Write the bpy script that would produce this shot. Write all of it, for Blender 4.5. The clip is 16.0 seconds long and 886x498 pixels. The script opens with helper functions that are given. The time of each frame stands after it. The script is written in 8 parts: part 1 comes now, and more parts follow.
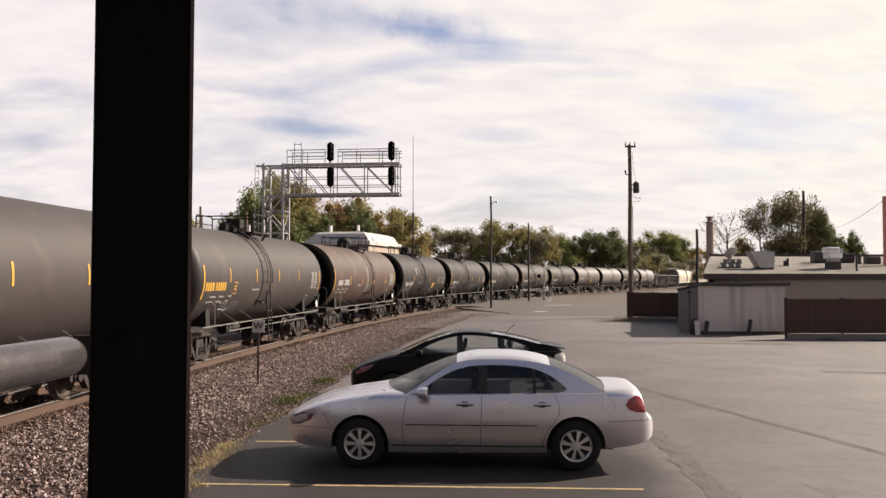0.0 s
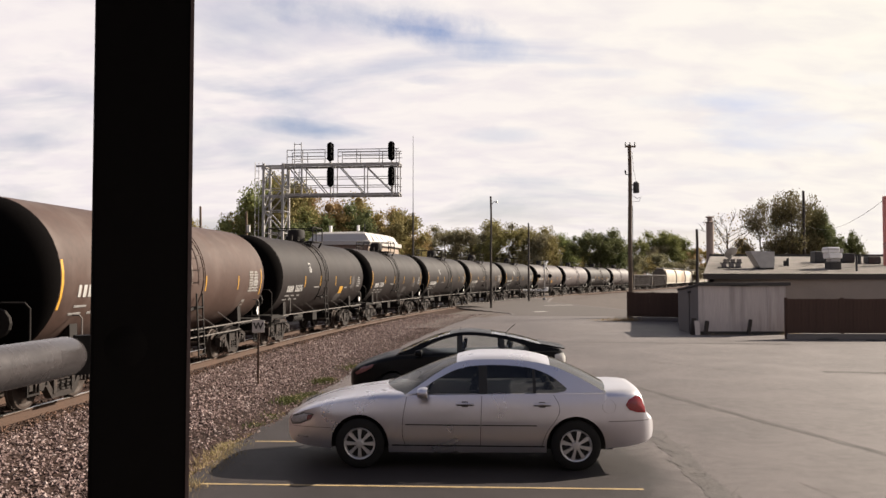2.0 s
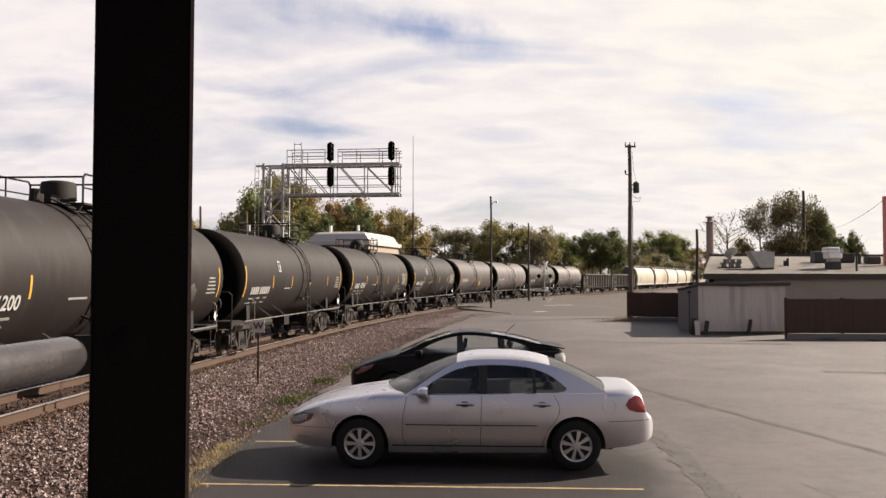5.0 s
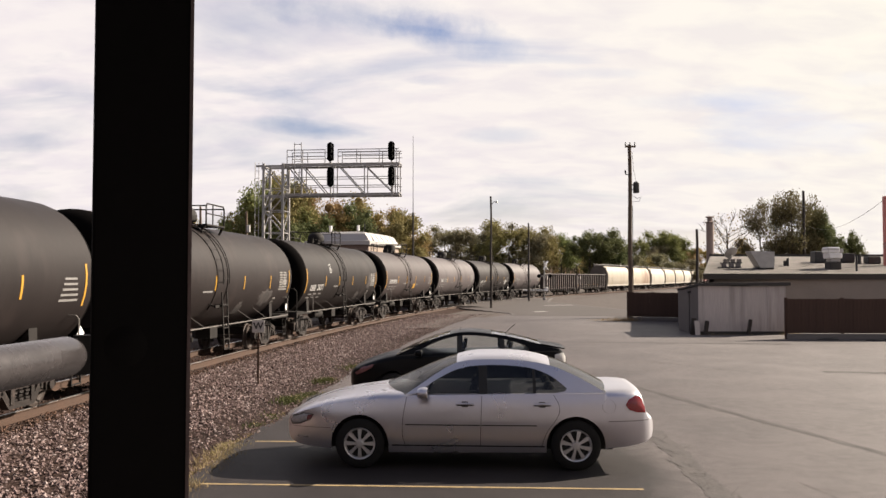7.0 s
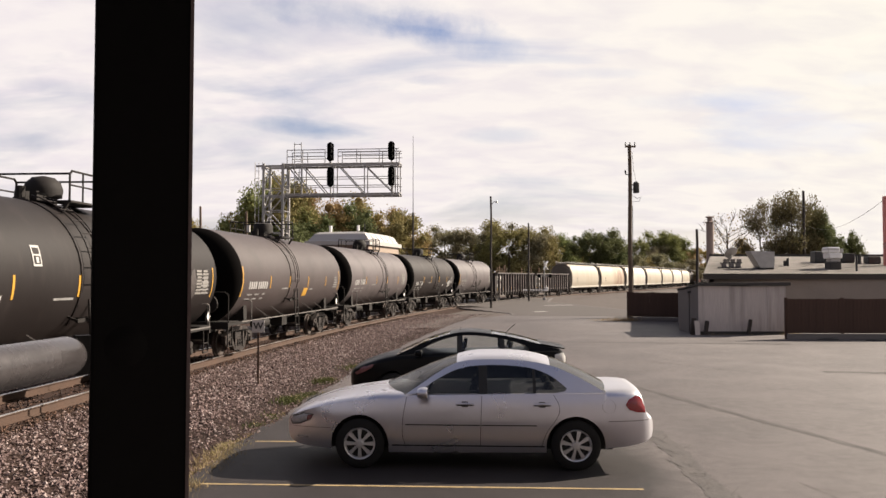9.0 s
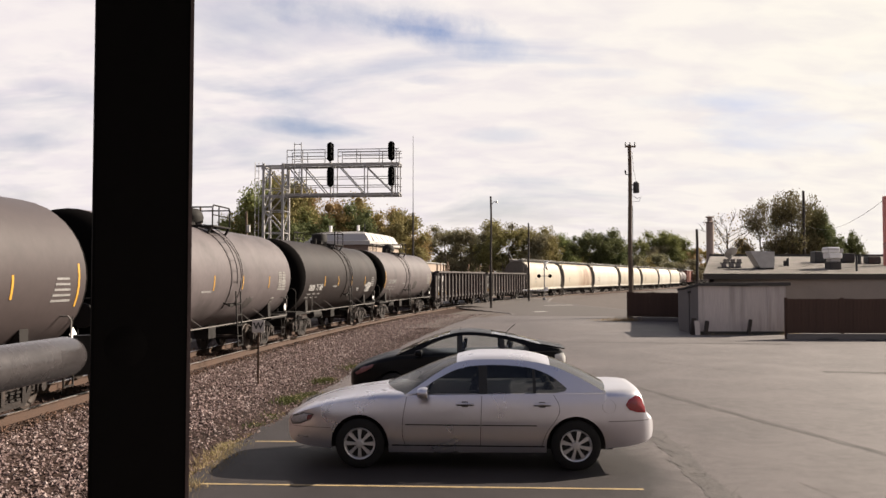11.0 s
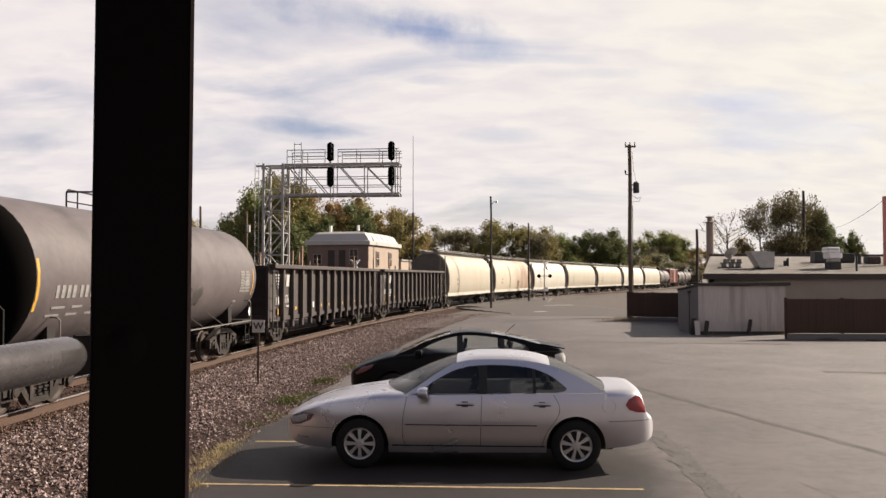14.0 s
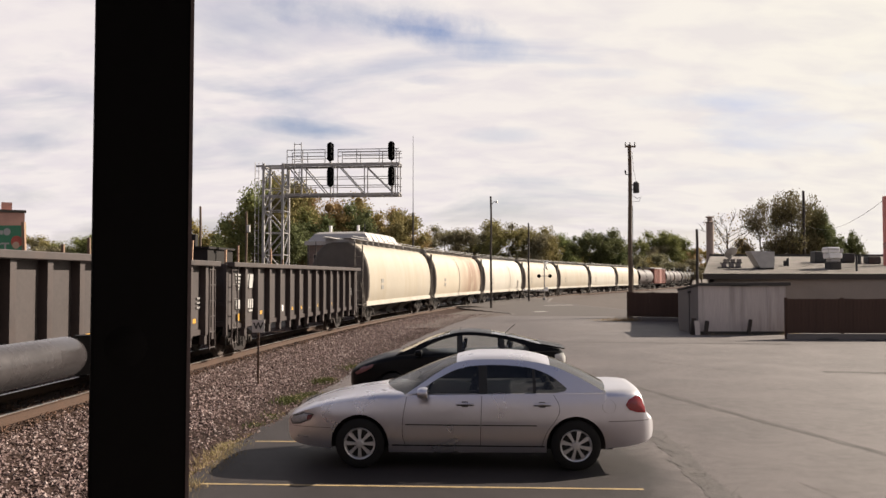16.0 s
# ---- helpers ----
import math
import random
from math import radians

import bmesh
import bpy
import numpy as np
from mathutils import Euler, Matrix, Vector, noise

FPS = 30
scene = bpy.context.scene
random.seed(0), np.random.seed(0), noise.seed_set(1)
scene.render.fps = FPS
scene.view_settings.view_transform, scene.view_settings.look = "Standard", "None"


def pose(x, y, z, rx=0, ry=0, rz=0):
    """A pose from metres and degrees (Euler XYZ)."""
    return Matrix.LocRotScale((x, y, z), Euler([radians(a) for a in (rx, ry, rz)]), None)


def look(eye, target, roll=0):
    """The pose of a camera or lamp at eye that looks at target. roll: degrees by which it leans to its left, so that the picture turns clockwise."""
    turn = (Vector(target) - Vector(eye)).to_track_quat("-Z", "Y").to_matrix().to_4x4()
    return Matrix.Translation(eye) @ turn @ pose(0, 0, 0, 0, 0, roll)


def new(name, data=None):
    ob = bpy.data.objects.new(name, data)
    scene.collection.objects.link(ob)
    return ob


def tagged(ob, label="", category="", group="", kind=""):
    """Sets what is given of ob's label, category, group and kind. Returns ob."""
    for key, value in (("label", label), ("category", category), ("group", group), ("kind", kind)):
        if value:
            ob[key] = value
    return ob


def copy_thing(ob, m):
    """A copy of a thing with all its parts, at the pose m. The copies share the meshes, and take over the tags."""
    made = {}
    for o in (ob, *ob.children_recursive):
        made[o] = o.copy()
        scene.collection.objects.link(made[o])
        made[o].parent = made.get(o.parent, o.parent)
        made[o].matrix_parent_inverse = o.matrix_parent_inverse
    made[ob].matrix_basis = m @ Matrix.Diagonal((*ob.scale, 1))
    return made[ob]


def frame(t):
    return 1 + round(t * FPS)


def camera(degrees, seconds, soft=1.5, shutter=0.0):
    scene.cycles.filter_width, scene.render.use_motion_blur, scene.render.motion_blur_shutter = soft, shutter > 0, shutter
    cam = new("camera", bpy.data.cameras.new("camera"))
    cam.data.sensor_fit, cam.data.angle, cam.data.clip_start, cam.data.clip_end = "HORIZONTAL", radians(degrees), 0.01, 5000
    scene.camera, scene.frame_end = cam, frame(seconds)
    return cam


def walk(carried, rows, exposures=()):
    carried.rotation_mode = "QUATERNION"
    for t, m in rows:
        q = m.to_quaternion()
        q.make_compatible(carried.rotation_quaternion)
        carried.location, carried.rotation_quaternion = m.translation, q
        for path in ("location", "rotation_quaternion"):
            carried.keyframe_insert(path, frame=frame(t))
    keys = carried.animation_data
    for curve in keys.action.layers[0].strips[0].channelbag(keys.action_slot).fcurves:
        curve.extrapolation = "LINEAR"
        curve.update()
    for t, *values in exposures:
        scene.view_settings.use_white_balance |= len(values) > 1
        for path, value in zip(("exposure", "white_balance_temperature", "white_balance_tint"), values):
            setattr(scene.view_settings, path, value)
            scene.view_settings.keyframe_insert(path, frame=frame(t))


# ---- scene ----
cam = camera(55.19, 16.0)
EYE = pose(0, 0, 2.5, 91.89, 0, 0)
walk(cam, [(0.0, EYE), (16.0, EYE)], [(0.0, 1.22, 7120, 11.5), (12.0, 1.20, 7120, 11.5), (13.8, 1.13, 7120, 11.5), (16.0, 1.12, 7120, 11.5)])

# ---- sky and sun ----
SUN_TO = Vector((1.45, 0.70, 1.0)).normalized()


def build_world():
    w = bpy.data.worlds.new("sky")
    scene.world = w
    w.use_nodes = True
    nt = w.node_tree
    nt.nodes.clear()
    N, L = nt.nodes.new, nt.links.new
    out, bg = N("ShaderNodeOutputWorld"), N("ShaderNodeBackground")
    sky = N("ShaderNodeTexSky")
    sky.sky_type, sky.sun_disc = "NISHITA", False
    sky.sun_elevation = math.asin(SUN_TO.z)
    sky.sun_rotation = math.atan2(SUN_TO.x, SUN_TO.y)
    sky.air_density, sky.dust_density = 1.0, 2.0
    co = N("ShaderNodeTexCoord")
    sep = N("ShaderNodeSeparateXYZ")
    L(co.outputs["Generated"], sep.inputs[0])

    def m(op, a, b, clamp=False):
        n = N("ShaderNodeMath")
        n.operation, n.use_clamp = op, clamp
        for i, v in enumerate((a, b)):
            if isinstance(v, (int, float)):
                n.inputs[i].default_value = v
            else:
                L(v, n.inputs[i])
        return n.outputs[0]
    # cloud sheet seen in perspective: divide by the height above the horizon
    h = m("ADD", m("MAXIMUM", sep.outputs[2], 0.0), 0.26)
    comb = N("ShaderNodeCombineXYZ")
    L(m("DIVIDE", sep.outputs[0], h), comb.inputs[0])
    L(m("DIVIDE", sep.outputs[1], h), comb.inputs[1])
    mp = N("ShaderNodeMapping")
    mp.inputs["Rotation"].default_value = (0, 0, radians(18))
    mp.inputs["Scale"].default_value = (1.15, 2.1, 1.0)
    mp.inputs["Location"].default_value = CLOUD_SHIFT
    L(comb.outputs[0], mp.inputs["Vector"])
    n1 = N("ShaderNodeTexNoise")
    n1.inputs["Scale"].default_value, n1.inputs["Detail"].default_value = 1.15, 7
    n1.inputs["Roughness"].default_value, n1.inputs["Distortion"].default_value = 0.52, 0.5
    L(mp.outputs[0], n1.inputs["Vector"])
    ramp = N("ShaderNodeValToRGB")
    ramp.color_ramp.elements[0].position, ramp.color_ramp.elements[1].position = 0.27, 0.52
    L(n1.outputs["Fac"], ramp.inputs[0])
    # glare towards the sun thickens the white
    dot = N("ShaderNodeVectorMath")
    dot.operation = "DOT_PRODUCT"
    L(co.outputs["Generated"], dot.inputs[0])
    dot.inputs[1].default_value = SUN_TO
    near = m("POWER", m("MAXIMUM", dot.outputs["Value"], 0.0), 3.0)
    # the sheet thins out overhead
    thin = m("MULTIPLY", m("MAXIMUM", m("SUBTRACT", sep.outputs[2], 0.31), 0.0), 1.3)
    cover = m("ADD", m("SUBTRACT", m("MULTIPLY", ramp.outputs[0], 0.9), thin), m("ADD", m("MULTIPLY", near, 1.0), 0.14), True)
    # ragged blue rifts in the sheet, ahead and high
    ahead = m("MAXIMUM", sep.outputs[1], 0.05)
    az, el = m("DIVIDE", sep.outputs[0], ahead), m("DIVIDE", sep.outputs[2], ahead)
    n4 = N("ShaderNodeTexNoise")
    n4.inputs["Scale"].default_value, n4.inputs["Detail"].default_value, n4.inputs["Roughness"].default_value = 9.0, 7, 0.6
    L(co.outputs["Generated"], n4.inputs["Vector"])
    for a0, e0, wa, we, slope, depth in ((-0.1, 0.316, 0.14, 0.03, 0.12, 0.72), (0.0, 0.29, 0.1, 0.026, 0.22, 0.72), (-0.19, 0.18, 0.08, 0.01, 0.12, 0.55), (-0.016, 0.234, 0.04, 0.007, 0.0, 0.4), (0.064, 0.168, 0.05, 0.009, 0.0, 0.4), (0.177, 0.242, 0.07, 0.008, 0.0, 0.4), (0.324, 0.12, 0.1, 0.01, 0.0, 0.4), (0.3, 0.207, 0.09, 0.012, 0.0, 0.35), (0.11, 0.112, 0.06, 0.008, 0.0, 0.35), (0.5, 0.235, 0.05, 0.012, 0.0, 0.35), (-0.46, 0.225, 0.06, 0.01, 0.1, 0.4), (-0.49, 0.16, 0.06, 0.012, 0.05, 0.4)):
        da = m("DIVIDE", m("SUBTRACT", az, a0), wa)
        de = m("DIVIDE", m("ADD", m("SUBTRACT", el, e0), m("MULTIPLY", m("SUBTRACT", az, a0), slope)), we)
        r = m("ADD", m("MULTIPLY", da, da), m("MULTIPLY", de, de))
        hole = m("SUBTRACT", m("ADD", -0.75, m("MULTIPLY", n4.outputs["Fac"], 3.8)), r, False)
        hole = m("MULTIPLY", m("MULTIPLY", hole, 0.5, True), depth)
        cover = m("SUBTRACT", cover, hole, True)
    cloud = N("ShaderNodeMixRGB")
    cloud.inputs[1].default_value = (8.42, 8.25, 8.72, 1)
    cloud.inputs[2].default_value = (9.6, 9.75, 8.55, 1)
    L(m("MULTIPLY", near, 1.0, True), cloud.inputs[0])
    soft = N("ShaderNodeMixRGB")
    soft.blend_type = "MULTIPLY"
    n2 = N("ShaderNodeTexNoise")
    n2.inputs["Scale"].default_value, n2.inputs["Detail"].default_value = 5.0, 10
    n2.inputs["Roughness"].default_value, n2.inputs["Distortion"].default_value = 0.52, 0.3
    L(mp.outputs[0], n2.inputs["Vector"])
    r2 = N("ShaderNodeValToRGB")
    r2.color_ramp.elements[0].position, r2.color_ramp.elements[1].position = 0.36, 0.6
    r2.color_ramp.elements[0].color = (0.905, 0.900, 0.950, 1)
    L(n2.outputs["Fac"], r2.inputs[0])
    soft.inputs[0].default_value = 1.0
    # clouds away from the sun are duller
    dull = m("ADD", m("MULTIPLY", dot.outputs["Value"], 0.9), 1.0, True)
    veil = m("SUBTRACT", 1.0, m("MULTIPLY", m("MAXIMUM", m("SUBTRACT", sep.outputs[2], 0.33), 0.0), 1.15))
    dim = N("ShaderNodeVectorMath")
    dim.operation = "SCALE"
    L(cloud.outputs[0], dim.inputs[0]), L(m("MULTIPLY", m("MAXIMUM", dull, 0.45), veil), dim.inputs["Scale"])
    L(dim.outputs[0], soft.inputs[1])
    L(r2.outputs[0], soft.inputs[2])
    mix = N("ShaderNodeMixRGB")
    L(cover, mix.inputs[0])
    gain = N("ShaderNodeMixRGB")
    gain.blend_type, gain.inputs[0].default_value = "MULTIPLY", 1.0
    gain.inputs[2].default_value = (1.02, 1.02, 1.24, 1)
    L(sky.outputs[0], gain.inputs[1])
    L(gain.outputs[0], mix.inputs[1])
    L(soft.outputs[0], mix.inputs[2])
    L(mix.outputs[0], bg.inputs["Color"])
    bg.inputs["Strength"].default_value = 0.0467
    L(bg.outputs[0], out.inputs[0])


CLOUD_SHIFT = (0.35, 0.2, 0)
build_world()
sun = new("sun", bpy.data.lights.new("sun", "SUN"))
sun.data.energy, sun.data.angle, sun.data.color = 5.0, radians(0.6), (1.0, 0.93, 0.84)
sun.matrix_world = look(SUN_TO * 50, (0, 0, 0))


# ---- materials ----
def surface(name, color, rough=0.6, metal=0.0, vary=0.25, scale=3.0, fine=40.0, bump=0.15, dirt=None, dirt_amount=0.0,
            rand=0.0, coat=0.0, island=0.0, stretch=(1, 1, 1), bump_scale=None, spec=None, dirt_ends=None):
    m = bpy.data.materials.new(name)
    m.use_nodes = True
    nt = m.node_tree
    N, L = nt.nodes.new, nt.links.new
    p = nt.nodes["Principled BSDF"]
    p.inputs["Roughness"].default_value, p.inputs["Metallic"].default_value = rough, metal
    if spec is not None:
        p.inputs["Specular IOR Level"].default_value = spec
    if coat:
        p.inputs["Coat Weight"].default_value, p.inputs["Coat Roughness"].default_value = coat, 0.05
    co = N("ShaderNodeTexCoord")
    mp = N("ShaderNodeMapping")
    mp.inputs["Scale"].default_value = stretch
    L(co.outputs["Object"], mp.inputs["Vector"])

    def noise_at(sc, detail=5):
        n = N("ShaderNodeTexNoise")
        n.inputs["Scale"].default_value, n.inputs["Detail"].default_value = sc, detail
        L(mp.outputs[0], n.inputs["Vector"])
        return n.outputs["Fac"]
    big, small = noise_at(scale), noise_at(fine, 3)
    add = N("ShaderNodeMath")
    add.operation = "ADD"
    L(big, add.inputs[0]), L(small, add.inputs[1])
    rng = N("ShaderNodeMapRange")
    rng.inputs[1].default_value, rng.inputs[2].default_value = 0.6, 1.4
    rng.inputs[3].default_value, rng.inputs[4].default_value = 1 - vary, 1 + vary
    L(add.outputs[0], rng.inputs[0])
    val = rng.outputs[0]
    if rand or island:
        src = N("ShaderNodeObjectInfo").outputs["Random"] if rand else N("ShaderNodeNewGeometry").outputs["Random Per Island"]
        r2 = N("ShaderNodeMapRange")
        k = rand or island
        r2.inputs[3].default_value, r2.inputs[4].default_value = 1 - k, 1 + k
        L(src, r2.inputs[0])
        mm = N("ShaderNodeMath")
        mm.operation = "MULTIPLY"
        L(val, mm.inputs[0]), L(r2.outputs[0], mm.inputs[1])
        val = mm.outputs[0]
    mul = N("ShaderNodeVectorMath")
    mul.operation = "SCALE"
    mul.inputs[0].default_value = color
    L(val, mul.inputs["Scale"])
    col = mul.outputs[0]
    if dirt:
        n3 = noise_at(scale * 1.7, 6)
        rp = N("ShaderNodeMapRange")
        rp.inputs[1].default_value, rp.inputs[2].default_value = 0.62 - 0.3 * dirt_amount, 0.78 - 0.2 * dirt_amount
        rp.inputs[4].default_value = 0.85
        L(n3, rp.inputs[0])
        fac = rp.outputs[0]
        if dirt_ends:
            # the stain gathers towards one end of the thing
            sx = N("ShaderNodeSeparateXYZ")
            L(co.outputs["Object"], sx.inputs[0])
            e = N("ShaderNodeMapRange")
            e.inputs[1].default_value, e.inputs[2].default_value = dirt_ends
            L(sx.outputs[0], e.inputs[0])
            k = N("ShaderNodeMath")
            k.operation = "MULTIPLY"
            L(fac, k.inputs[0]), L(e.outputs[0], k.inputs[1])
            fac = k.outputs[0]
        mx = N("ShaderNodeMixRGB")
        L(fac, mx.inputs[0]), L(col, mx.inputs[1])
        mx.inputs[2].default_value = (*dirt, 1)
        col = mx.outputs[0]
    L(col, p.inputs["Base Color"])
    rr = N("ShaderNodeMapRange")
    rr.inputs[3].default_value, rr.inputs[4].default_value = max(0.02, rough - 0.12), min(1, rough + 0.12)
    L(big, rr.inputs[0]), L(rr.outputs[0], p.inputs["Roughness"])
    if bump:
        b = N("ShaderNodeBump")
        b.inputs["Strength"].default_value, b.inputs["Distance"].default_value = bump, 0.02
        L(noise_at(bump_scale, 4) if bump_scale else small, b.inputs["Height"])
        L(b.outputs[0], p.inputs["Normal"])
    return m


def pane_glass(name, tint, gloss=0.9, haze=0.0):
    """A thin pane: clear tint with a mirror sheen at grazing angles."""
    m = bpy.data.materials.new(name)
    m.use_nodes = True
    nt = m.node_tree
    nt.nodes.clear()
    N, L = nt.nodes.new, nt.links.new
    out, mix, tr, gl, fr = (N("ShaderNodeOutputMaterial"), N("ShaderNodeMixShader"), N("ShaderNodeBsdfTransparent"),
                            N("ShaderNodeBsdfGlossy"), N("ShaderNodeFresnel"))
    tr.inputs[0].default_value = (*tint, 1)
    gl.inputs[0].default_value, gl.inputs["Roughness"].default_value = (gloss, gloss, gloss, 1), 0.03
    fr.inputs[0].default_value = 1.5
    L(fr.outputs[0], mix.inputs[0]), L(tr.outputs[0], mix.inputs[1]), L(gl.outputs[0], mix.inputs[2])
    if haze:
        # a film of dust that catches the light
        df, mx = N("ShaderNodeBsdfDiffuse"), N("ShaderNodeMixShader")
        df.inputs[0].default_value, mx.inputs[0].default_value = (0.55, 0.53, 0.51, 1), haze
        L(mix.outputs[0], mx.inputs[1]), L(df.outputs[0], mx.inputs[2])
        L(mx.outputs[0], out.inputs[0])
    else:
        L(mix.outputs[0], out.inputs[0])
    return m


def leaf_material(name, color, vary=0.35):
    m = bpy.data.materials.new(name)
    m.use_nodes = True
    nt = m.node_tree
    N, L = nt.nodes.new, nt.links.new
    p = nt.nodes["Principled BSDF"]
    p.inputs["Roughness"].default_value = 0.8
    p.inputs["Specular IOR Level"].default_value = 0.15
    geo, info = N("ShaderNodeNewGeometry"), N("ShaderNodeObjectInfo")
    hsv = N("ShaderNodeHueSaturation")
    hsv.inputs["Color"].default_value = (*color, 1)
    r = N("ShaderNodeMapRange")
    r.inputs[3].default_value, r.inputs[4].default_value = 1 - vary, 1 + vary
    L(geo.outputs["Random Per Island"], r.inputs[0]), L(r.outputs[0], hsv.inputs["Value"])
    h = N("ShaderNodeMapRange")
    h.inputs[3].default_value, h.inputs[4].default_value = 0.485, 0.515
    L(info.outputs["Random"], h.inputs[0]), L(h.outputs[0], hsv.inputs["Hue"])
    L(hsv.outputs[0], p.inputs["Base Color"])
    tl = N("ShaderNodeBsdfTranslucent")
    L(hsv.outputs[0], tl.inputs[0])
    mx = N("ShaderNodeMixShader")
    mx.inputs[0].default_value = 0.25
    L(p.outputs[0], mx.inputs[1]), L(tl.outputs[0], mx.inputs[2])
    L(mx.outputs[0], nt.nodes["Material Output"].inputs[0])
    return m


ASPHALT = surface("asphalt", (0.1110, 0.0985, 0.0965), 0.66, vary=0.34, scale=0.35, fine=5, bump=0.3, bump_scale=70, dirt=(0.1430, 0.1275, 0.1250), dirt_amount=0.45, spec=0.3)


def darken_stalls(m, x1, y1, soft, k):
    """A darker area with a soft uneven edge: pavement tone plus shade in the colour."""
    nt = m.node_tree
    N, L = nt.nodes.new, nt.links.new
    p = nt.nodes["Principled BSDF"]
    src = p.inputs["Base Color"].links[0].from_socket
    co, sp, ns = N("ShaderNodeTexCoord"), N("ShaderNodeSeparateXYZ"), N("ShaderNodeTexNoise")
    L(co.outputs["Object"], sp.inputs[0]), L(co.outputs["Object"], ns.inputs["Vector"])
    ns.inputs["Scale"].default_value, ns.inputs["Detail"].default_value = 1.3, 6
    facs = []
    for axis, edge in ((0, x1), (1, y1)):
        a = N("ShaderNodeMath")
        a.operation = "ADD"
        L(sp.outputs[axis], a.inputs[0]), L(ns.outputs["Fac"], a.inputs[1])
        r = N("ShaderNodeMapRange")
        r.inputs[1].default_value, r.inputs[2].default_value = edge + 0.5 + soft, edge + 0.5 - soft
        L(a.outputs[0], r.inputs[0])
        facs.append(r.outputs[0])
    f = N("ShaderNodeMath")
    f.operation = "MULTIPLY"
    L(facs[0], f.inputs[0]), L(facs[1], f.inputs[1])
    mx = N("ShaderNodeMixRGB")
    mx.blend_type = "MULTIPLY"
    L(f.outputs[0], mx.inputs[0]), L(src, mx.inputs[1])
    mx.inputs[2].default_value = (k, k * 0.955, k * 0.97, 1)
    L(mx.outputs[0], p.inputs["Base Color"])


# stalls: darker pavement, its colour lowered further to match the car's shade
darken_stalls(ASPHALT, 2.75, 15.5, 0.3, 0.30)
# left part of the lot: the weaker sun glare is put into the colour
darken_stalls(ASPHALT, 7.0, 400.0, 3.0, 0.70)
ROAD = surface("road asphalt", (0.066, 0.0560, 0.0530), 0.85, vary=0.14, scale=0.3, fine=40, bump=0.2, spec=0.3)
PATCH = surface("darker asphalt band", (0.064, 0.0555, 0.0535), 0.66, vary=0.4, scale=2.5, fine=20, bump=0.3, spec=0.3)
CRACK = surface("crack filler", (0.043, 0.0375, 0.0345), 0.8, vary=0.5, scale=5)
STALL_PAINT = surface("worn yellow paint", (0.289, 0.2059, 0.1011), 0.7, vary=0.25, scale=5, dirt=(0.1156, 0.1011, 0.0867), dirt_amount=0.3)
WHITE_PAINT = surface("road white paint", (0.448, 0.4335, 0.4118), 0.7, vary=0.2, scale=5)
DIRT = surface("dry dirt", (0.085, 0.068, 0.0561), 0.95, vary=0.3, scale=0.5, fine=18, bump=0.5, dirt=(0.06375, 0.0544, 0.0323), dirt_amount=0.3)
VERGE = surface("gritty brown verge", (0.050, 0.0350, 0.0300), 0.95, vary=0.4, scale=0.6, fine=16, bump=0.6, dirt=(0.08075, 0.0612, 0.0532), dirt_amount=0.3)
BALLAST = surface("ballast bed", (0.046, 0.0295, 0.0250), 0.95, vary=0.5, scale=1.2, fine=22, bump=1.0, bump_scale=14, spec=0.08)
STONE = surface("ballast stone", (0.139, 0.09158, 0.07558), 0.9, vary=0.2, scale=3, fine=30, bump=0.2, island=0.8)


def mixed_stones(m):
    """Crushed rock of several kinds: most of it brown grey, a few pieces nearly white."""
    nt = m.node_tree
    N, L = nt.nodes.new, nt.links.new
    rp = N("ShaderNodeValToRGB")
    e = rp.color_ramp.elements
    e[0].color, e[1].color, e[1].position = (0.050, 0.0295, 0.0260, 1), (0.32, 0.262, 0.25, 1), 1.0
    for at, c in ((0.3, (0.104, 0.066, 0.0610)), (0.6, (0.155, 0.103, 0.096)), (0.86, (0.230, 0.168, 0.158))):
        e.new(at).color = (*c, 1)
    L(N("ShaderNodeNewGeometry").outputs["Random Per Island"], rp.inputs[0])
    L(rp.outputs[0], nt.nodes["Principled BSDF"].inputs["Base Color"])


mixed_stones(STONE)
RUST_STONE = surface("rust stained stone", (0.062, 0.0310, 0.0195), 0.9, vary=0.3, scale=3, fine=30, bump=0.2, island=0.7)
RUSTY_RAIL = surface("rusty rail", (0.056, 0.0290, 0.0180), 0.8, 0.1, vary=0.3, scale=2, fine=30, bump=0.2)
RAIL_HEAD = surface("polished rail head", (0.55, 0.53, 0.52), 0.3, 0.9, vary=0.1)
TIE = surface("weathered tie", (0.027, 0.0170, 0.0130), 0.95, vary=0.4, scale=2, fine=25, bump=0.5, stretch=(1, 5, 1), rand=0.3)
BLACK_STEEL = surface("black painted steel", (0.0028, 0.00224, 0.00266), 0.6, vary=0.2, scale=4, bump=0.05, spec=0.08)
PIPE_GREY = surface("grey painted pipe", (0.060, 0.053, 0.055), 0.27, 0.45, vary=0.22, scale=9, fine=60, bump=0.05, bump_scale=90)
DULL_STEEL = surface("dull steel rail", (0.13, 0.118, 0.112), 0.6, 0.3, vary=0.25, scale=3)
GALV = surface("galvanised steel", (0.34, 0.3272, 0.3187), 0.5, 0.5, vary=0.12, scale=2)
TRUCK = surface("truck castings", (0.0135, 0.0085, 0.0070), 0.6, 0.1, vary=0.65, scale=4, fine=16, bump=0.4, dirt=(0.060, 0.040, 0.033), dirt_amount=0.22)
UNDER = surface("underframe", (0.0115, 0.0090, 0.0082), 0.8, vary=0.3, scale=2, spec=0.3)
WHEEL = surface("wheel steel", (0.034, 0.0225, 0.0178), 0.6, 0.3, vary=0.5, scale=5)
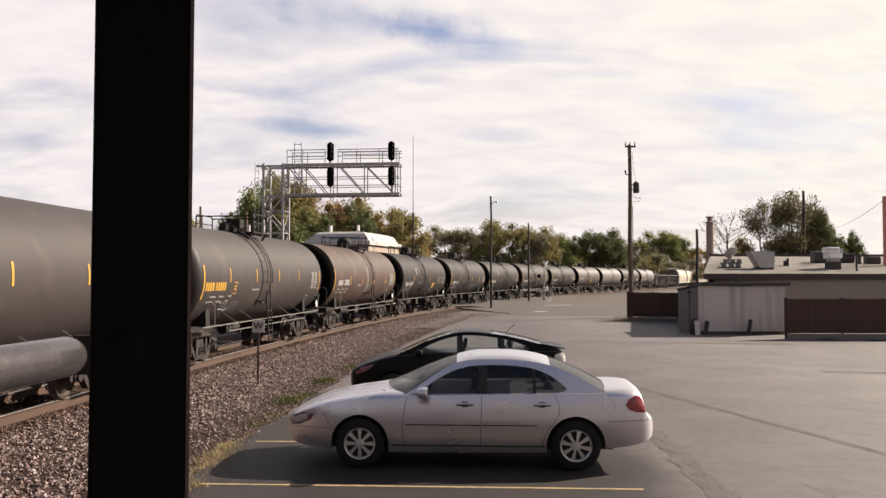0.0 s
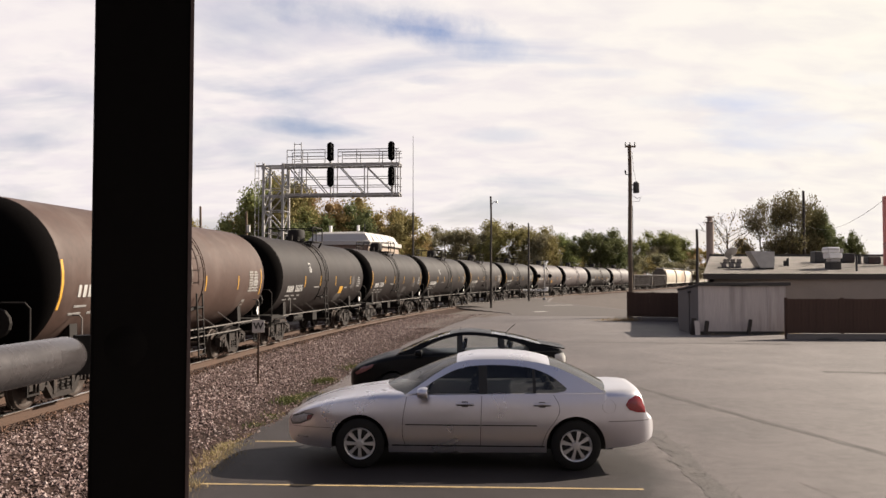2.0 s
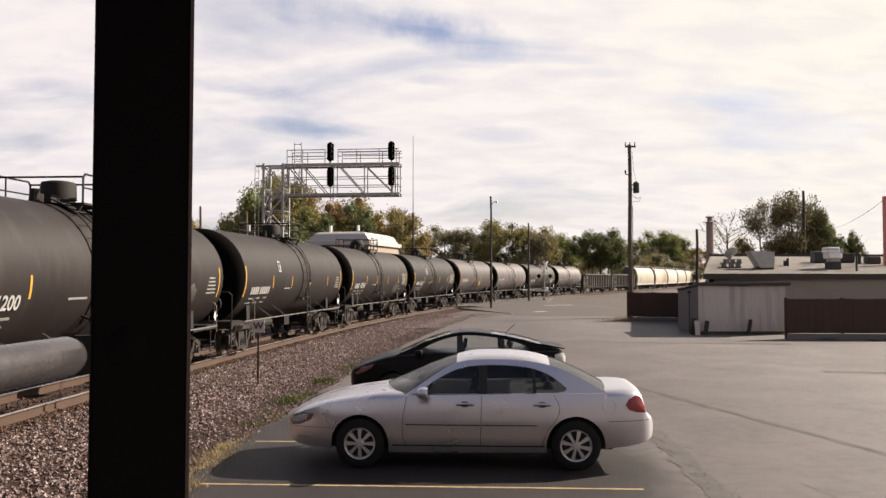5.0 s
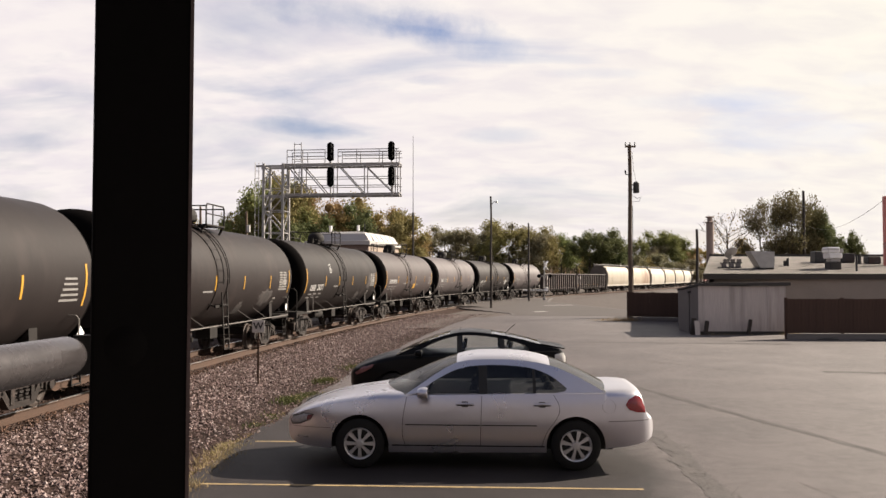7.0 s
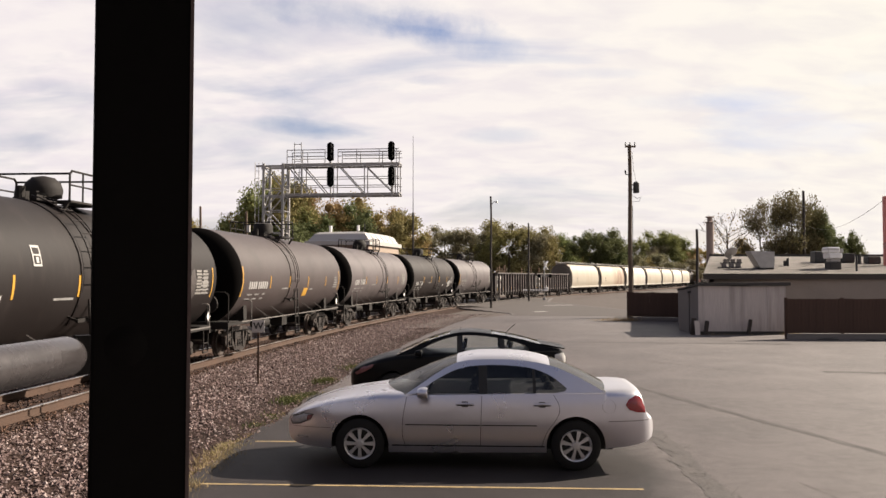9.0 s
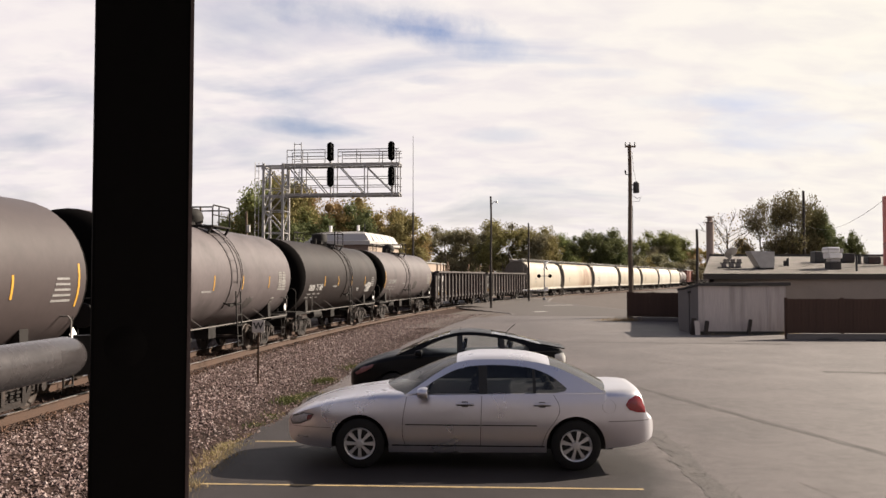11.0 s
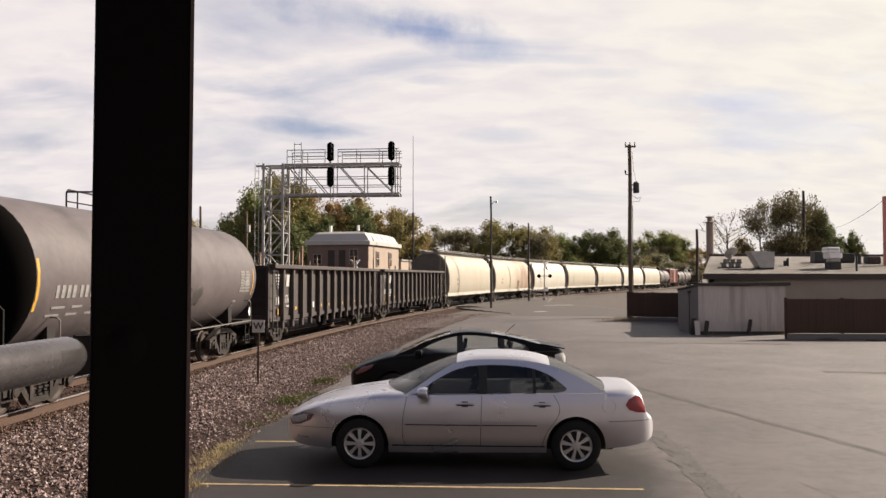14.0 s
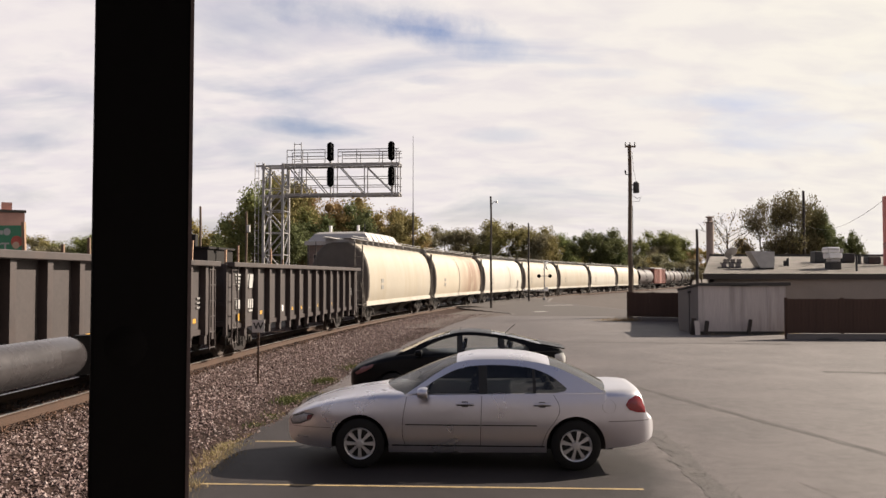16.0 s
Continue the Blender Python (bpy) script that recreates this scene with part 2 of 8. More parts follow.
# near black so that the heads' shade is in the colour
TANK_END = surface("shaded tank end", (0.0028, 0.0023, 0.0023), 0.9, vary=0.3, scale=2, spec=0.03)


# ---- mesh helpers ----
def part(name, bm, material, parent=None, label="", smooth=False):
    me = bpy.data.meshes.new(name)
    bmesh.ops.recalc_face_normals(bm, faces=bm.faces[:])
    bm.to_mesh(me)
    bm.free()
    for mm in (material if isinstance(material, (list, tuple)) else [material]):
        me.materials.append(mm)
    if smooth:
        for p in me.polygons:
            p.use_smooth = True
        me.set_sharp_from_angle(angle=radians(35))
    ob = new(name, me)
    if parent:
        ob.parent = parent
    if label:
        tagged(ob, label)
    return ob


def share(name, source, parent, m):
    """Another part on the same mesh data."""
    ob = new(name, source.data)
    ob.parent = parent
    ob.matrix_basis = m
    return ob


def thing(name, label, category, m=None, group="", kind=""):
    ob = new(name)
    ob.empty_display_size = 0.2
    if m is not None:
        ob.matrix_basis = m
    return tagged(ob, label, category, group, kind)


def box(bm, x0, x1, y0, y1, z0, z1, m=None, mi=0):
    vs = [bm.verts.new((x, y, z)) for z in (z0, z1) for x, y in ((x0, y0), (x1, y0), (x1, y1), (x0, y1))]
    if m is not None:
        for v in vs:
            v.co = m @ v.co
    for f in ((3, 2, 1, 0), (4, 5, 6, 7), (0, 1, 5, 4), (1, 2, 6, 5), (2, 3, 7, 6), (3, 0, 4, 7)):
        bm.faces.new([vs[i] for i in f]).material_index = mi
    return bm


def bevelled(bm, w, seg=1):
    bmesh.ops.bevel(bm, geom=bm.edges[:], offset=w, segments=seg, affect="EDGES", profile=0.5)
    return bm


def bar(bm, a, b, w, h=None, up=(0, 0, 1)):
    """A rectangular bar from a to b."""
    a, b = Vector(a), Vector(b)
    d = (b - a)
    n = d.length
    d.normalize()
    u = Vector(up)
    if abs(d.dot(u)) > 0.98:
        u = Vector((1, 0, 0))
    s = d.cross(u).normalized()
    u = s.cross(d)
    m = Matrix((s, d, u)).transposed().to_4x4()
    m.translation = a
    h = h or w
    return box(bm, -w / 2, w / 2, 0, n, -h / 2, h / 2, m)


def rod(bm, a, b, r, seg=8, r2=None, caps=True):
    a, b = Vector(a), Vector(b)
    d = (b - a).normalized()
    u = Vector((0, 0, 1)) if abs(d.z) < 0.95 else Vector((1, 0, 0))
    s = d.cross(u).normalized()
    u = s.cross(d)
    r2 = r if r2 is None else r2
    rings = [[bm.verts.new(c + (s * math.cos(t) + u * math.sin(t)) * rr) for t in (2 * math.pi * i / seg for i in range(seg))] for c, rr in ((a, r), (b, r2))]
    for i in range(seg):
        j = (i + 1) % seg
        bm.faces.new((rings[0][i], rings[0][j], rings[1][j], rings[1][i]))
    if caps:
        bm.faces.new(rings[0][::-1]), bm.faces.new(rings[1])
    return bm


def tube(bm, pts, r, seg=8, radii=None):
    """A round tube through points, with mitred joints."""
    pts = [Vector(p) for p in pts]
    prev, u = None, None
    for i, p in enumerate(pts):
        d = ((pts[i + 1] - p).normalized() if i + 1 < len(pts) else Vector()) + ((p - pts[i - 1]).normalized() if i else Vector())
        d.normalize()
        if u is None:
            u = Vector((0, 0, 1)) if abs(d.z) < 0.9 else Vector((1, 0, 0))
        s = d.cross(u).normalized()
        u = s.cross(d).normalized()
        rr = radii[i] if radii else r
        ring = [bm.verts.new(p + (s * math.cos(t) + u * math.sin(t)) * rr) for t in (2 * math.pi * k / seg for k in range(seg))]
        if prev:
            for k in range(seg):
                bm.faces.new((prev[k], prev[(k + 1) % seg], ring[(k + 1) % seg], ring[k]))
        else:
            bm.faces.new(ring[::-1])
        prev = ring
    bm.faces.new(prev)
    return bm


def lathe(bm, profile, axis="x", seg=32, centre=(0, 0, 0), caps=True):
    """Turns (along, radius) pairs about an axis."""
    c = Vector(centre)
    rings = []
    for a, r in profile:
        ring = []
        for i in range(seg):
            t = 2 * math.pi * i / seg
            p = {"x": (a, r * math.cos(t), r * math.sin(t)), "y": (r * math.cos(t), a, r * math.sin(t)), "z": (r * math.cos(t), r * math.sin(t), a)}[axis]
            ring.append(bm.verts.new(c + Vector(p)))
        rings.append(ring)
    for p, q in zip(rings, rings[1:]):
        for i in range(seg):
            j = (i + 1) % seg
            bm.faces.new((p[i], p[j], q[j], q[i]))
    if caps:
        bm.faces.new(rings[0][::-1]), bm.faces.new(rings[-1])
    return bm


def loft(bm, rings, closed=True, caps=False, mi=0):
    vs = [[bm.verts.new(p) for p in r] for r in rings]
    n = len(vs[0])
    for p, q in zip(vs, vs[1:]):
        for i in range(n if closed else n - 1):
            j = (i + 1) % n
            bm.faces.new((p[i], p[j], q[j], q[i])).material_index = mi
    if caps:
        bm.faces.new(vs[0][::-1]).material_index = mi
        bm.faces.new(vs[-1]).material_index = mi
    return vs


def prism(bm, outline, a, b, m=None):
    """Extrudes an outline of (x, z) pairs from y = a to y = b."""
    r = [[Vector((x, y, z)) for x, z in outline] for y in (a, b)]
    if m is not None:
        r = [[m @ p for p in q] for q in r]
    loft(bm, r, True, True)
    return bm


def B():
    return bmesh.new()


# ---- the railway's line in plan ----
RAIL_TOP = 0.10
_S = np.arange(-330, 520, 0.5)
_c = np.clip(_S, -20, 185) / 100
_PH = 0.048 + 0.2868 * _c + 0.1424 * _c ** 2 - 0.1066 * _c ** 3
_X, _Y = np.cumsum(np.sin(_PH)) * 0.5, np.cumsum(np.cos(_PH)) * 0.5
_i0 = int(np.argmin(abs(_S)))
_X, _Y = _X - _X[_i0] - 8.684, _Y - _Y[_i0] + 9.859


def track(s, off=0.0):
    """Place and heading on the line at s metres, off metres to its right."""
    x, y, ph = (float(np.interp(s, _S, a)) for a in (_X, _Y, _PH))
    return x + off * math.cos(ph), y - off * math.sin(ph), ph


def strip(bm, s_list, offs, zs, mi=0):
    """A ribbon along the line: offsets to the right with heights."""
    loft(bm, [[Vector((*track(s, o)[:2], z)) for o, z in zip(offs, zs)] for s in s_list], False, False, mi)
    return bm


# ---- ground ----
BED_OFF = [-7.5, -4.5, -2.4, -1.7, -0.95, -0.68, -0.6, 0, 0.6, 0.68, 0.95, 1.7, 2.6, 4.0, 5.9]
BED_Z = [-0.2, -0.24, -0.12, -0.14, -0.13, -0.11, -0.07, -0.06, -0.07, -0.10, -0.076, -0.10, -0.13, -0.11, -0.03]


def build_ground():
    bm = B()
    n, half = 24, 1800.0
    vs = [[bm.verts.new((-half + 2 * half * i / n, -half + 2 * half * j / n, -0.22)) for j in range(n + 1)] for i in range(n + 1)]
    for i in range(n):
        for j in range(n):
            bm.faces.new((vs[i][j], vs[i + 1][j], vs[i + 1][j + 1], vs[i][j + 1]))
    tagged(part("ground", bm, DIRT), "dry grassy dirt ground reaching the horizon", "ground", kind="structure")
    # parking lot and the road over the crossing: one asphalt sheet with an irregular edge
    edge = [track(s, 5.45 + 0.05 * math.sin(s * 1.3) + 0.035 * math.sin(s * 3.7) + random.uniform(-0.03, 0.03))[:2] for s in np.arange(-40, 44.1, 0.3)]
    edge += [(2.6, 52.5), (4.0, 55.5), (4.7, 57.2), (4.2, 59.5), (2.8, 64.0), (1.3, 68.6), track(61, 2.4)[:2]]
    far = [track(61, 1.0)[:2], track(60, -3)[:2], track(59, -14)[:2], track(93, -16)[:2], track(93.5, -3)[:2], track(94, 3.0)[:2], (10.6, 86), (13.8, 66), (17, 64.5), (60, 63), (90, 60), (90, -60), (-12, -60)]
    bm = B()
    pts = edge + far
    top = [bm.verts.new((x, y, 0)) for x, y in pts]
    low = [bm.verts.new((x, y, -0.3)) for x, y in pts]
    f = bm.faces.new(top)
    for i in range(len(pts)):
        j = (i + 1) % len(pts)
        bm.faces.new((top[i], top[j], low[j], low[i]))
    f.normal_update()
    bmesh.ops.triangulate(bm, faces=[f])
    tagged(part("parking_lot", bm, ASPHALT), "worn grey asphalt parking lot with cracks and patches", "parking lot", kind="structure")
    # the darker street that leads over the crossing
    pts = [(4.0, 55.0), (30, 50.2), (60, 49.2), (60, 62.6), (17, 64.2), (13.7, 65.8), (10.5, 85.5), track(93.3, 2.7)[:2], track(61.8, 2.7)[:2], (1.8, 68.0), (3.2, 64.0), (4.6, 59.4), (5.0, 57.2)]
    bm = B()
    f = bm.faces.new([bm.verts.new((x, y, 0.004)) for x, y in pts])
    f.normal_update()
    bmesh.ops.triangulate(bm, faces=[f])
    tagged(part("road", bm, ROAD), "dark grey asphalt street over the crossing", "road", kind="structure")
    # crossing surface, level with the rails
    bm = B()
    strip(bm, np.arange(61.5, 93, 1.5), [-3.2, -2.2, -0.82], [0.0, 0.09, 0.095])
    strip(bm, np.arange(61.5, 93, 1.5), [-0.66, 0.0, 0.66], [0.09, 0.095, 0.09])
    strip(bm, np.arange(61.5, 93, 1.5), [0.82, 2.2, 3.4], [0.095, 0.09, 0.004])
    tagged(part("crossing", bm, ROAD), "asphalt level crossing between the rails", "crossing", kind="structure")
    # ballast bed
    bm = B()
    for s0, s1 in ((-60, 61.5), (93, 420)):
        strip(bm, np.arange(s0, s1 + 0.1, 1.5), BED_OFF, BED_Z)
    tagged(part("ballast_bed", bm, BALLAST), "brown grey gravel ballast bed of the railway", "ballast", kind="structure")
    # dark ground sheet added beyond the track, visible beneath the cars
    bm = B()
    strip(bm, np.arange(-60, 58.1, 2.0), [-26.0, -14.0, -7.0], [-0.215, -0.21, -0.19])
    tagged(part("cinder_yard", bm, BALLAST), "dark ground beyond the track", "ground", kind="structure")
    bm = B()
    strip(bm, np.arange(34, 61.6, 1.25), [2.4, 4.0, 6.0, 9.5], [-0.125, -0.075, -0.03, -0.03])
    strip(bm, np.arange(92, 190, 3.0), [2.4, 4.0, 7.0, 16.0, 18.0], [-0.125, -0.06, -0.03, -0.1, -0.24])
    for q in (((13.0, 65.0), (90, 60.2), (90, 118), (13.0, 118)), ((9.9, 85.0), (13.0, 64.9), (13.0, 118), (9.9, 118))):
        bm.faces.new([bm.verts.new((x, y, -0.045)) for x, y in q])
    tagged(part("gravel_verge", bm, VERGE), "gritty brown grey dirt verge beside the track", "verge", kind="structure")
    build_stones()
    build_rails()
    build_markings()
    build_weeds()


def scatter_mesh(name, places, sizes, spins, verts, faces, material, label, category):
    """Many small pieces joined into one mesh from one little shape."""
    v, f = np.array(verts, float), np.array(faces, int)
    n, k = len(places), len(v)
    c, s = np.cos(spins), np.sin(spins)
    jit = 1 + (np.random.rand(n, k, 3) - 0.5) * 0.55
    vv = v[None] * jit * sizes[:, None, :]
    out = np.empty((n, k, 3))
    out[..., 0] = vv[..., 0] * c[:, None] - vv[..., 1] * s[:, None] + places[:, None, 0]
    out[..., 1] = vv[..., 0] * s[:, None] + vv[..., 1] * c[:, None] + places[:, None, 1]
    out[..., 2] = vv[..., 2] + places[:, None, 2]
    ff = (f[None] + (np.arange(n) * k)[:, None, None]).reshape(-1, f.shape[1])
    me = bpy.data.meshes.new(name)
    me.from_pydata(out.reshape(-1, 3).tolist(), [], ff.tolist())
    me.materials.append(material)
    return tagged(new(name, me), label, category, kind="stuff")


OCTA = [(1, 0, 0), (-0.9, 0.2, 0), (0, 1, 0.1), (0.1, -1, 0), (0.1, 0, 0.8), (0, 0.1, -0.6)]
OCTF = [(0, 2, 4), (2, 1, 4), (1, 3, 4), (3, 0, 4), (2, 0, 5), (1, 2, 5), (3, 1, 5), (0, 3, 5)]


def bed_height(off):
    return np.interp(off, BED_OFF, BED_Z)


def build_stones():
    r = np.random.RandomState(5)
    n = 62000
    s = -6 + 56 * r.rand(n) ** 1.5
    off = np.where(r.rand(n) < 0.85, 0.95 + 4.4 * r.rand(n), -2.2 + 3.0 * r.rand(n))
    keep = (off > 0.95) | (abs(off) < 0.6) | (off < -0.9)
    # they thin out into fine grit towards the asphalt
    keep &= r.rand(n) < np.interp(off, [4.2, 4.8, 5.4], [1.0, 0.7, 0.35])
    s, off = s[keep], off[keep]
    x, y, ph = (np.interp(s, _S, a) for a in (_X, _Y, _PH))
    p = np.stack([x + off * np.cos(ph), y - off * np.sin(ph), bed_height(off) + 0.012 + 0.02 * r.rand(len(s))], 1)
    base = (0.014 + 0.030 * r.rand(len(s)) ** 1.6) * np.interp(off, [3.8, 4.8], [1.0, 0.7])
    size = base[:, None] * (0.75 + 0.5 * r.rand(len(s), 3))
    spin = r.rand(len(s)) * 6.28
    # grease and rust darken the stones between and beside the rails
    near = off < 1.15 + 0.35 * r.rand(len(s))
    for mask, mat, lab in ((~near, STONE, "loose grey and pinkish crushed ballast stones"), (near, RUST_STONE, "dark rust stained ballast between the rails")):
        scatter_mesh("ballast_stones", p[mask], size[mask], spin[mask], OCTA, OCTF, mat, lab, "gravel")
    # grit spilled over the asphalt's crumbling edge
    n = 2600
    s, off = -2 + 36 * r.rand(n), 5.40 + 0.09 * r.randn(n)
    x, y, ph = (np.interp(s, _S, a) for a in (_X, _Y, _PH))
    p = np.stack([x + off * np.cos(ph), y - off * np.sin(ph), np.full(n, 0.004)], 1)
    size = (0.006 + 0.016 * r.rand(n) ** 2)[:, None] * (0.75 + 0.5 * r.rand(n, 3))
    scatter_mesh("edge_grit", p, size, r.rand(n) * 6.28, OCTA, OCTF, STONE, "loose grit on the asphalt edge", "gravel")
    # dark trodden grit between the coarse stones and the asphalt
    n = 14000
    s, off = -4 + 46 * r.rand(n) ** 1.3, 4.75 + 0.42 * r.randn(n)
    x, y, ph = (np.interp(s, _S, a) for a in (_X, _Y, _PH))
    p = np.stack([x + off * np.cos(ph), y - off * np.sin(ph), bed_height(off) + 0.004], 1)
    size = (0.006 + 0.013 * r.rand(n) ** 2)[:, None] * (0.75 + 0.5 * r.rand(n, 3))
    scatter_mesh("edge_grit", p, size, r.rand(n) * 6.28, OCTA, OCTF, VERGE, "dark brown grit beside the asphalt", "gravel")


def rail_section(side):
    prof = [(-0.07, 0.0), (0.07, 0.0), (0.07, 0.012), (0.012, 0.035), (0.012, 0.135), (0.036, 0.15), (0.036, 0.172), (0.03, 0.178), (-0.03, 0.178), (-0.036, 0.172), (-0.036, 0.15), (-0.012, 0.135), (-0.012, 0.035), (-0.07, 0.012)]
    return [(side * 0.755 + a, RAIL_TOP - 0.178 + b) for a, b in prof]


def build_rails():
    line = tagged(new("railway_track"), "rusty steel rails on dark wooden ties", "railway track", kind="structure")
    for side in (1, -1):
        bm = B()
        sec = rail_section(side)
        ss = list(np.arange(-70, 420, 2.0))
        loft(bm, [[Vector((*track(s, o)[:2], z)) for o, z in sec] for s in ss], True, True)
        bm.faces.ensure_lookup_table()
        for f in bm.faces:
            c = f.calc_center_median().z
            f.material_index = 1 if c > RAIL_TOP - 0.004 else 0
        part("rail", bm, [RUSTY_RAIL, RAIL_HEAD], line)
    bm = B()
    box(bm, -1.3, 1.3, -0.115, 0.115, -0.16, 0)
    first = None
    for i in range(150):
        s = -8 + i * 0.52
        if 61 < s:
            break
        x, y, ph = track(s)
        m = pose(x, y, RAIL_TOP - 0.182 + random.uniform(-0.012, 0), 0, 0, -math.degrees(ph) + random.uniform(-1.2, 1.2))
        if first is None:
            first = part("tie", bm, TIE, line)
            first.matrix_basis = m
        else:
            share("tie", first, line, m)


def ribbon(bm, pts, w, z, wob=0.0, seed=1):
    """A flat strip through points on the ground with a ragged width."""
    r = random.Random(seed)
    pts = [Vector((*p, z)) for p in pts]
    rows = []
    for i, p in enumerate(pts):
        d = (pts[min(i + 1, len(pts) - 1)] - pts[max(i - 1, 0)]).normalized()
        s = Vector((d.y, -d.x, 0)) * (w / 2) * (1 + wob * r.uniform(-1, 1))
        rows.append([p - s, p + s])
    loft(bm, rows, False)
    return bm


def wander(a, b, n, amp, seed):
    r = random.Random(seed)
    out, k = [], 0.0
    for i in range(n + 1):
        t = i / n
        k = 0.75 * k + r.uniform(-amp, amp) * 0.7
        dx, dy = b[0] - a[0], b[1] - a[1]
        l = math.hypot(dx, dy)
        out.append((a[0] + dx * t - dy / l * k, a[1] + dy * t + dx / l * k))
    return out


def build_markings():
    for (a, b), w in ((((-2.95, 10.33), (2.36, 10.06)), 0.062), (((-2.85, 12.98), (2.2, 12.8)), 0.062), (((-1.6, 15.9), (2.6, 15.7)), 0.09), (((-1.0, 18.9), (2.6, 18.7)), 0.09)):
        pts = [(a[0] + (b[0] - a[0]) * t, a[1] + (b[1] - a[1]) * t) for t in np.linspace(0, 1, 40)]
        tagged(part("stall_line", ribbon(B(), pts, w, 0.004, 0.12, int(a[1] * 10)), STALL_PAINT), "faded yellow painted stall line on the asphalt", "road marking", "stall lines", "structure")
    for a, b, w in (((6.6, 61.0), (7.5, 61.6), 0.5), ((8.9, 74.5), (11.5, 75.6), 0.45)):
        tagged(part("stop_line", ribbon(B(), [a, b], w, 0.009), WHITE_PAINT), "worn white painted stop line", "road marking", "stop lines", "structure")
    seams = (((3.42, 13.9), (3.1, 9.0), 0.30), ((10.0, 22.4), (12.6, 22.0), 0.35), ((2.0, 33.0), (13.0, 31.6), 0.4), ((4.3, 19.6), (6.9, 9.6), 0.16))
    for i, (a, b, w) in enumerate(seams):
        tagged(part("patched_seam", ribbon(B(), wander(a, b, 60, 0.03, i + 50), w, 0.0035, 0.16, i), PATCH), "darker patched seam in the asphalt", "patch", "asphalt patches", "structure")
    # the long joints are open here and there; beside the stall the surface is crazed
    rr = random.Random(12)
    lines = [((5.65, 26), (8.3, 21.8), 0.012), ((8.5, 31.1), (9.5, 30.8), 0.05), ((10.1, 22.5), (12.2, 22.3), 0.035), ((10.9, 22.0), (12.6, 21.7), 0.03), ((8.0, 27), (15, 25.4), 0.01), ((6, 36), (9.5, 35.2), 0.03), ((2.6, 29.5), (12, 27.5), 0.01), ((4.35, 10.4), (4.55, 9.3), 0.014), ((4.4, 10.1), (4.8, 9.9), 0.008)]
    for k in range(9):
        t = k / 9 + rr.uniform(0, 0.03)
        a = (4.3 + 2.6 * t, 19.6 - 10.0 * t)
        e = rr.uniform(0.05, 0.09)
        lines.append((a, (a[0] + 2.6 * e, a[1] - 10.0 * e), rr.uniform(0.008, 0.016)))
    for k in range(34):
        y = 9.1 + 4.6 * rr.random() ** 1.3
        x = 3.1 + 0.07 * (y - 9.1) + rr.gauss(0, 0.10)
        a = rr.choice((1.45, 1.7, 1.2, 0.2, 2.6)) + rr.uniform(-0.3, 0.3)
        l = rr.uniform(0.1, 0.5) * (1.0 if 1 < a < 2 else 0.4)
        lines.append(((x, y), (x + l * math.cos(a), y + l * math.sin(a)), rr.uniform(0.008, 0.022)))
    for i, (a, b, w) in enumerate(lines):
        n = max(6, int(math.hypot(b[0] - a[0], b[1] - a[1]) * 14))
        tagged(part("crack", ribbon(B(), wander(a, b, n, 0.02, i), w, 0.006, 0.8, i), CRACK), "dark jagged crack in the asphalt", "crack", "asphalt cracks", "structure")


GRASS = leaf_material("dry grass", (0.290, 0.225, 0.128), 0.4)
WEED = leaf_material("green weed", (0.072, 0.080, 0.030), 0.45)


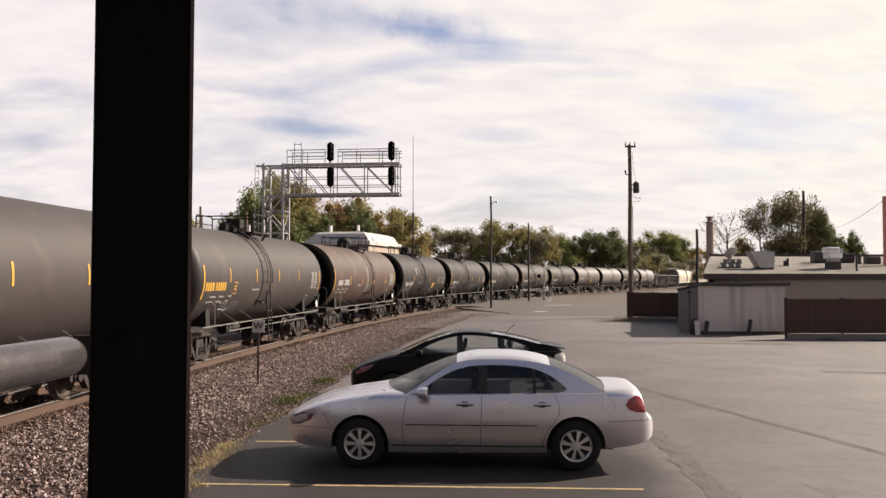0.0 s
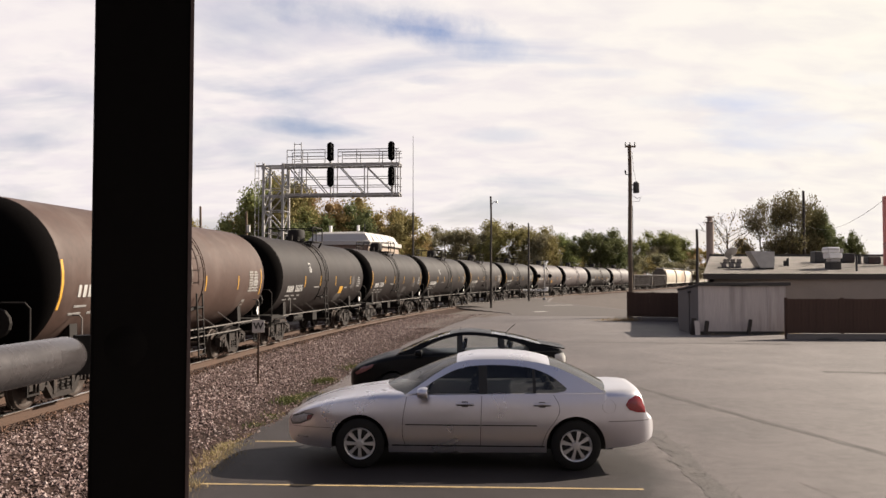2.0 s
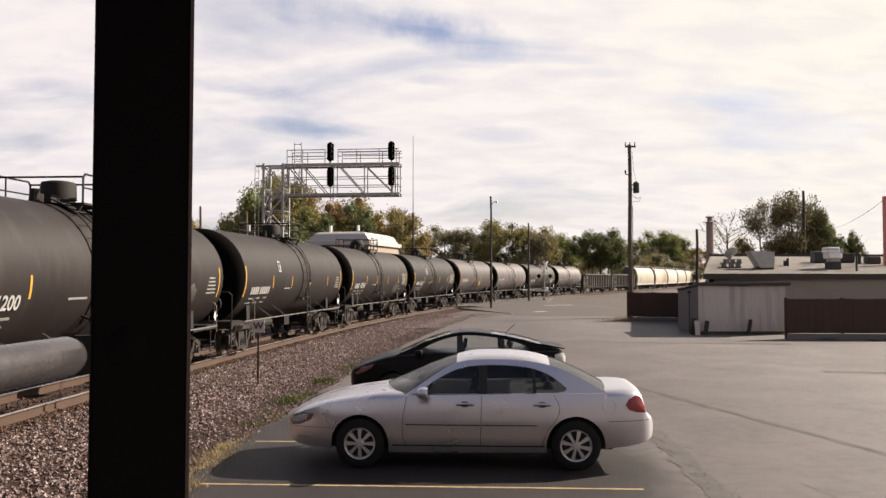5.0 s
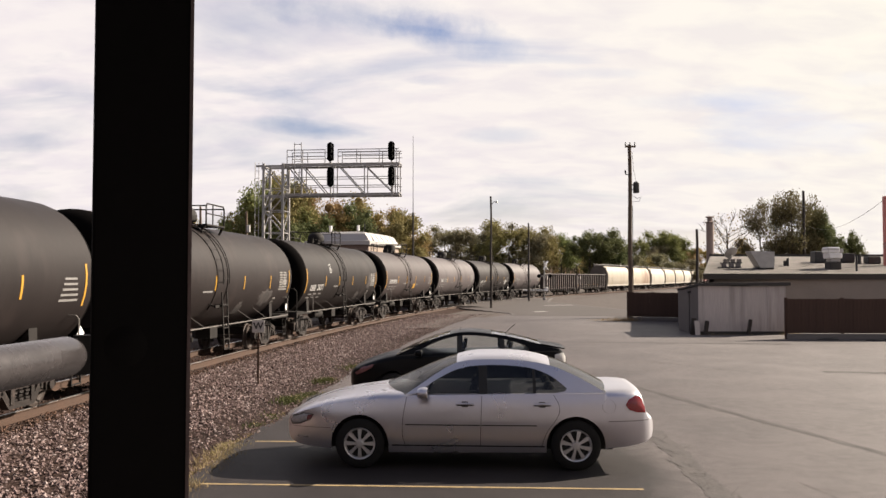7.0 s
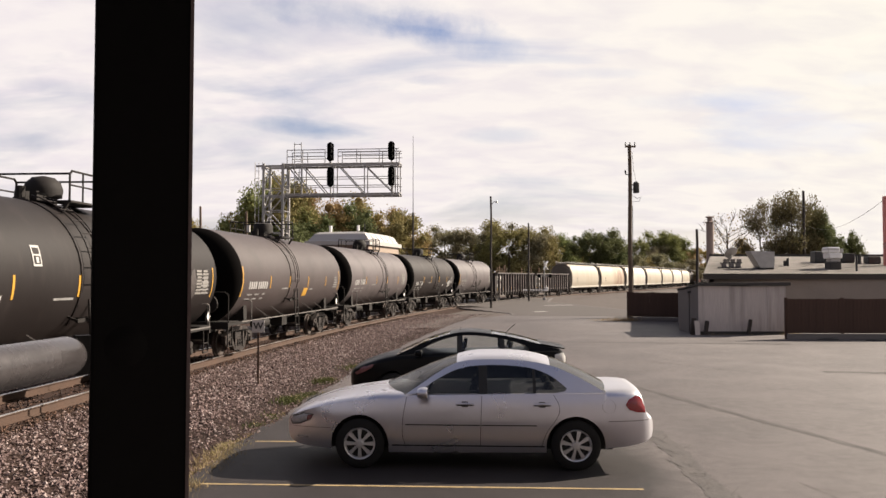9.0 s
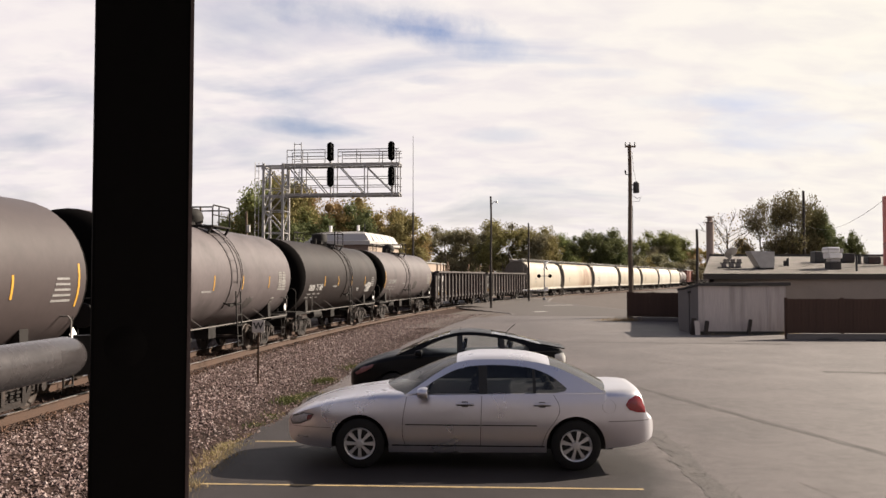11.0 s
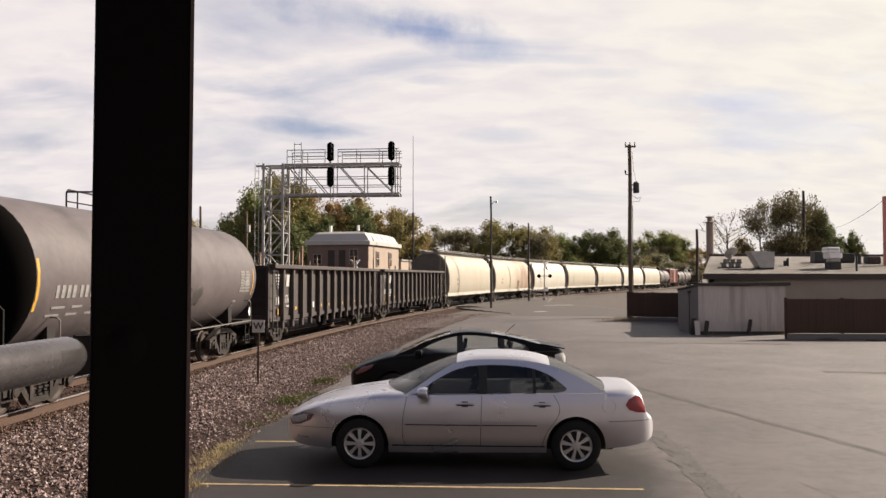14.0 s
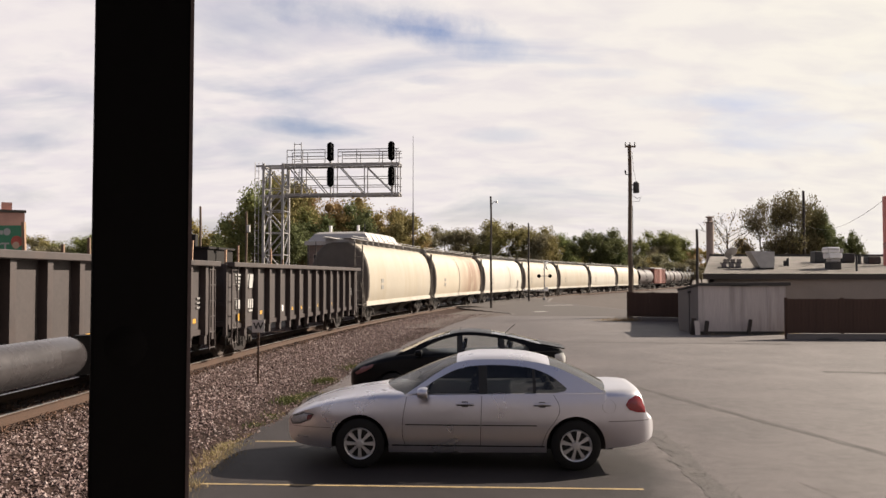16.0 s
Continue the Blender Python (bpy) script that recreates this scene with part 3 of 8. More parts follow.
def build_weeds():
    r = np.random.RandomState(9)

    def clump(name, cx, cy, rx, ry, n, h, mat, label):
        x, y = cx + rx * r.randn(n) * 0.5, cy + ry * r.randn(n) * 0.5
        hh = h * (0.35 + 0.65 * r.rand(n))
        a, lean = r.rand(n) * 6.28, (r.rand(n, 2) - 0.5) * h * 1.1
        w = 0.006 + 0.008 * r.rand(n)
        z0 = -0.06
        v = np.empty((n, 3, 3))
        v[:, 0] = np.stack([x - w * np.cos(a), y - w * np.sin(a), np.full(n, z0)], 1)
        v[:, 1] = np.stack([x + w * np.cos(a), y + w * np.sin(a), np.full(n, z0)], 1)
        v[:, 2] = np.stack([x + lean[:, 0], y + lean[:, 1], z0 + hh], 1)
        me = bpy.data.meshes.new(name)
        me.from_pydata(v.reshape(-1, 3).tolist(), [], np.arange(3 * n).reshape(-1, 3).tolist())
        me.materials.append(mat)
        tagged(new(name, me), label, "grass", kind="stuff")
    for i in range(17):
        y = 9.3 + i * 0.27
        x0 = -3.1 if y < 12.8 else -3.1 + (y - 12.8) * 0.06
        clump("edge_grass", x0 + r.uniform(-0.15, 0.1), y, 0.22, 0.3, int(r.uniform(140, 420)), r.uniform(0.06, 0.14), GRASS, "dry yellow grass along the asphalt edge")
    for cx, cy, rx, ry, n, h in ((-3.05, 17.5, 0.34, 0.45, 800, 0.14), (-2.8, 18.2, 0.3, 0.3, 400, 0.13), (-2.85, 20.6, 0.26, 0.3, 500, 0.16), (-2.2, 23.8, 0.55, 0.6, 650, 0.15), (-3.2, 14.6, 0.25, 0.3, 120, 0.08), (-3.05, 15.6, 0.3, 0.4, 160, 0.08)):
        clump("weeds", cx, cy, rx, ry, n, h, WEED, "green weeds growing in the gravel")
        clump("edge_grass", cx + 0.1, cy + 0.2, rx, ry, n // 6, h * 0.8, GRASS, "dry yellow grass along the asphalt edge")
    for cx, cy, rx, ry, n, h in ((10.1, 48.6, 0.9, 0.6, 900, 0.38), (9.2, 48.9, 0.9, 0.5, 500, 0.25), (10.55, 48.2, 0.5, 0.5, 500, 0.5), (11.9, 36.7, 0.9, 0.15, 260, 0.2), (13.9, 36.7, 1.1, 0.15, 260, 0.18), (15.0, 36.5, 0.4, 0.3, 300, 0.45)):
        clump("weeds", cx, cy, rx, ry, n // 2, h * 0.8, GRASS, "dry weeds at the foot of the shed and fence")


build_ground()

# ---- the train ----
YELLOW = surface("reflector yellow", (0.448, 0.2384, 0.03613), 0.4, vary=0.1)
LETTER = surface("white lettering", (0.3251, 0.3179, 0.3107), 0.6, vary=0.15)
FAINT = surface("worn small lettering", (0.1878, 0.1806, 0.177), 0.6, vary=0.3, scale=8)
PANEL = surface("weathered data panel", (0.1734, 0.1626, 0.1517), 0.6, vary=0.3, scale=3)
PLACARD = surface("white placard", (0.75, 0.74, 0.73), 0.5, vary=0.05)
MESHES = {}


def cached(key, name, make, material, parent, m=None, label="", smooth=False):
    """A part whose mesh is made once and shared by alike parts."""
    if key in MESHES:
        ob = new(name, MESHES[key])
        ob.parent = parent
        if label:
            tagged(ob, label)
    else:
        ob = part(name, make(), material, parent, label, smooth)
        MESHES[key] = ob.data
    if m is not None:
        ob.matrix_basis = m
    return ob


def text_part(name, body, size, depth, material, parent, m):
    cu = bpy.data.curves.new(name, "FONT")
    cu.body, cu.size, cu.extrude, cu.align_x, cu.align_y = body, size, depth, "CENTER", "CENTER"
    cu.offset = size * 0.02
    tmp = bpy.data.objects.new(name, cu)
    scene.collection.objects.link(tmp)
    bpy.context.view_layer.update()
    me = bpy.data.meshes.new_from_object(tmp.evaluated_get(bpy.context.evaluated_depsgraph_get()))
    bpy.data.objects.remove(tmp)
    me.materials.clear()
    me.materials.append(material)
    ob = new(name, me)
    ob.parent, ob.matrix_basis = parent, m
    return ob


WHEELSETS = []


def wheelset_bm():
    bm = B()
    rod(bm, (0, -1.02, 0), (0, 1.02, 0), 0.075, 10)
    for s in (1, -1):
        y = s * 0.755
        prof = [(y - s * 0.07, 0.10), (y - s * 0.07, 0.14), (y - s * 0.03, 0.17), (y - s * 0.02, 0.33), (y - s * 0.065, 0.37), (y - s * 0.065, 0.445), (y - s * 0.03, 0.44), (y - s * 0.02, 0.42), (y + s * 0.065, 0.412), (y + s * 0.065, 0.36), (y + s * 0.02, 0.32), (y + s * 0.03, 0.17), (y + s * 0.06, 0.12)]
        lathe(bm, prof, "y", 22)
    return bm


def sideframe_bm():
    bm = B()
    prism(bm, [(-1.16, 0.50), (-0.9, 0.58), (-0.45, 0.74), (0.45, 0.74), (0.9, 0.58), (1.16, 0.50), (1.16, 0.62), (0.92, 0.70), (0.48, 0.86), (-0.48, 0.86), (-0.92, 0.70), (-1.16, 0.62)], -0.08, 0.08)
    prism(bm, [(-0.66, 0.44), (-0.40, 0.14), (0.40, 0.14), (0.66, 0.44), (0.56, 0.52), (0.34, 0.25), (-0.34, 0.25), (-0.56, 0.52)], -0.07, 0.07)
    for s in (-1, 1):
        prism(bm, [(s * 0.27, 0.22), (s * 0.38, 0.22), (s * 0.38, 0.76), (s * 0.27, 0.76)], -0.09, 0.09)
        prism(bm, [(s * 0.58, 0.42), (s * 0.70, 0.36), (s * 0.74, 0.62), (s * 0.62, 0.66)], -0.07, 0.07)
        x = s * 0.88
        prism(bm, [(x - 0.13, 0.34), (x + 0.13, 0.34), (x + 0.13, 0.55), (x - 0.13, 0.55)], -0.10, 0.10)
        rod(bm, (x, -0.15, 0.42), (x, 0.15, 0.42), 0.085, 10)
        prism(bm, [(s * 1.04, 0.36), (s * 1.15, 0.36), (s * 1.16, 0.6), (s * 1.04, 0.6)], -0.07, 0.07)
    return bm


def springs_bm():
    bm = B()
    for x in (-0.2, 0.0, 0.2):
        for k in range(5):
            rod(bm, (x, -0.065, 0.26 + k * 0.062), (x, -0.065, 0.30 + k * 0.062), 0.09 - 0.02 * (k % 2), 8)
    return bm


def bolster_bm():
    bm = B()
    prism(bm, [(-0.16, 0.46), (0.16, 0.46), (0.2, 0.70), (-0.2, 0.70)], -1.05, 1.05)
    rod(bm, (0, 0, 0.68), (0, 0, 0.86), 0.2, 12)
    return bm


def add_truck(car, x):
    t = cached("truckframe", "truck", bolster_bm, TRUCK, car, pose(x, 0, 0), "rusty brown cast steel truck")
    for s in (1, -1):
        cached("sideframe", "sideframe", sideframe_bm, TRUCK, t, pose(0, s * 0.99, 0))
        cached("springs", "spring_pack", springs_bm, TRUCK, t, pose(0, s * 0.99 + 0.065, 0))
    for k in (-0.88, 0.88):
        w = cached("wheelset", "wheelset", wheelset_bm, WHEEL, t, pose(k, 0, 0.42), smooth=True)
        WHEELSETS.append((w, k))
    return t


def coupler_bm():
    bm = B()
    box(bm, 0, 0.55, -0.07, 0.07, 0.80, 0.95)
    prism(bm, [(0.5, 0.74), (0.78, 0.74), (0.82, 0.80), (0.82, 0.96), (0.78, 1.02), (0.5, 1.02)], -0.13, 0.10)
    tube(bm, [(0.2, -0.3, 0.75), (0.45, -0.28, 0.45), (0.75, -0.1, 0.42), (0.85, 0, 0.55)], 0.025, 6)
    return bm


def letter_bar(car, x, y, z, w, h, mat, tilt=0.0, name="marking"):
    """Writing too small to read, as a thin plate on the car's side."""
    key = (name, round(w, 2), round(h, 2), mat.name)
    return cached(key, name, lambda: box(B(), -w / 2, w / 2, -0.006, 0.006, -h / 2, h / 2), mat, car, pose(x, y, z, tilt, 0, 0))


# --- tank cars: length over couplers 14.3 ---
TANK_PAINT = {
    "black": surface("black tank paint", (0.0135, 0.0100, 0.0098), 0.55, vary=0.2, scale=0.8, fine=12, bump=0.03, dirt=(0.026, 0.0192, 0.0185), dirt_amount=0.2, rand=0.12, stretch=(1.3, 1.3, 0.4), spec=0.22),
    "dark": surface("sooty tank paint", (0.0150, 0.0110, 0.0108), 0.55, vary=0.2, scale=0.8, fine=12, bump=0.03, dirt=(0.032, 0.0235, 0.022), dirt_amount=0.25, rand=0.12, stretch=(1.3, 1.3, 0.4), spec=0.22),
    "brown": surface("brown tank paint", (0.0480, 0.0270, 0.0215), 0.6, vary=0.25, scale=0.9, fine=10, bump=0.04, dirt=(0.075, 0.052, 0.045), dirt_amount=0.35, stretch=(1, 1, 0.6), spec=0.3),
    "taupe": surface("taupe tank paint", (0.0355, 0.0278, 0.0272), 0.55, vary=0.15, scale=0.8, fine=10, bump=0.03, dirt=(0.058, 0.047, 0.044), dirt_amount=0.2, stretch=(0.7, 1, 0.6), spec=0.3),
    "grey": surface("grey tank paint", (0.0500, 0.0385, 0.0385), 0.5, vary=0.15, scale=0.8, fine=10, bump=0.03, dirt=(0.038, 0.031, 0.030), dirt_amount=0.2, stretch=(0.7, 1, 0.6), spec=0.35),
    "pale": surface("pale grey tank paint", (0.0860, 0.0715, 0.0735), 0.5, vary=0.2, scale=0.9, fine=10, bump=0.03, dirt=(0.050, 0.042, 0.042), dirt_amount=0.4, stretch=(0.7, 1, 0.6), spec=0.35),
}
WORN = surface("worn pale patch", (0.036, 0.0275, 0.0262), 0.75, vary=0.6, scale=2.2, fine=14, dirt=(0.016, 0.0122, 0.0118), dirt_amount=0.75, bump=0.03)
# ragged pale patches on the flanks: along the car, half width, half height, height
FADED = {"taupe": ((-3.1, 0.42, 0.22, 1.50),), "71200": ((1.9, 0.5, 0.22, 1.62), (4.3, 0.4, 0.25, 1.95)), "68548": ((3.9, 0.75, 0.28, 1.72), (1.6, 0.4, 0.2, 1.42)),
         "26271": ((2.9, 0.4, 0.22, 1.5), (4.8, 0.35, 0.4, 2.15)), "26276": ((2.4, 0.5, 0.25, 1.5), (4.6, 0.38, 0.3, 2.1)), "71189": ((1.5, 0.3, 0.2, 1.75),),
         "dark": ((4.5, 0.45, 0.3, 1.9), (1.8, 0.4, 0.22, 1.5)), "pale": ((1.6, 0.55, 0.3, 1.9),), "71187": ((2.4, 0.4, 0.2, 1.6),)}
CHALK = surface("chalky pale stain", (0.105, 0.088, 0.079), 0.9, vary=0.5, scale=1.6, fine=9, dirt=(0.055, 0.036, 0.030), dirt_amount=0.6, bump=0.03)
TZ, TR, TL = 2.39, 1.51, 6.22


def tank_profile(r=TR, n=9):
    out = []
    for i in range(n + 1):
        a = math.pi / 2 * i / n
        out.append((-TL - 0.46 * math.cos(a), max(0.02, r * math.sin(a) ** 0.5)))
    out += [(-TL + 0.012, r), (-TL + 0.6, r)] + [(x, r) for x in np.linspace(-4, 4, 5)] + [(TL - 0.6, r), (TL - 0.012, r)]
    for i in range(n, -1, -1):
        a = math.pi / 2 * i / n
        out.append((TL + 0.46 * math.cos(a), max(0.02, r * math.sin(a) ** 0.5)))
    return out


def tank_bm():
    bm = B()
    lathe(bm, tank_profile(), "x", 40, (0, 0, TZ))
    for f in bm.faces:
        f.material_index = 1 if abs(f.calc_center_median().x) > TL + 0.01 else 0
    return bm


def saddle_bm():
    bm = B()
    pts = [(TR * 1.005 * math.sin(a), TZ - TR * 1.005 * math.cos(a)) for a in np.linspace(-0.95, 0.95, 13)]
    out = pts + [(1.25, 1.05), (0.3, 0.86), (-0.3, 0.86), (-1.25, 1.05)]
    r = [[Vector((x, y, z)) for y, z in out] for x in (-0.14, 0.14)]
    loft(bm, r, True, True)
    return bm


def stub_bm():
    bm = B()
    box(bm, -1.9, 1.0, -0.2, 0.2, 0.72, 1.12)
    box(bm, 0.75, 0.86, -1.35, 1.35, 0.86, 1.06)
    for y in (-1.3, 1.3):
        bar(bm, (0.8, y, 1.0), (-1.0, y, 1.0), 0.1, 0.08)
        for z in (0.35, 0.6):
            bar(bm, (0.78, y, z), (0.42, y, z), 0.03)
        bar(bm, (0.78, y, 0.33), (0.78, y, 0.9), 0.03), bar(bm, (0.42, y, 0.33), (0.42, y, 1.0), 0.03)
    # end platform and its handrail
    box(bm, 0.0, 0.8, -1.35, 1.35, 1.05, 1.08)
    tube(bm, [(0.72, -1.3, 1.08), (0.72, -1.3, 1.85), (0.72, -1.2, 1.95), (0.72, 1.2, 1.95), (0.72, 1.3, 1.85), (0.72, 1.3, 1.08)], 0.02, 6)
    for y in (-0.6, 0.6):
        rod(bm, (0.72, y, 1.08), (0.72, y, 1.95), 0.018, 6)
    lathe(bm, [(0.75, 0.25), (0.79, 0.27), (0.83, 0.25)], "x", 14, (0, 0.75, 1.6))
    return bm


def side_rail_bm():
    bm = B()
    bar(bm, (-6.0, 0, 1.06), (6.0, 0, 1.06), 0.03, 0.032)
    for x in (-3.4, -1.9, 2.0, 3.5):
        bar(bm, (x, 0, 1.06), (x - 0.3, 0.36, 1.40), 0.022)
    # grab irons by the end platforms
    for x in (-5.15, 5.95):
        tube(bm, [(x, 0, 1.06), (x, 0, 1.62), (x, 0.06, 1.68), (x, 0.2, 1.68)], 0.017, 6)
    return bm


def lower_rail_bm():
    bm = B()
    bar(bm, (-4.1, 0, 0.86), (4.1, 0, 0.86), 0.026, 0.028)
    for x in (-4.0, -2.0, 2.1, 4.0):
        bar(bm, (x, 0, 0.86), (x, 0, 1.06), 0.022)
    return bm


def ladder_bm():
    """Curved side ladder over the tank's flank, with its legs to the step below."""
    bm = B()
    for dx in (-0.24, 0.24):
        pts = [(dx, -(TR + 0.12) * math.sin(a), TZ + (TR + 0.12) * math.cos(a)) for a in np.linspace(0.25, 1.68, 14)]
        tube(bm, pts, 0.013, 6)
    for a in np.linspace(0.45, 1.6, 7):
        p = (-(TR + 0.12) * math.sin(a), TZ + (TR + 0.12) * math.cos(a))
        rod(bm, (-0.24, *p), (0.24, *p), 0.012, 6)
    for sgn in (-1, 1):
        pts = [(0.42 * sgn, -(TR + 0.012) * math.sin(a), TZ + (TR + 0.012) * math.cos(a)) for a in np.linspace(0.1, 2.2, 14)]
        tube(bm, pts, 0.014, 5)
    return bm


def low_ladder_bm():
    """The dark hanging ladder below the flank, with the step at its head."""
    bm = B()
    for dx in (-0.2, 0.2):
        bar(bm, (dx, -1.585, 1.98), (dx, -1.66, 0.38), 0.032, 0.045)
        bar(bm, (dx, -1.60, 1.62), (dx, -1.32, 1.62), 0.03)
    for z in (1.62, 1.3, 0.99, 0.68, 0.42):
        y = -1.585 - 0.075 * (1.98 - z) / 1.6
        bar(bm, (-0.2, y, z), (0.2, y, z), 0.03)
    bar(bm, (-0.5, -1.5, 1.58), (0.26, -1.56, 1.62), 0.05, 0.07)
    bar(bm, (-0.48, -1.5, 1.58), (-0.48, -1.30, 1.66), 0.04)
    return bm


def round_dome_bm():
    bm = B()
    z = TZ + TR
    lathe(bm, [(-0.1, 0.27), (0.10, 0.27), (0.12, 0.36), (0.28, 0.385), (0.42, 0.34), (0.53, 0.22), (0.57, 0.03)], "z", 20, (0.05, 0, z))
    box(bm, -0.42, -0.32, -0.12, 0.12, z, z + 0.22)
    return bm


def faded_bm(seed, w, h, z):
    """A ragged worn patch that lies on the near flank."""
    r = random.Random(seed)
    n = 26
    rim = [(1 + r.uniform(-0.28, 0.18)) for _ in range(n)]
    bm = B()
    rings = []
    for f, o in ((1.0, 0.0015), (0.97, 0.005), (0.6, 0.005), (0.25, 0.005)):
        ring = []
        for i in range(n):
            a = 2 * math.pi * i / n
            k = f * (1 + (rim[i] - 1) * f)
            zz = z + h * k * math.sin(a)
            b = math.asin((zz - TZ) / TR)
            ring.append(Vector((w * k * math.cos(a) + 0.25 * h * k * math.sin(a), -math.cos(b) * (TR + o), TZ + math.sin(b) * (TR + o))))
        rings.append(ring)
    vs = loft(bm, rings, True)
    bm.faces.new(vs[-1])
    return bm


def platform_bm(w):
    bm = B()
    z = TZ + TR + 0.1
    for y0, y1 in ((-1.0, -0.52), (0.52, 1.0)):
        box(bm, -w, w, y0, y1, z - 0.14, z - 0.10)
    for x0, x1 in ((-w, -w + 0.35), (w - 0.35, w)):
        box(bm, x0, x1, -0.52, 0.52, z - 0.14, z - 0.10)
    for x in (-w, w):
        for y in (-0.95, 0.95):
            bar(bm, (x, y, z - 0.12), (x, y * 0.8, z - 0.45), 0.06)
    return bm


def top_rail_bm(w):
    bm = B()
    z = TZ + TR
    h = 0.58
    for y in (-0.97, 0.97):
        tube(bm, [(-w, y, z), (-w, y, z + h - 0.08), (-w + 0.08, y, z + h), (w - 0.08, y, z + h), (w, y, z + h - 0.08), (w, y, z)], 0.024, 6)
        rod(bm, (-w, y, z + 0.3), (w, y, z + 0.3), 0.018, 6)
        rod(bm, (-0.2, y, z), (-0.2, y, z + h), 0.02, 6)
    for x in (-w, w):
        tube(bm, [(x, -0.97, z + h - 0.06), (x, 0.97, z + h - 0.06)], 0.022, 6)
    return bm


def dome_bm():
    bm = B()
    z = TZ + TR
    lathe(bm, [(-0.1, 0.33), (0.12, 0.33), (0.12, 0.37), (0.44, 0.36), (0.50, 0.33), (0.53, 0.2), (0.54, 0.03)], "z", 20, (0.12, 0, z))
    return bm


def valve_box_bm():
    """A square housing on short legs beside a row of flanged valves."""
    bm = B()
    z = TZ + TR
    box(bm, 0.12, 0.52, -0.24, 0.24, z + 0.16, z + 0.48)
    bevelled(bm, 0.02)
    for x in (0.16, 0.48):
        for y in (-0.2, 0.2):
            rod(bm, (x, y, z - 0.06), (x, y, z + 0.18), 0.03, 6)
    for x, h in ((-0.75, 0.24), (-0.5, 0.28), (-0.22, 0.22)):
        rod(bm, (x, 0, z - 0.05), (x, 0, z + h), 0.07, 10)
        rod(bm, (x, 0, z + h * 0.5), (x, 0, z + h * 0.5 + 0.05), 0.13, 12)
        rod(bm, (x, -0.12, z + h), (x, 0.12, z + h), 0.035, 6)
    rod(bm, (-0.85, 0, z + 0.14), (-0.1, 0, z + 0.14), 0.05, 8)
    rod(bm, (0.95, 0, z - 0.05), (0.95, 0, z + 0.36), 0.06, 10)
    rod(bm, (0.95, 0, z + 0.26), (0.95, 0, z + 0.31), 0.11, 12)
    return bm


def valves_bm():
    bm = B()
    z = TZ + TR
    rod(bm, (-0.55, 0.1, z - 0.05), (-0.55, 0.1, z + 0.2), 0.14, 12)
    rod(bm, (-0.95, -0.1, z - 0.05), (-0.95, -0.1, z + 0.26), 0.09, 10)
    box(bm, -0.8, -0.45, -0.35, -0.2, z, z + 0.16)
    rod(bm, (-0.55, 0.1, z + 0.2), (-0.2, 0.25, z + 0.22), 0.03, 6)
    return bm


def outlet_bm():
    bm = B()
    rod(bm, (0, 0, 1.0), (0, 0, 0.6), 0.2, 12, 0.14)
    rod(bm, (0, 0, 0.66), (0, -0.45, 0.6), 0.07, 8)
    rod(bm, (-1.6, -0.4, 0.76), (-0.4, -0.4, 0.76), 0.17, 12)
    box(bm, 1.1, 1.7, -0.55, -0.1, 0.55, 0.95)
    rod(bm, (-5.6, -0.1, 0.8), (5.6, -0.1, 0.8), 0.045, 6)
    return bm


def flank(z, out=0.008):
    """Where the tank's near flank lies at height z, and its tilt."""
    a = math.asin(max(-1, min(1, (z - TZ) / TR)))
    return -(TR * math.cos(a) + out), -math.degrees(a)


def wrapped(car, name, x, w, z0, z1, mat, out=0.006):
    """A painted mark that lies round the tank's near flank between two heights."""
    key = (name, round(w, 2), round(z0, 2), round(z1, 2), mat.name)

    def make():
        bm = B()
        rows = []
        for z in np.linspace(z0, z1, 5):
            a = math.asin((z - TZ) / TR)
            rows.append([Vector((dx, -math.cos(a) * r, TZ + math.sin(a) * r)) for dx, r in ((-w / 2, TR - 0.002), (-w / 2, TR + out), (w / 2, TR + out), (w / 2, TR - 0.002))])
        loft(bm, rows, True, True)
        return bm
    return cached(key, name, make, mat, car, pose(x, 0, 0))


def stain_bm():
    """A ragged band of spilled residue from the dome down the near flank."""
    bm = B()
    r = random.Random(4)
    rows = []
    for a in np.linspace(0.15, 2.1, 60):
        w0, w1 = 0.2 + 0.1 * math.sin(a * 2.3) + 0.05 * math.sin(a * 17) + r.uniform(-0.05, 0.05), 0.42 + r.uniform(-0.04, 0.04)
        rows.append([Vector((x, -(TR + d) * math.sin(a), TZ + (TR + d) * math.cos(a))) for x, d in ((-w0, 0.001), (-w0 + 0.02, 0.006), (w1 - 0.02, 0.006), (w1, 0.001))])
    loft(bm, rows, False)
    return bm


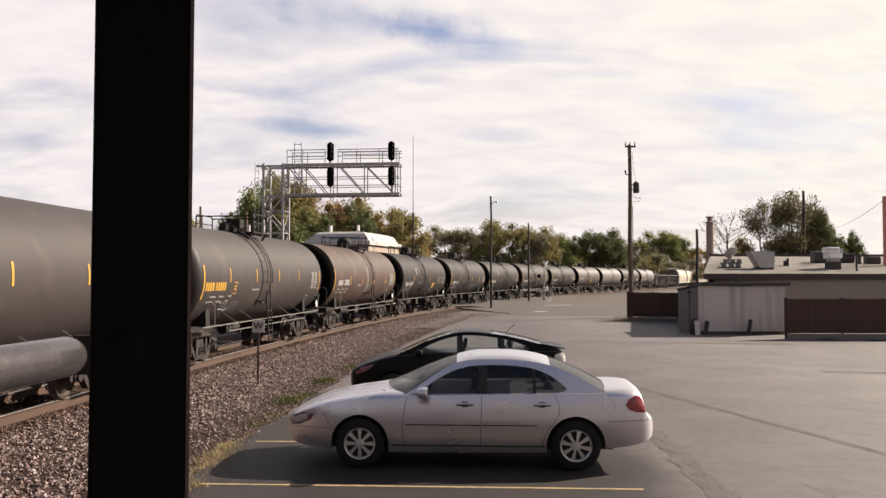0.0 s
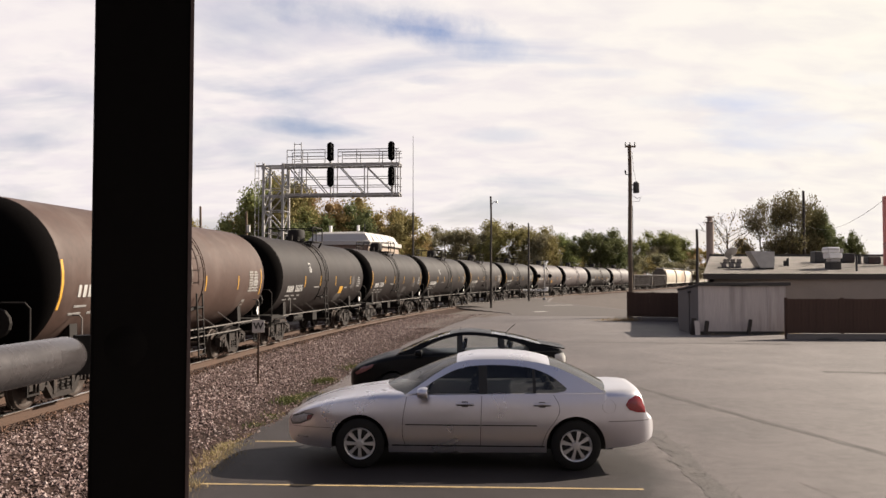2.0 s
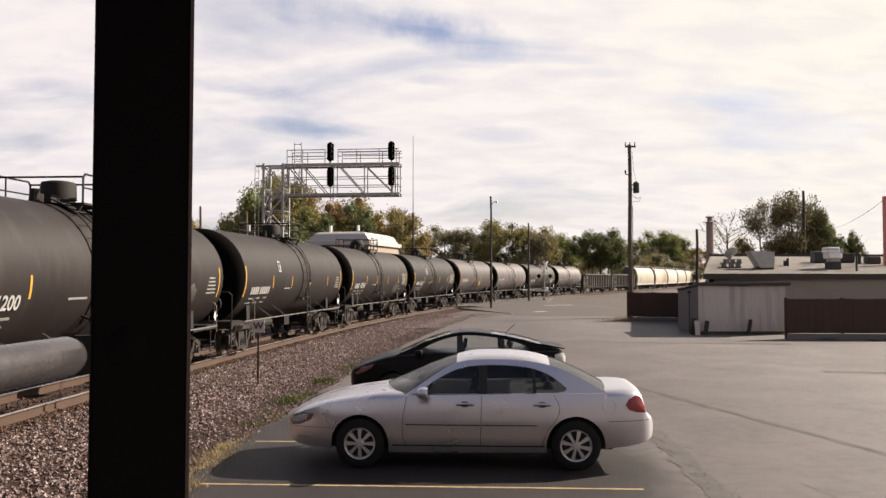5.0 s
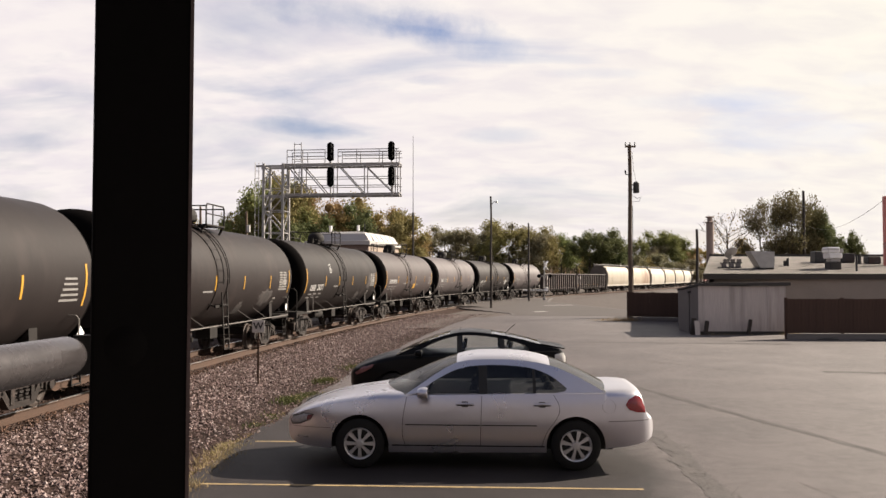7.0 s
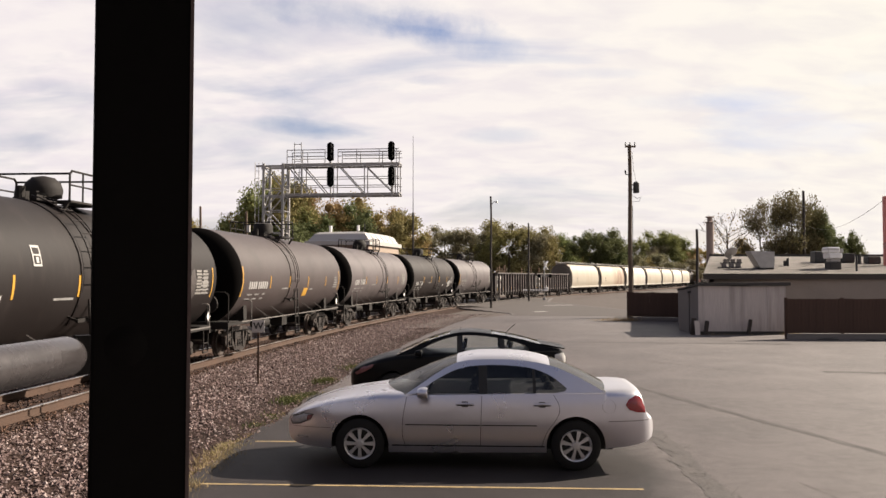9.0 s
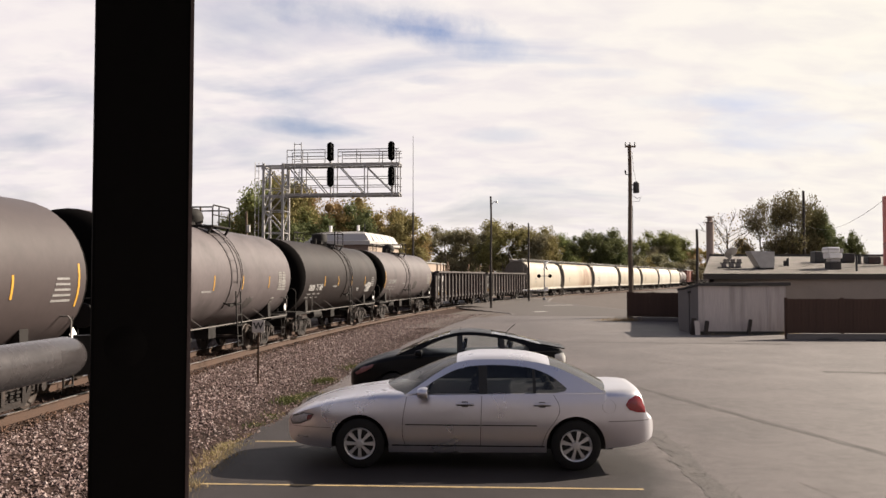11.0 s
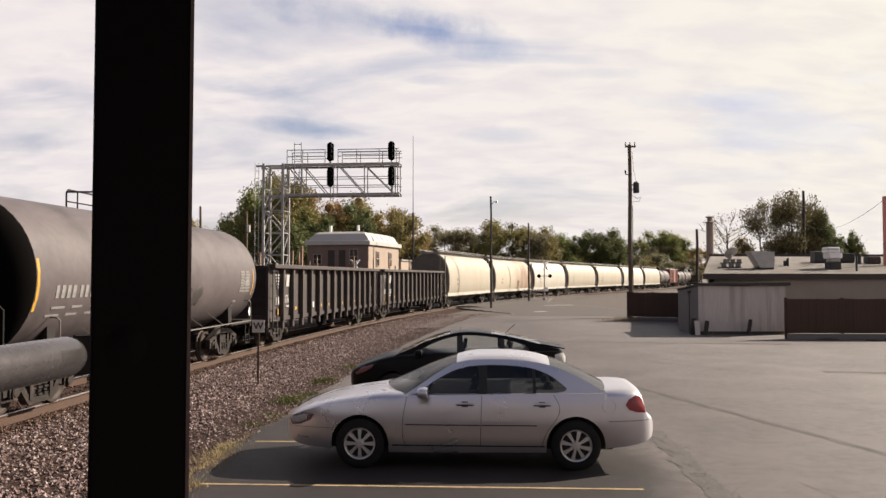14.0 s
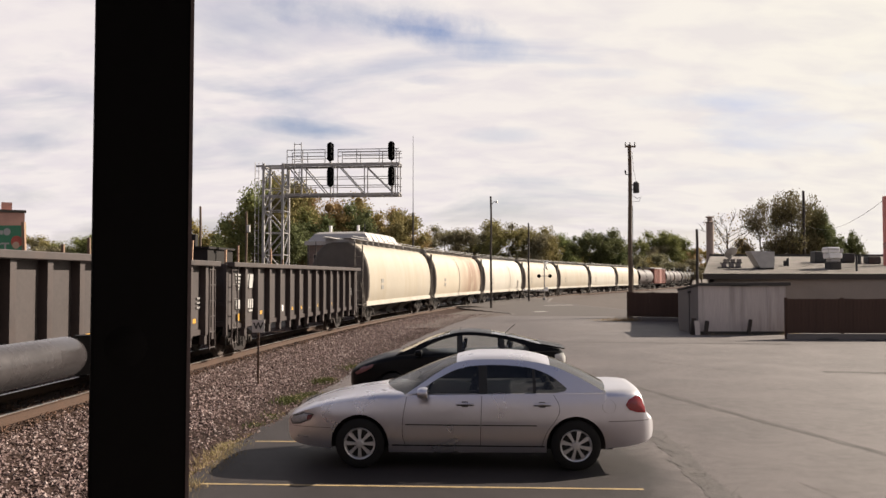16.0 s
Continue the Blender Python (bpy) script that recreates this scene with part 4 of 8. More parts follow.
def tank_car(color, label, style=0, group="tank cars of the train", number="", late=False):
    first = color == "taupe" and style == 3
    car = thing("tank_car", label, "tank car", group=group)
    # the heads take a darker material that holds their shade
    cached(("tank", color), "tank", tank_bm, [TANK_PAINT[color], TANK_PAINT["black"] if color == "taupe" else TANK_END], car, pose(0.36, 0, 0), smooth=True)
    for s in (1, -1):
        cached("saddle", "saddle", saddle_bm, UNDER, car, pose(s * 4.9, 0, 0))
        cached("stub", "stub_sill", stub_bm, UNDER, car, pose(s * 5.75, 0, 0, 0, 0, 0 if s > 0 else 180))
        cached("coupler", "coupler", coupler_bm, TRUCK, car, pose(s * 6.45, 0, 0, 0, 0, 0 if s > 0 else 180))
        cached("side_rail", "side_rail", side_rail_bm, DULL_STEEL, car, pose(0, -s * 1.54, 0, 0, 0, 0 if s > 0 else 180))
        add_truck(car, s * 4.9)
    # two builds: the ladder and the top platform sit before or behind the middle
    PX, lx, w = (0.95, 0.75, 0.72) if late else (0.32, -0.53, 0.72)
    cached(("ladder", color), "ladder", ladder_bm, TANK_PAINT[color], car, pose(lx, 0, 0))
    cached("low_ladder", "low_ladder", low_ladder_bm, UNDER, car, pose(lx - 0.05, 0, 0))
    if color in ("taupe", "brown"):
        cached("lower_rail", "side_rail", lower_rail_bm, DULL_STEEL, car, pose(0, -1.54, 0))
    for q, (fx, fw, fh, fz) in enumerate(FADED.get(number or color, ())):
        cached(("faded", fx, fw, fz), "faded_patch", lambda: faded_bm(q + 3, fw, fh, fz), WORN, car, pose(fx, 0, 0), smooth=True)
    cached(("platform", w), "platform", lambda: platform_bm(w), UNDER, car, pose(PX, 0, 0))
    cached(("top_rail", w), "top_rail", lambda: top_rail_bm(w), UNDER, car, pose(PX, 0, 0))
    if first:
        cached("valve_box", "valve_housing", valve_box_bm, UNDER, car, pose(PX, 0, 0))
    elif style % 2:
        cached("round_dome", "manway_dome", round_dome_bm, UNDER, car, pose(PX, 0, 0), smooth=True)
    else:
        cached("dome", "manway_dome", dome_bm, UNDER, car, pose(PX, 0, 0), smooth=True)
    cached("valves", "valve", valves_bm, UNDER, car, pose(PX, 0, 0))
    cached("outlet", "bottom_outlet", outlet_bm, UNDER, car)
    plain = color == "pale" and not number
    spots = {"taupe0": (-4.1, -1.6, 0.95, 3.55), "taupe3": (-3.85, -1.5, 0.85, 3.3)}.get(color + str(style), () if plain else (-3.15, -1.0, 1.4, 4.05))
    up = 0.22 if color == "taupe" else 0.0
    for x in spots:
        wrapped(car, "reflector", x, 0.065, 2.03 + up, 2.43 + up, YELLOW)
    if style % 3 != 2:
        wrapped(car, "reflector", -5.80, 0.08, 1.80, 2.72, YELLOW)
        wrapped(car, "reflector", 6.3, 0.07, 1.85, 2.65, YELLOW)
    ink = YELLOW if color == "taupe" else (FAINT if plain else LETTER)
    dz = -0.3 if color in ("black", "dark") else -0.13
    k = -5.62 if first else -5.15
    dz -= 0.05
    for q in range(4 if number else 9):
        wrapped(car, "marking", k, 0.12 if q % 4 else 0.1, 2.2 + dz, 2.43 + dz, ink)
        k += (0.165 if first else 0.195) + (0.07 if q == 3 else 0)
    if number:
        fy, tilt = flank(2.315 + dz, 0.004)
        text_part("number", number, 0.35, 0.003, ink, car, pose(k + 0.47, fy, 2.315 + dz, 90 + tilt, 0, 0) @ Matrix.Diagonal((1.0, 1, 1, 1)))
    for row, z in enumerate((1.98, 1.84)):
        for q in range(3):
            wrapped(car, "marking", -5.0 + q * 0.66 - 0.1 * row, 0.46 - 0.08 * q, z - 0.02 + dz * 0.75, z + 0.02 + dz * 0.75, FAINT)
    if color == "brown":
        cached("chalk", "stain_band", stain_bm, CHALK, car, pose(lx - 0.75, 0, 0), "pale chalky stain spilled down the flank")
    if style % 2:
        # two columns of printed lines and a small framed label below
        for q in range(8):
            for c0, w0 in ((5.27, 0.40 - 0.05 * (q % 3)), (5.74, 0.42 - 0.06 * (q * 2 % 3))):
                wrapped(car, "marking", c0, w0, 1.95 + 0.082 * q, 2.005 + 0.082 * q, PANEL)
        wrapped(car, "label", 4.95, 0.30, 1.42, 1.70, PANEL)
        wrapped(car, "marking", 4.95, 0.23, 1.47, 1.55, TANK_PAINT[color], 0.009)
        wrapped(car, "marking", 4.95, 0.23, 1.58, 1.65, TANK_PAINT[color], 0.009)
    if number == "71189":
        for q in range(8):
            wrapped(car, "marking", 4.86 + 0.02 * q, 0.82 - 0.05 * (q % 3), 1.68 + 0.058 * q, 1.718 + 0.058 * q, LETTER)
        for q in range(5):
            wrapped(car, "marking", 4.16 + 0.095 * q, 0.07, 1.93, 2.02, LETTER)
        for q in range(2):
            wrapped(car, "marking", 2.8, 0.5 - 0.1 * q, 1.84 - 0.09 * q, 1.87 - 0.09 * q, LETTER)
    if first:
        # yellow framed notice and a chalked scrawl of loops
        wrapped(car, "notice", -3.4, 0.31, 1.905, 2.255, YELLOW)
        wrapped(car, "marking", -3.4, 0.275, 1.925, 2.235, TANK_PAINT[color], 0.009)
        for z in (2.04, 2.13):
            wrapped(car, "marking", -3.4, 0.14, z - 0.025, z + 0.025, YELLOW, 0.012)
        pts = []
        for a in np.linspace(0, 1, 40):
            z = 1.58 + 0.10 * math.sin(a * 19) - 0.06 * a
            pts.append((-4.25 + 0.75 * a + 0.09 * math.cos(a * 19), flank(z, 0.004)[0], z))
        part("scrawl", tube(B(), pts, 0.011, 4), LETTER, car)
    else:
        for q in range(5):
            wrapped(car, "marking", 5.7, 0.7 - 0.06 * q, 1.95 + 0.1 * q, 1.99 + 0.1 * q, FAINT)
    if number == "26276" or (color == "grey" and not number):
        px = 2.55 if number else 1.2
        wrapped(car, "panel", px, 0.55, 1.68, 1.98, YELLOW)
        wrapped(car, "marking", px + 0.75, 0.4, 1.9, 1.95, FAINT)
    if number in ("26276", "26271") or style == 6:
        wrapped(car, "marking", -2.42, 0.27, 2.58, 2.94, LETTER)
        wrapped(car, "marking", -2.42, 0.2, 2.62, 2.76, TANK_PAINT[color], 0.009)
        wrapped(car, "marking", -2.42, 0.2, 2.79, 2.90, TANK_PAINT[color], 0.009)
        wrapped(car, "marking", -2.42, 0.08, 2.64, 2.74, LETTER, 0.012)
    wrapped(car, "marking", -1.5, 0.7, 1.98, 2.02, FAINT)
    for x in (6.35,):
        cached("placard", "placard", lambda: box(B(), -0.1, 0.1, -0.006, 0.006, -0.1, 0.1), PLACARD, car, pose(x, -1.38, 1.32, 0, 45, 0), "white diamond placard")
    return car


# --- gondolas ---
GON = surface("dark gondola paint", (0.0370, 0.0270, 0.0260), 0.6, vary=0.25, scale=0.9, fine=14, bump=0.06, dirt=(0.046, 0.031, 0.027), dirt_amount=0.35)
GON_WALL = surface("worn gondola panel", (0.0370, 0.0280, 0.0270), 0.7, vary=0.3, scale=0.9, fine=14, bump=0.06)
GON_IN = surface("gondola inside", (0.04335, 0.03251, 0.02529), 0.9, vary=0.4, scale=1.5)
STAKE = surface("weathered wooden stake", (0.24, 0.150, 0.100), 0.8, vary=0.35, scale=2, rand=0.4)
GL = 8.3


def gon_side_bm():
    bm = B()
    box(bm, -GL, GL, -0.02, 0.02, 0.95, 2.72)
    return bm


def gon_rib_bm():
    bm = B()
    box(bm, -0.09, 0.09, -0.165, -0.135, 0.86, 2.7)
    for x0, x1 in ((-0.09, -0.06), (0.06, 0.09)):
        box(bm, x0, x1, -0.135, 0.0, 0.86, 2.7)
    prism(bm, [(-0.09, 0.62), (0.09, 0.62), (0.09, 0.855), (-0.09, 0.855)], -0.14, 0.0)
    return bm


def gondola(label, seed, number=""):
    r = random.Random(seed)
    car = thing("gondola_car", label, "gondola car", group="gondolas of the train")
    for s in (1, -1):
        ang = 0 if s > 0 else 180
        cached("gonside", "side_wall", gon_side_bm, GON_WALL, car, pose(0, -s * 1.42, 0, 0, 0, ang))
        cached("gonchord", "top_chord", lambda: bevelled(box(B(), -GL - 0.06, GL + 0.06, -0.25, 0.06, 2.69, 2.83), 0.015), GON, car, pose(0, -s * 1.44, 0, 0, 0, ang))
        cached("gonsill", "side_sill", lambda: box(B(), -GL, GL, -0.05, 0.03, 0.88, 1.02), GON, car, pose(0, -s * 1.44, 0, 0, 0, ang))
        for i in range(14):
            cached("gonrib", "rib", gon_rib_bm, GON, car, pose(-7.15 + i * 1.125, -s * 1.44, 0, 0, 0, ang))
        gon_end(car, s)
        for k in (-1, 1):
            cached(("gonladder", k * s), "ladder", lambda: gon_ladder_bm(), GON, car, pose(s * (GL - 0.28), k * 1.56, 0))
        cached("goncoupler", "coupler", coupler_bm, TRUCK, car, pose(s * 8.0, 0, 0, 0, 0, 0 if s > 0 else 180))
        add_truck(car, s * 6.3)
    cached("gonfloor", "floor", lambda: box(B(), -GL, GL, -1.4, 1.4, 1.0, 1.1), GON_IN, car)
    cached("goncentre", "centre_sill", lambda: box(B(), -GL, GL, -0.3, 0.3, 0.66, 1.0), UNDER, car)
    for i in range(11):
        if r.random() < 0.55:
            x, side = -7.4 + i * 1.45 + r.uniform(-0.3, 0.3), 1
            cached(("stake", i % 3), "stake", lambda: box(B(), -0.035, 0.035, -0.035, 0.035, 1.1, 3.2 + 0.22 * (i % 3)), STAKE, car, pose(x, side * 1.3, 0, r.uniform(-2, 2), r.uniform(-4, 4), 0))
    # white stripes and block, number and small labels on the panels
    for k in range(5):
        w = 0.44 - 0.065 * k
        letter_bar(car, -7.72 + w / 2 + 0.03 * k, -1.468, 2.46 - 0.105 * k, w, 0.06, LETTER)
    for k in range(2):
        bm = B()
        prism(bm, [(-0.20, -0.21), (0.10, -0.21), (0.20, 0.21), (-0.12, 0.21)], -0.006, 0.006)
        part("marking", bm, LETTER, car).matrix_basis = pose(-6.80 + k * 0.42, -1.468, 2.27)
    for k in range(2):
        letter_bar(car, -7.62 + k * 0.2, -1.468, 1.58, 0.13, 0.27, LETTER)
    if number:
        text_part("number", number, 0.40, 0.003, LETTER, car, pose(-6.64, -1.466, 1.60, 90, 0, 0) @ Matrix.Diagonal((0.72, 1, 1, 1)))
    else:
        for k in range(5):
            letter_bar(car, -6.95 + k * 0.17, -1.468, 1.58, 0.11, 0.28, LETTER)
    letter_bar(car, -6.42, -1.468, 1.36, 0.32, 0.06, LETTER)
    if seed == 1:
        # two sawn stakes stand up from the near wall's pockets
        for x, top, lean in ((-5.5, 3.38, 4.0), (-4.17, 3.58, 1.5)):
            cached(("near_stake", top), "stake", lambda: bevelled(box(B(), -0.05, 0.05, -0.05, 0.05, 1.1, top), 0.006), STAKE, car, pose(x - 0.13, -1.3, 0, 0, lean, 0))
    letter_bar(car, -7.5, -1.468, 1.2, 0.22, 0.2, YELLOW, 0, "reflector")
    for i in (1, 4, 5, 7, 9, 12):
        letter_bar(car, -6.6 + i * 1.125, -1.468, 1.26, 0.26, 0.12, YELLOW, 0, "reflector")
    letter_bar(car, -3.2, -1.468, 1.32, 0.15, 0.2, PLACARD)
    for k in range(3):
        letter_bar(car, -4.6 + k * 2.37, -1.468, 1.22, 0.2, 0.035, FAINT)
        letter_bar(car, 7.2, -1.468, 1.6 + 0.12 * k, 0.22, 0.05, FAINT)
    return car


def gon_end(car, s):
    m = pose(s * GL, 0, 0, 0, 0, 0 if s > 0 else 180)
    cached("gonend", "end_wall", lambda: box(B(), -0.02, 0.02, -1.42, 1.42, 0.95, 2.7), GON, car, m)
    for z in (1.05, 1.6, 2.15, 2.72):
        cached("gonendrib", "end_rib", lambda: box(B(), 0.022, 0.12, -1.36, 1.36, -0.06, 0.06), GON, car, m @ pose(0, 0, z))
    for y in (-1.42, 1.42):
        cached("goncorner", "corner_post", lambda: box(B(), -0.04, 0.14, -0.05, 0.05, 0.7, 2.78), GON, car, m @ pose(0, y, 0))
    cached("gonbrake", "brake_wheel", lambda: lathe(B(), [(0.12, 0.03), (0.2, 0.26), (0.24, 0.28), (0.28, 0.26), (0.2, 0.03)], "x", 14, (0, 0.7, 2.2)), GON, car, m)


def gon_ladder_bm():
    bm = B()
    for dx in (-0.22, 0.22):
        bar(bm, (dx, 0, 0.45), (dx, 0, 2.75), 0.035)
    for z in np.arange(0.5, 2.7, 0.42):
        rod(bm, (-0.22, 0, z), (0.22, 0, z), 0.016, 6)
    return bm


# --- covered hoppers ---
HOP = {
    "cream": surface("cream hopper paint", (0.295, 0.260, 0.2120), 0.6, vary=0.1, scale=0.5, fine=9, bump=0.0, dirt=(0.2659, 0.2268, 0.172), dirt_amount=0.5, stretch=(1, 1, 0.25)),
    "rusty": surface("rust stained cream paint", (0.3363, 0.2893, 0.2268), 0.65, vary=0.07, scale=0.5, fine=9, bump=0.0, dirt=(0.1564, 0.0782, 0.04301), dirt_amount=1.0, stretch=(1, 1, 0.3), dirt_ends=(-1.5, 4.0)),
    "white": surface("white hopper paint", (0.3832, 0.3558, 0.3128), 0.55, vary=0.09, scale=0.5, fine=9, bump=0.0, dirt=(0.3284, 0.2932, 0.2463), dirt_amount=0.5, stretch=(1, 1, 0.25)),
}
# ends and chutes have darker tones than the hopper sides
HOP_END = surface("dark hopper end", (0.098, 0.083, 0.072), 0.85, vary=0.35, scale=1.5)
HOP_LOW = surface("dark hopper chute", (0.0289, 0.02384, 0.02095), 0.8, vary=0.3, scale=1.5)
HL = 7.75
HSEC = [(1.43, 1.12), (1.53, 1.4), (1.57, 1.9), (1.57, 2.4), (1.52, 2.85), (1.42, 3.25), (1.26, 3.62), (1.03, 3.92), (0.75, 4.1), (0.4, 4.2)]


def hopper_body_bm():
    bm = B()
    full = [Vector((0, -y, z)) for y, z in HSEC] + [Vector((0, y, z)) for y, z in HSEC[::-1]]

    def ring(x, k):
        return [Vector((x - k * max(0, (4.2 - p.z)) * math.copysign(0.0, x), p.y, p.z)) for p in full]
    xs = [-HL, -HL + 0.02] + list(np.linspace(-HL + 1.0, HL - 1.0, 7)) + [HL - 0.02, HL]
    loft(bm, [ring(x, 0) for x in xs], False)
    # rounded ends: vertical edges drawn in
    for s in (-1, 1):
        rr = []
        for a in np.linspace(0, 1.35, 6):
            rr.append([Vector((s * (HL + 0.2 * math.sin(a)), p.y * (0.72 + 0.28 * math.cos(a)), 1.12 + (p.z - 1.12) * (0.985 + 0.015 * math.cos(a)))) for p in full])
        vs = loft(bm, rr, False, False, 1)
        bm.faces.new(vs[-1]).material_index = 1
    bmesh.ops.remove_doubles(bm, verts=bm.verts[:], dist=0.001)
    return bm


def hopper_bay_bm():
    bm = B()
    top = [Vector((x, y, 1.14)) for x, y in ((-2.3, -1.38), (2.3, -1.38), (2.3, 1.38), (-2.3, 1.38))]
    low = [Vector((x, y, 0.42)) for x, y in ((-0.55, -0.5), (0.55, -0.5), (0.55, 0.5), (-0.55, 0.5))]
    loft(bm, [top, low], True, True)
    box(bm, -0.7, 0.7, -0.62, 0.62, 0.34, 0.44)
    return bm


def walkway_bm():
    bm = B()
    box(bm, -HL - 0.6, HL + 0.6, -0.75, -0.25, 4.36, 4.39)
    box(bm, -HL - 0.6, HL + 0.6, 0.25, 0.75, 4.36, 4.39)
    for x in np.linspace(-HL, HL, 14):
        box(bm, x - 0.03, x + 0.03, -0.75, 0.75, 4.1, 4.36)
        for y in (-0.78, 0.78):
            bar(bm, (x, y, 4.1), (x, y, 4.48), 0.03)
    for y in (-0.78, 0.78):
        bar(bm, (-HL - 0.5, y, 4.48), (HL + 0.5, y, 4.48), 0.03)
    return bm


def hatch_bm():
    bm = B()
    lathe(bm, [(4.1, 0.33), (4.28, 0.33), (4.33, 0.28), (4.35, 0.05)], "z", 14, (0, 0, 0))
    return bm


def hop_end_bm():
    bm = B()
    box(bm, -0.05, 0.9, -1.45, 1.45, 0.95, 1.02)
    for y in (-1.42, 1.42):
        bar(bm, (0.85, y, 0.4), (0.85, y, 4.0), 0.06)
        bar(bm, (0.85, y, 1.0), (0.0, y, 1.0), 0.06, 0.12)
        bar(bm, (0.45, y, 0.4), (0.45, y, 1.8), 0.04)
        for z in np.arange(0.45, 3.9, 0.42):
            rod(bm, (0.85, y, z), (0.85, y * 0.72, z), 0.016, 5)
        bar(bm, (0.85, y * 0.72, 0.45), (0.85, y * 0.72, 4.2), 0.04)
    bar(bm, (0.85, -1.42, 2.2), (0.85, 1.42, 2.2), 0.05)
    bar(bm, (0.0, -1.3, 1.0), (0.85, -1.3, 2.2), 0.05), bar(bm, (0.0, 1.3, 1.0), (0.85, 1.3, 2.2), 0.05)
    box(bm, -0.8, 0.9, -0.25, 0.25, 0.66, 1.0)
    lathe(bm, [(0.88, 0.26), (0.92, 0.28), (0.96, 0.26)], "x", 14, (0, 0.8, 2.6))
    return bm


def covered_hopper(color, label, seed):
    car = thing("covered_hopper", label, "hopper car", group="covered hoppers of the train")
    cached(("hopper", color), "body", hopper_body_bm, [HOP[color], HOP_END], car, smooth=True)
    for s in (1, -1):
        ang = 0 if s > 0 else 180
        cached(("hopsill", color), "side_sill", lambda: box(B(), -HL - 0.3, HL + 0.3, -0.04, 0.04, 0.93, 1.16), HOP["white"], car, pose(0, -s * 1.46, 0, 0, 0, ang))
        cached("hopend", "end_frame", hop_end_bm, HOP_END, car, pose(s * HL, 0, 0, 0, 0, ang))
        cached("hopcoupler", "coupler", coupler_bm, TRUCK, car, pose(s * 7.95, 0, 0, 0, 0, ang))
        add_truck(car, s * 6.2)
    for x in (-3.4, 0, 3.4):
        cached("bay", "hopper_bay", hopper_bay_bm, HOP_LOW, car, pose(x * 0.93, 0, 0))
    cached("walkway", "roof_walkway", walkway_bm, GALV, car)
    for i in range(6):
        cached(("hatch", color), "hatch", hatch_bm, HOP[color], car, pose(-6 + i * 2.4, 0, 0), smooth=True)
    for k in range(2):
        letter_bar(car, -5.2, -1.578, 2.2 - 0.35 * k, 0.5, 0.2, PANEL, 0)
    for x in (-4, 4):
        cached(("weld", color), "seam", lambda: loft_seam(), HOP[color], car, pose(x, 0, 0))
    return car


def loft_seam():
    bm = B()
    loft(bm, [[Vector((dx, -y - 0.008, z)) for y, z in HSEC[:9]] for dx in (-0.03, 0.03)], False)
    return bm


BOX_RED = surface("faded red boxcar paint", (0.1734, 0.05419, 0.04335), 0.6, vary=0.25, scale=0.8, bump=0.05, dirt=(0.1084, 0.05057, 0.03613), dirt_amount=0.4)


def boxcar(label):
    car = thing("boxcar", label, "boxcar")
    part("body", bevelled(box(B(), -7.1, 7.1, -1.42, 1.42, 1.05, 4.1), 0.03), BOX_RED, car)
    bm = B()
    prism(bm, [(-7.2, 4.1), (7.2, 4.1), (7.2, 4.2), (-7.2, 4.2)], -1.5, 1.5)
    prism(bm, [(-7.2, 4.2), (7.2, 4.2), (7.2, 4.34), (-7.2, 4.34)], -0.7, 0.7)
    part("roof", bm, GALV, car)
    part("door", bevelled(box(B(), -1.5, 1.5, -1.52, -1.44, 1.1, 3.95), 0.02), BOX_RED, car)
    for i in range(12):
        x = -6.8 + i * 13.6 / 11
        if abs(x) > 1.7:
            cached("boxrib", "rib", lambda: box(B(), -0.05, 0.05, -0.08, 0, 1.05, 4.08), BOX_RED, car, pose(x, -1.42, 0))
    part("centre_sill", box(B(), -7.1, 7.1, -0.3, 0.3, 0.66, 1.05), UNDER, car)
    for s in (1, -1):
        add_truck(car, s * 5.4)
        cached("boxcoupler", "coupler", coupler_bm, TRUCK, car, pose(s * 6.9, 0, 0, 0, 0, 0 if s > 0 else 180))
    return car


TRAIN = []


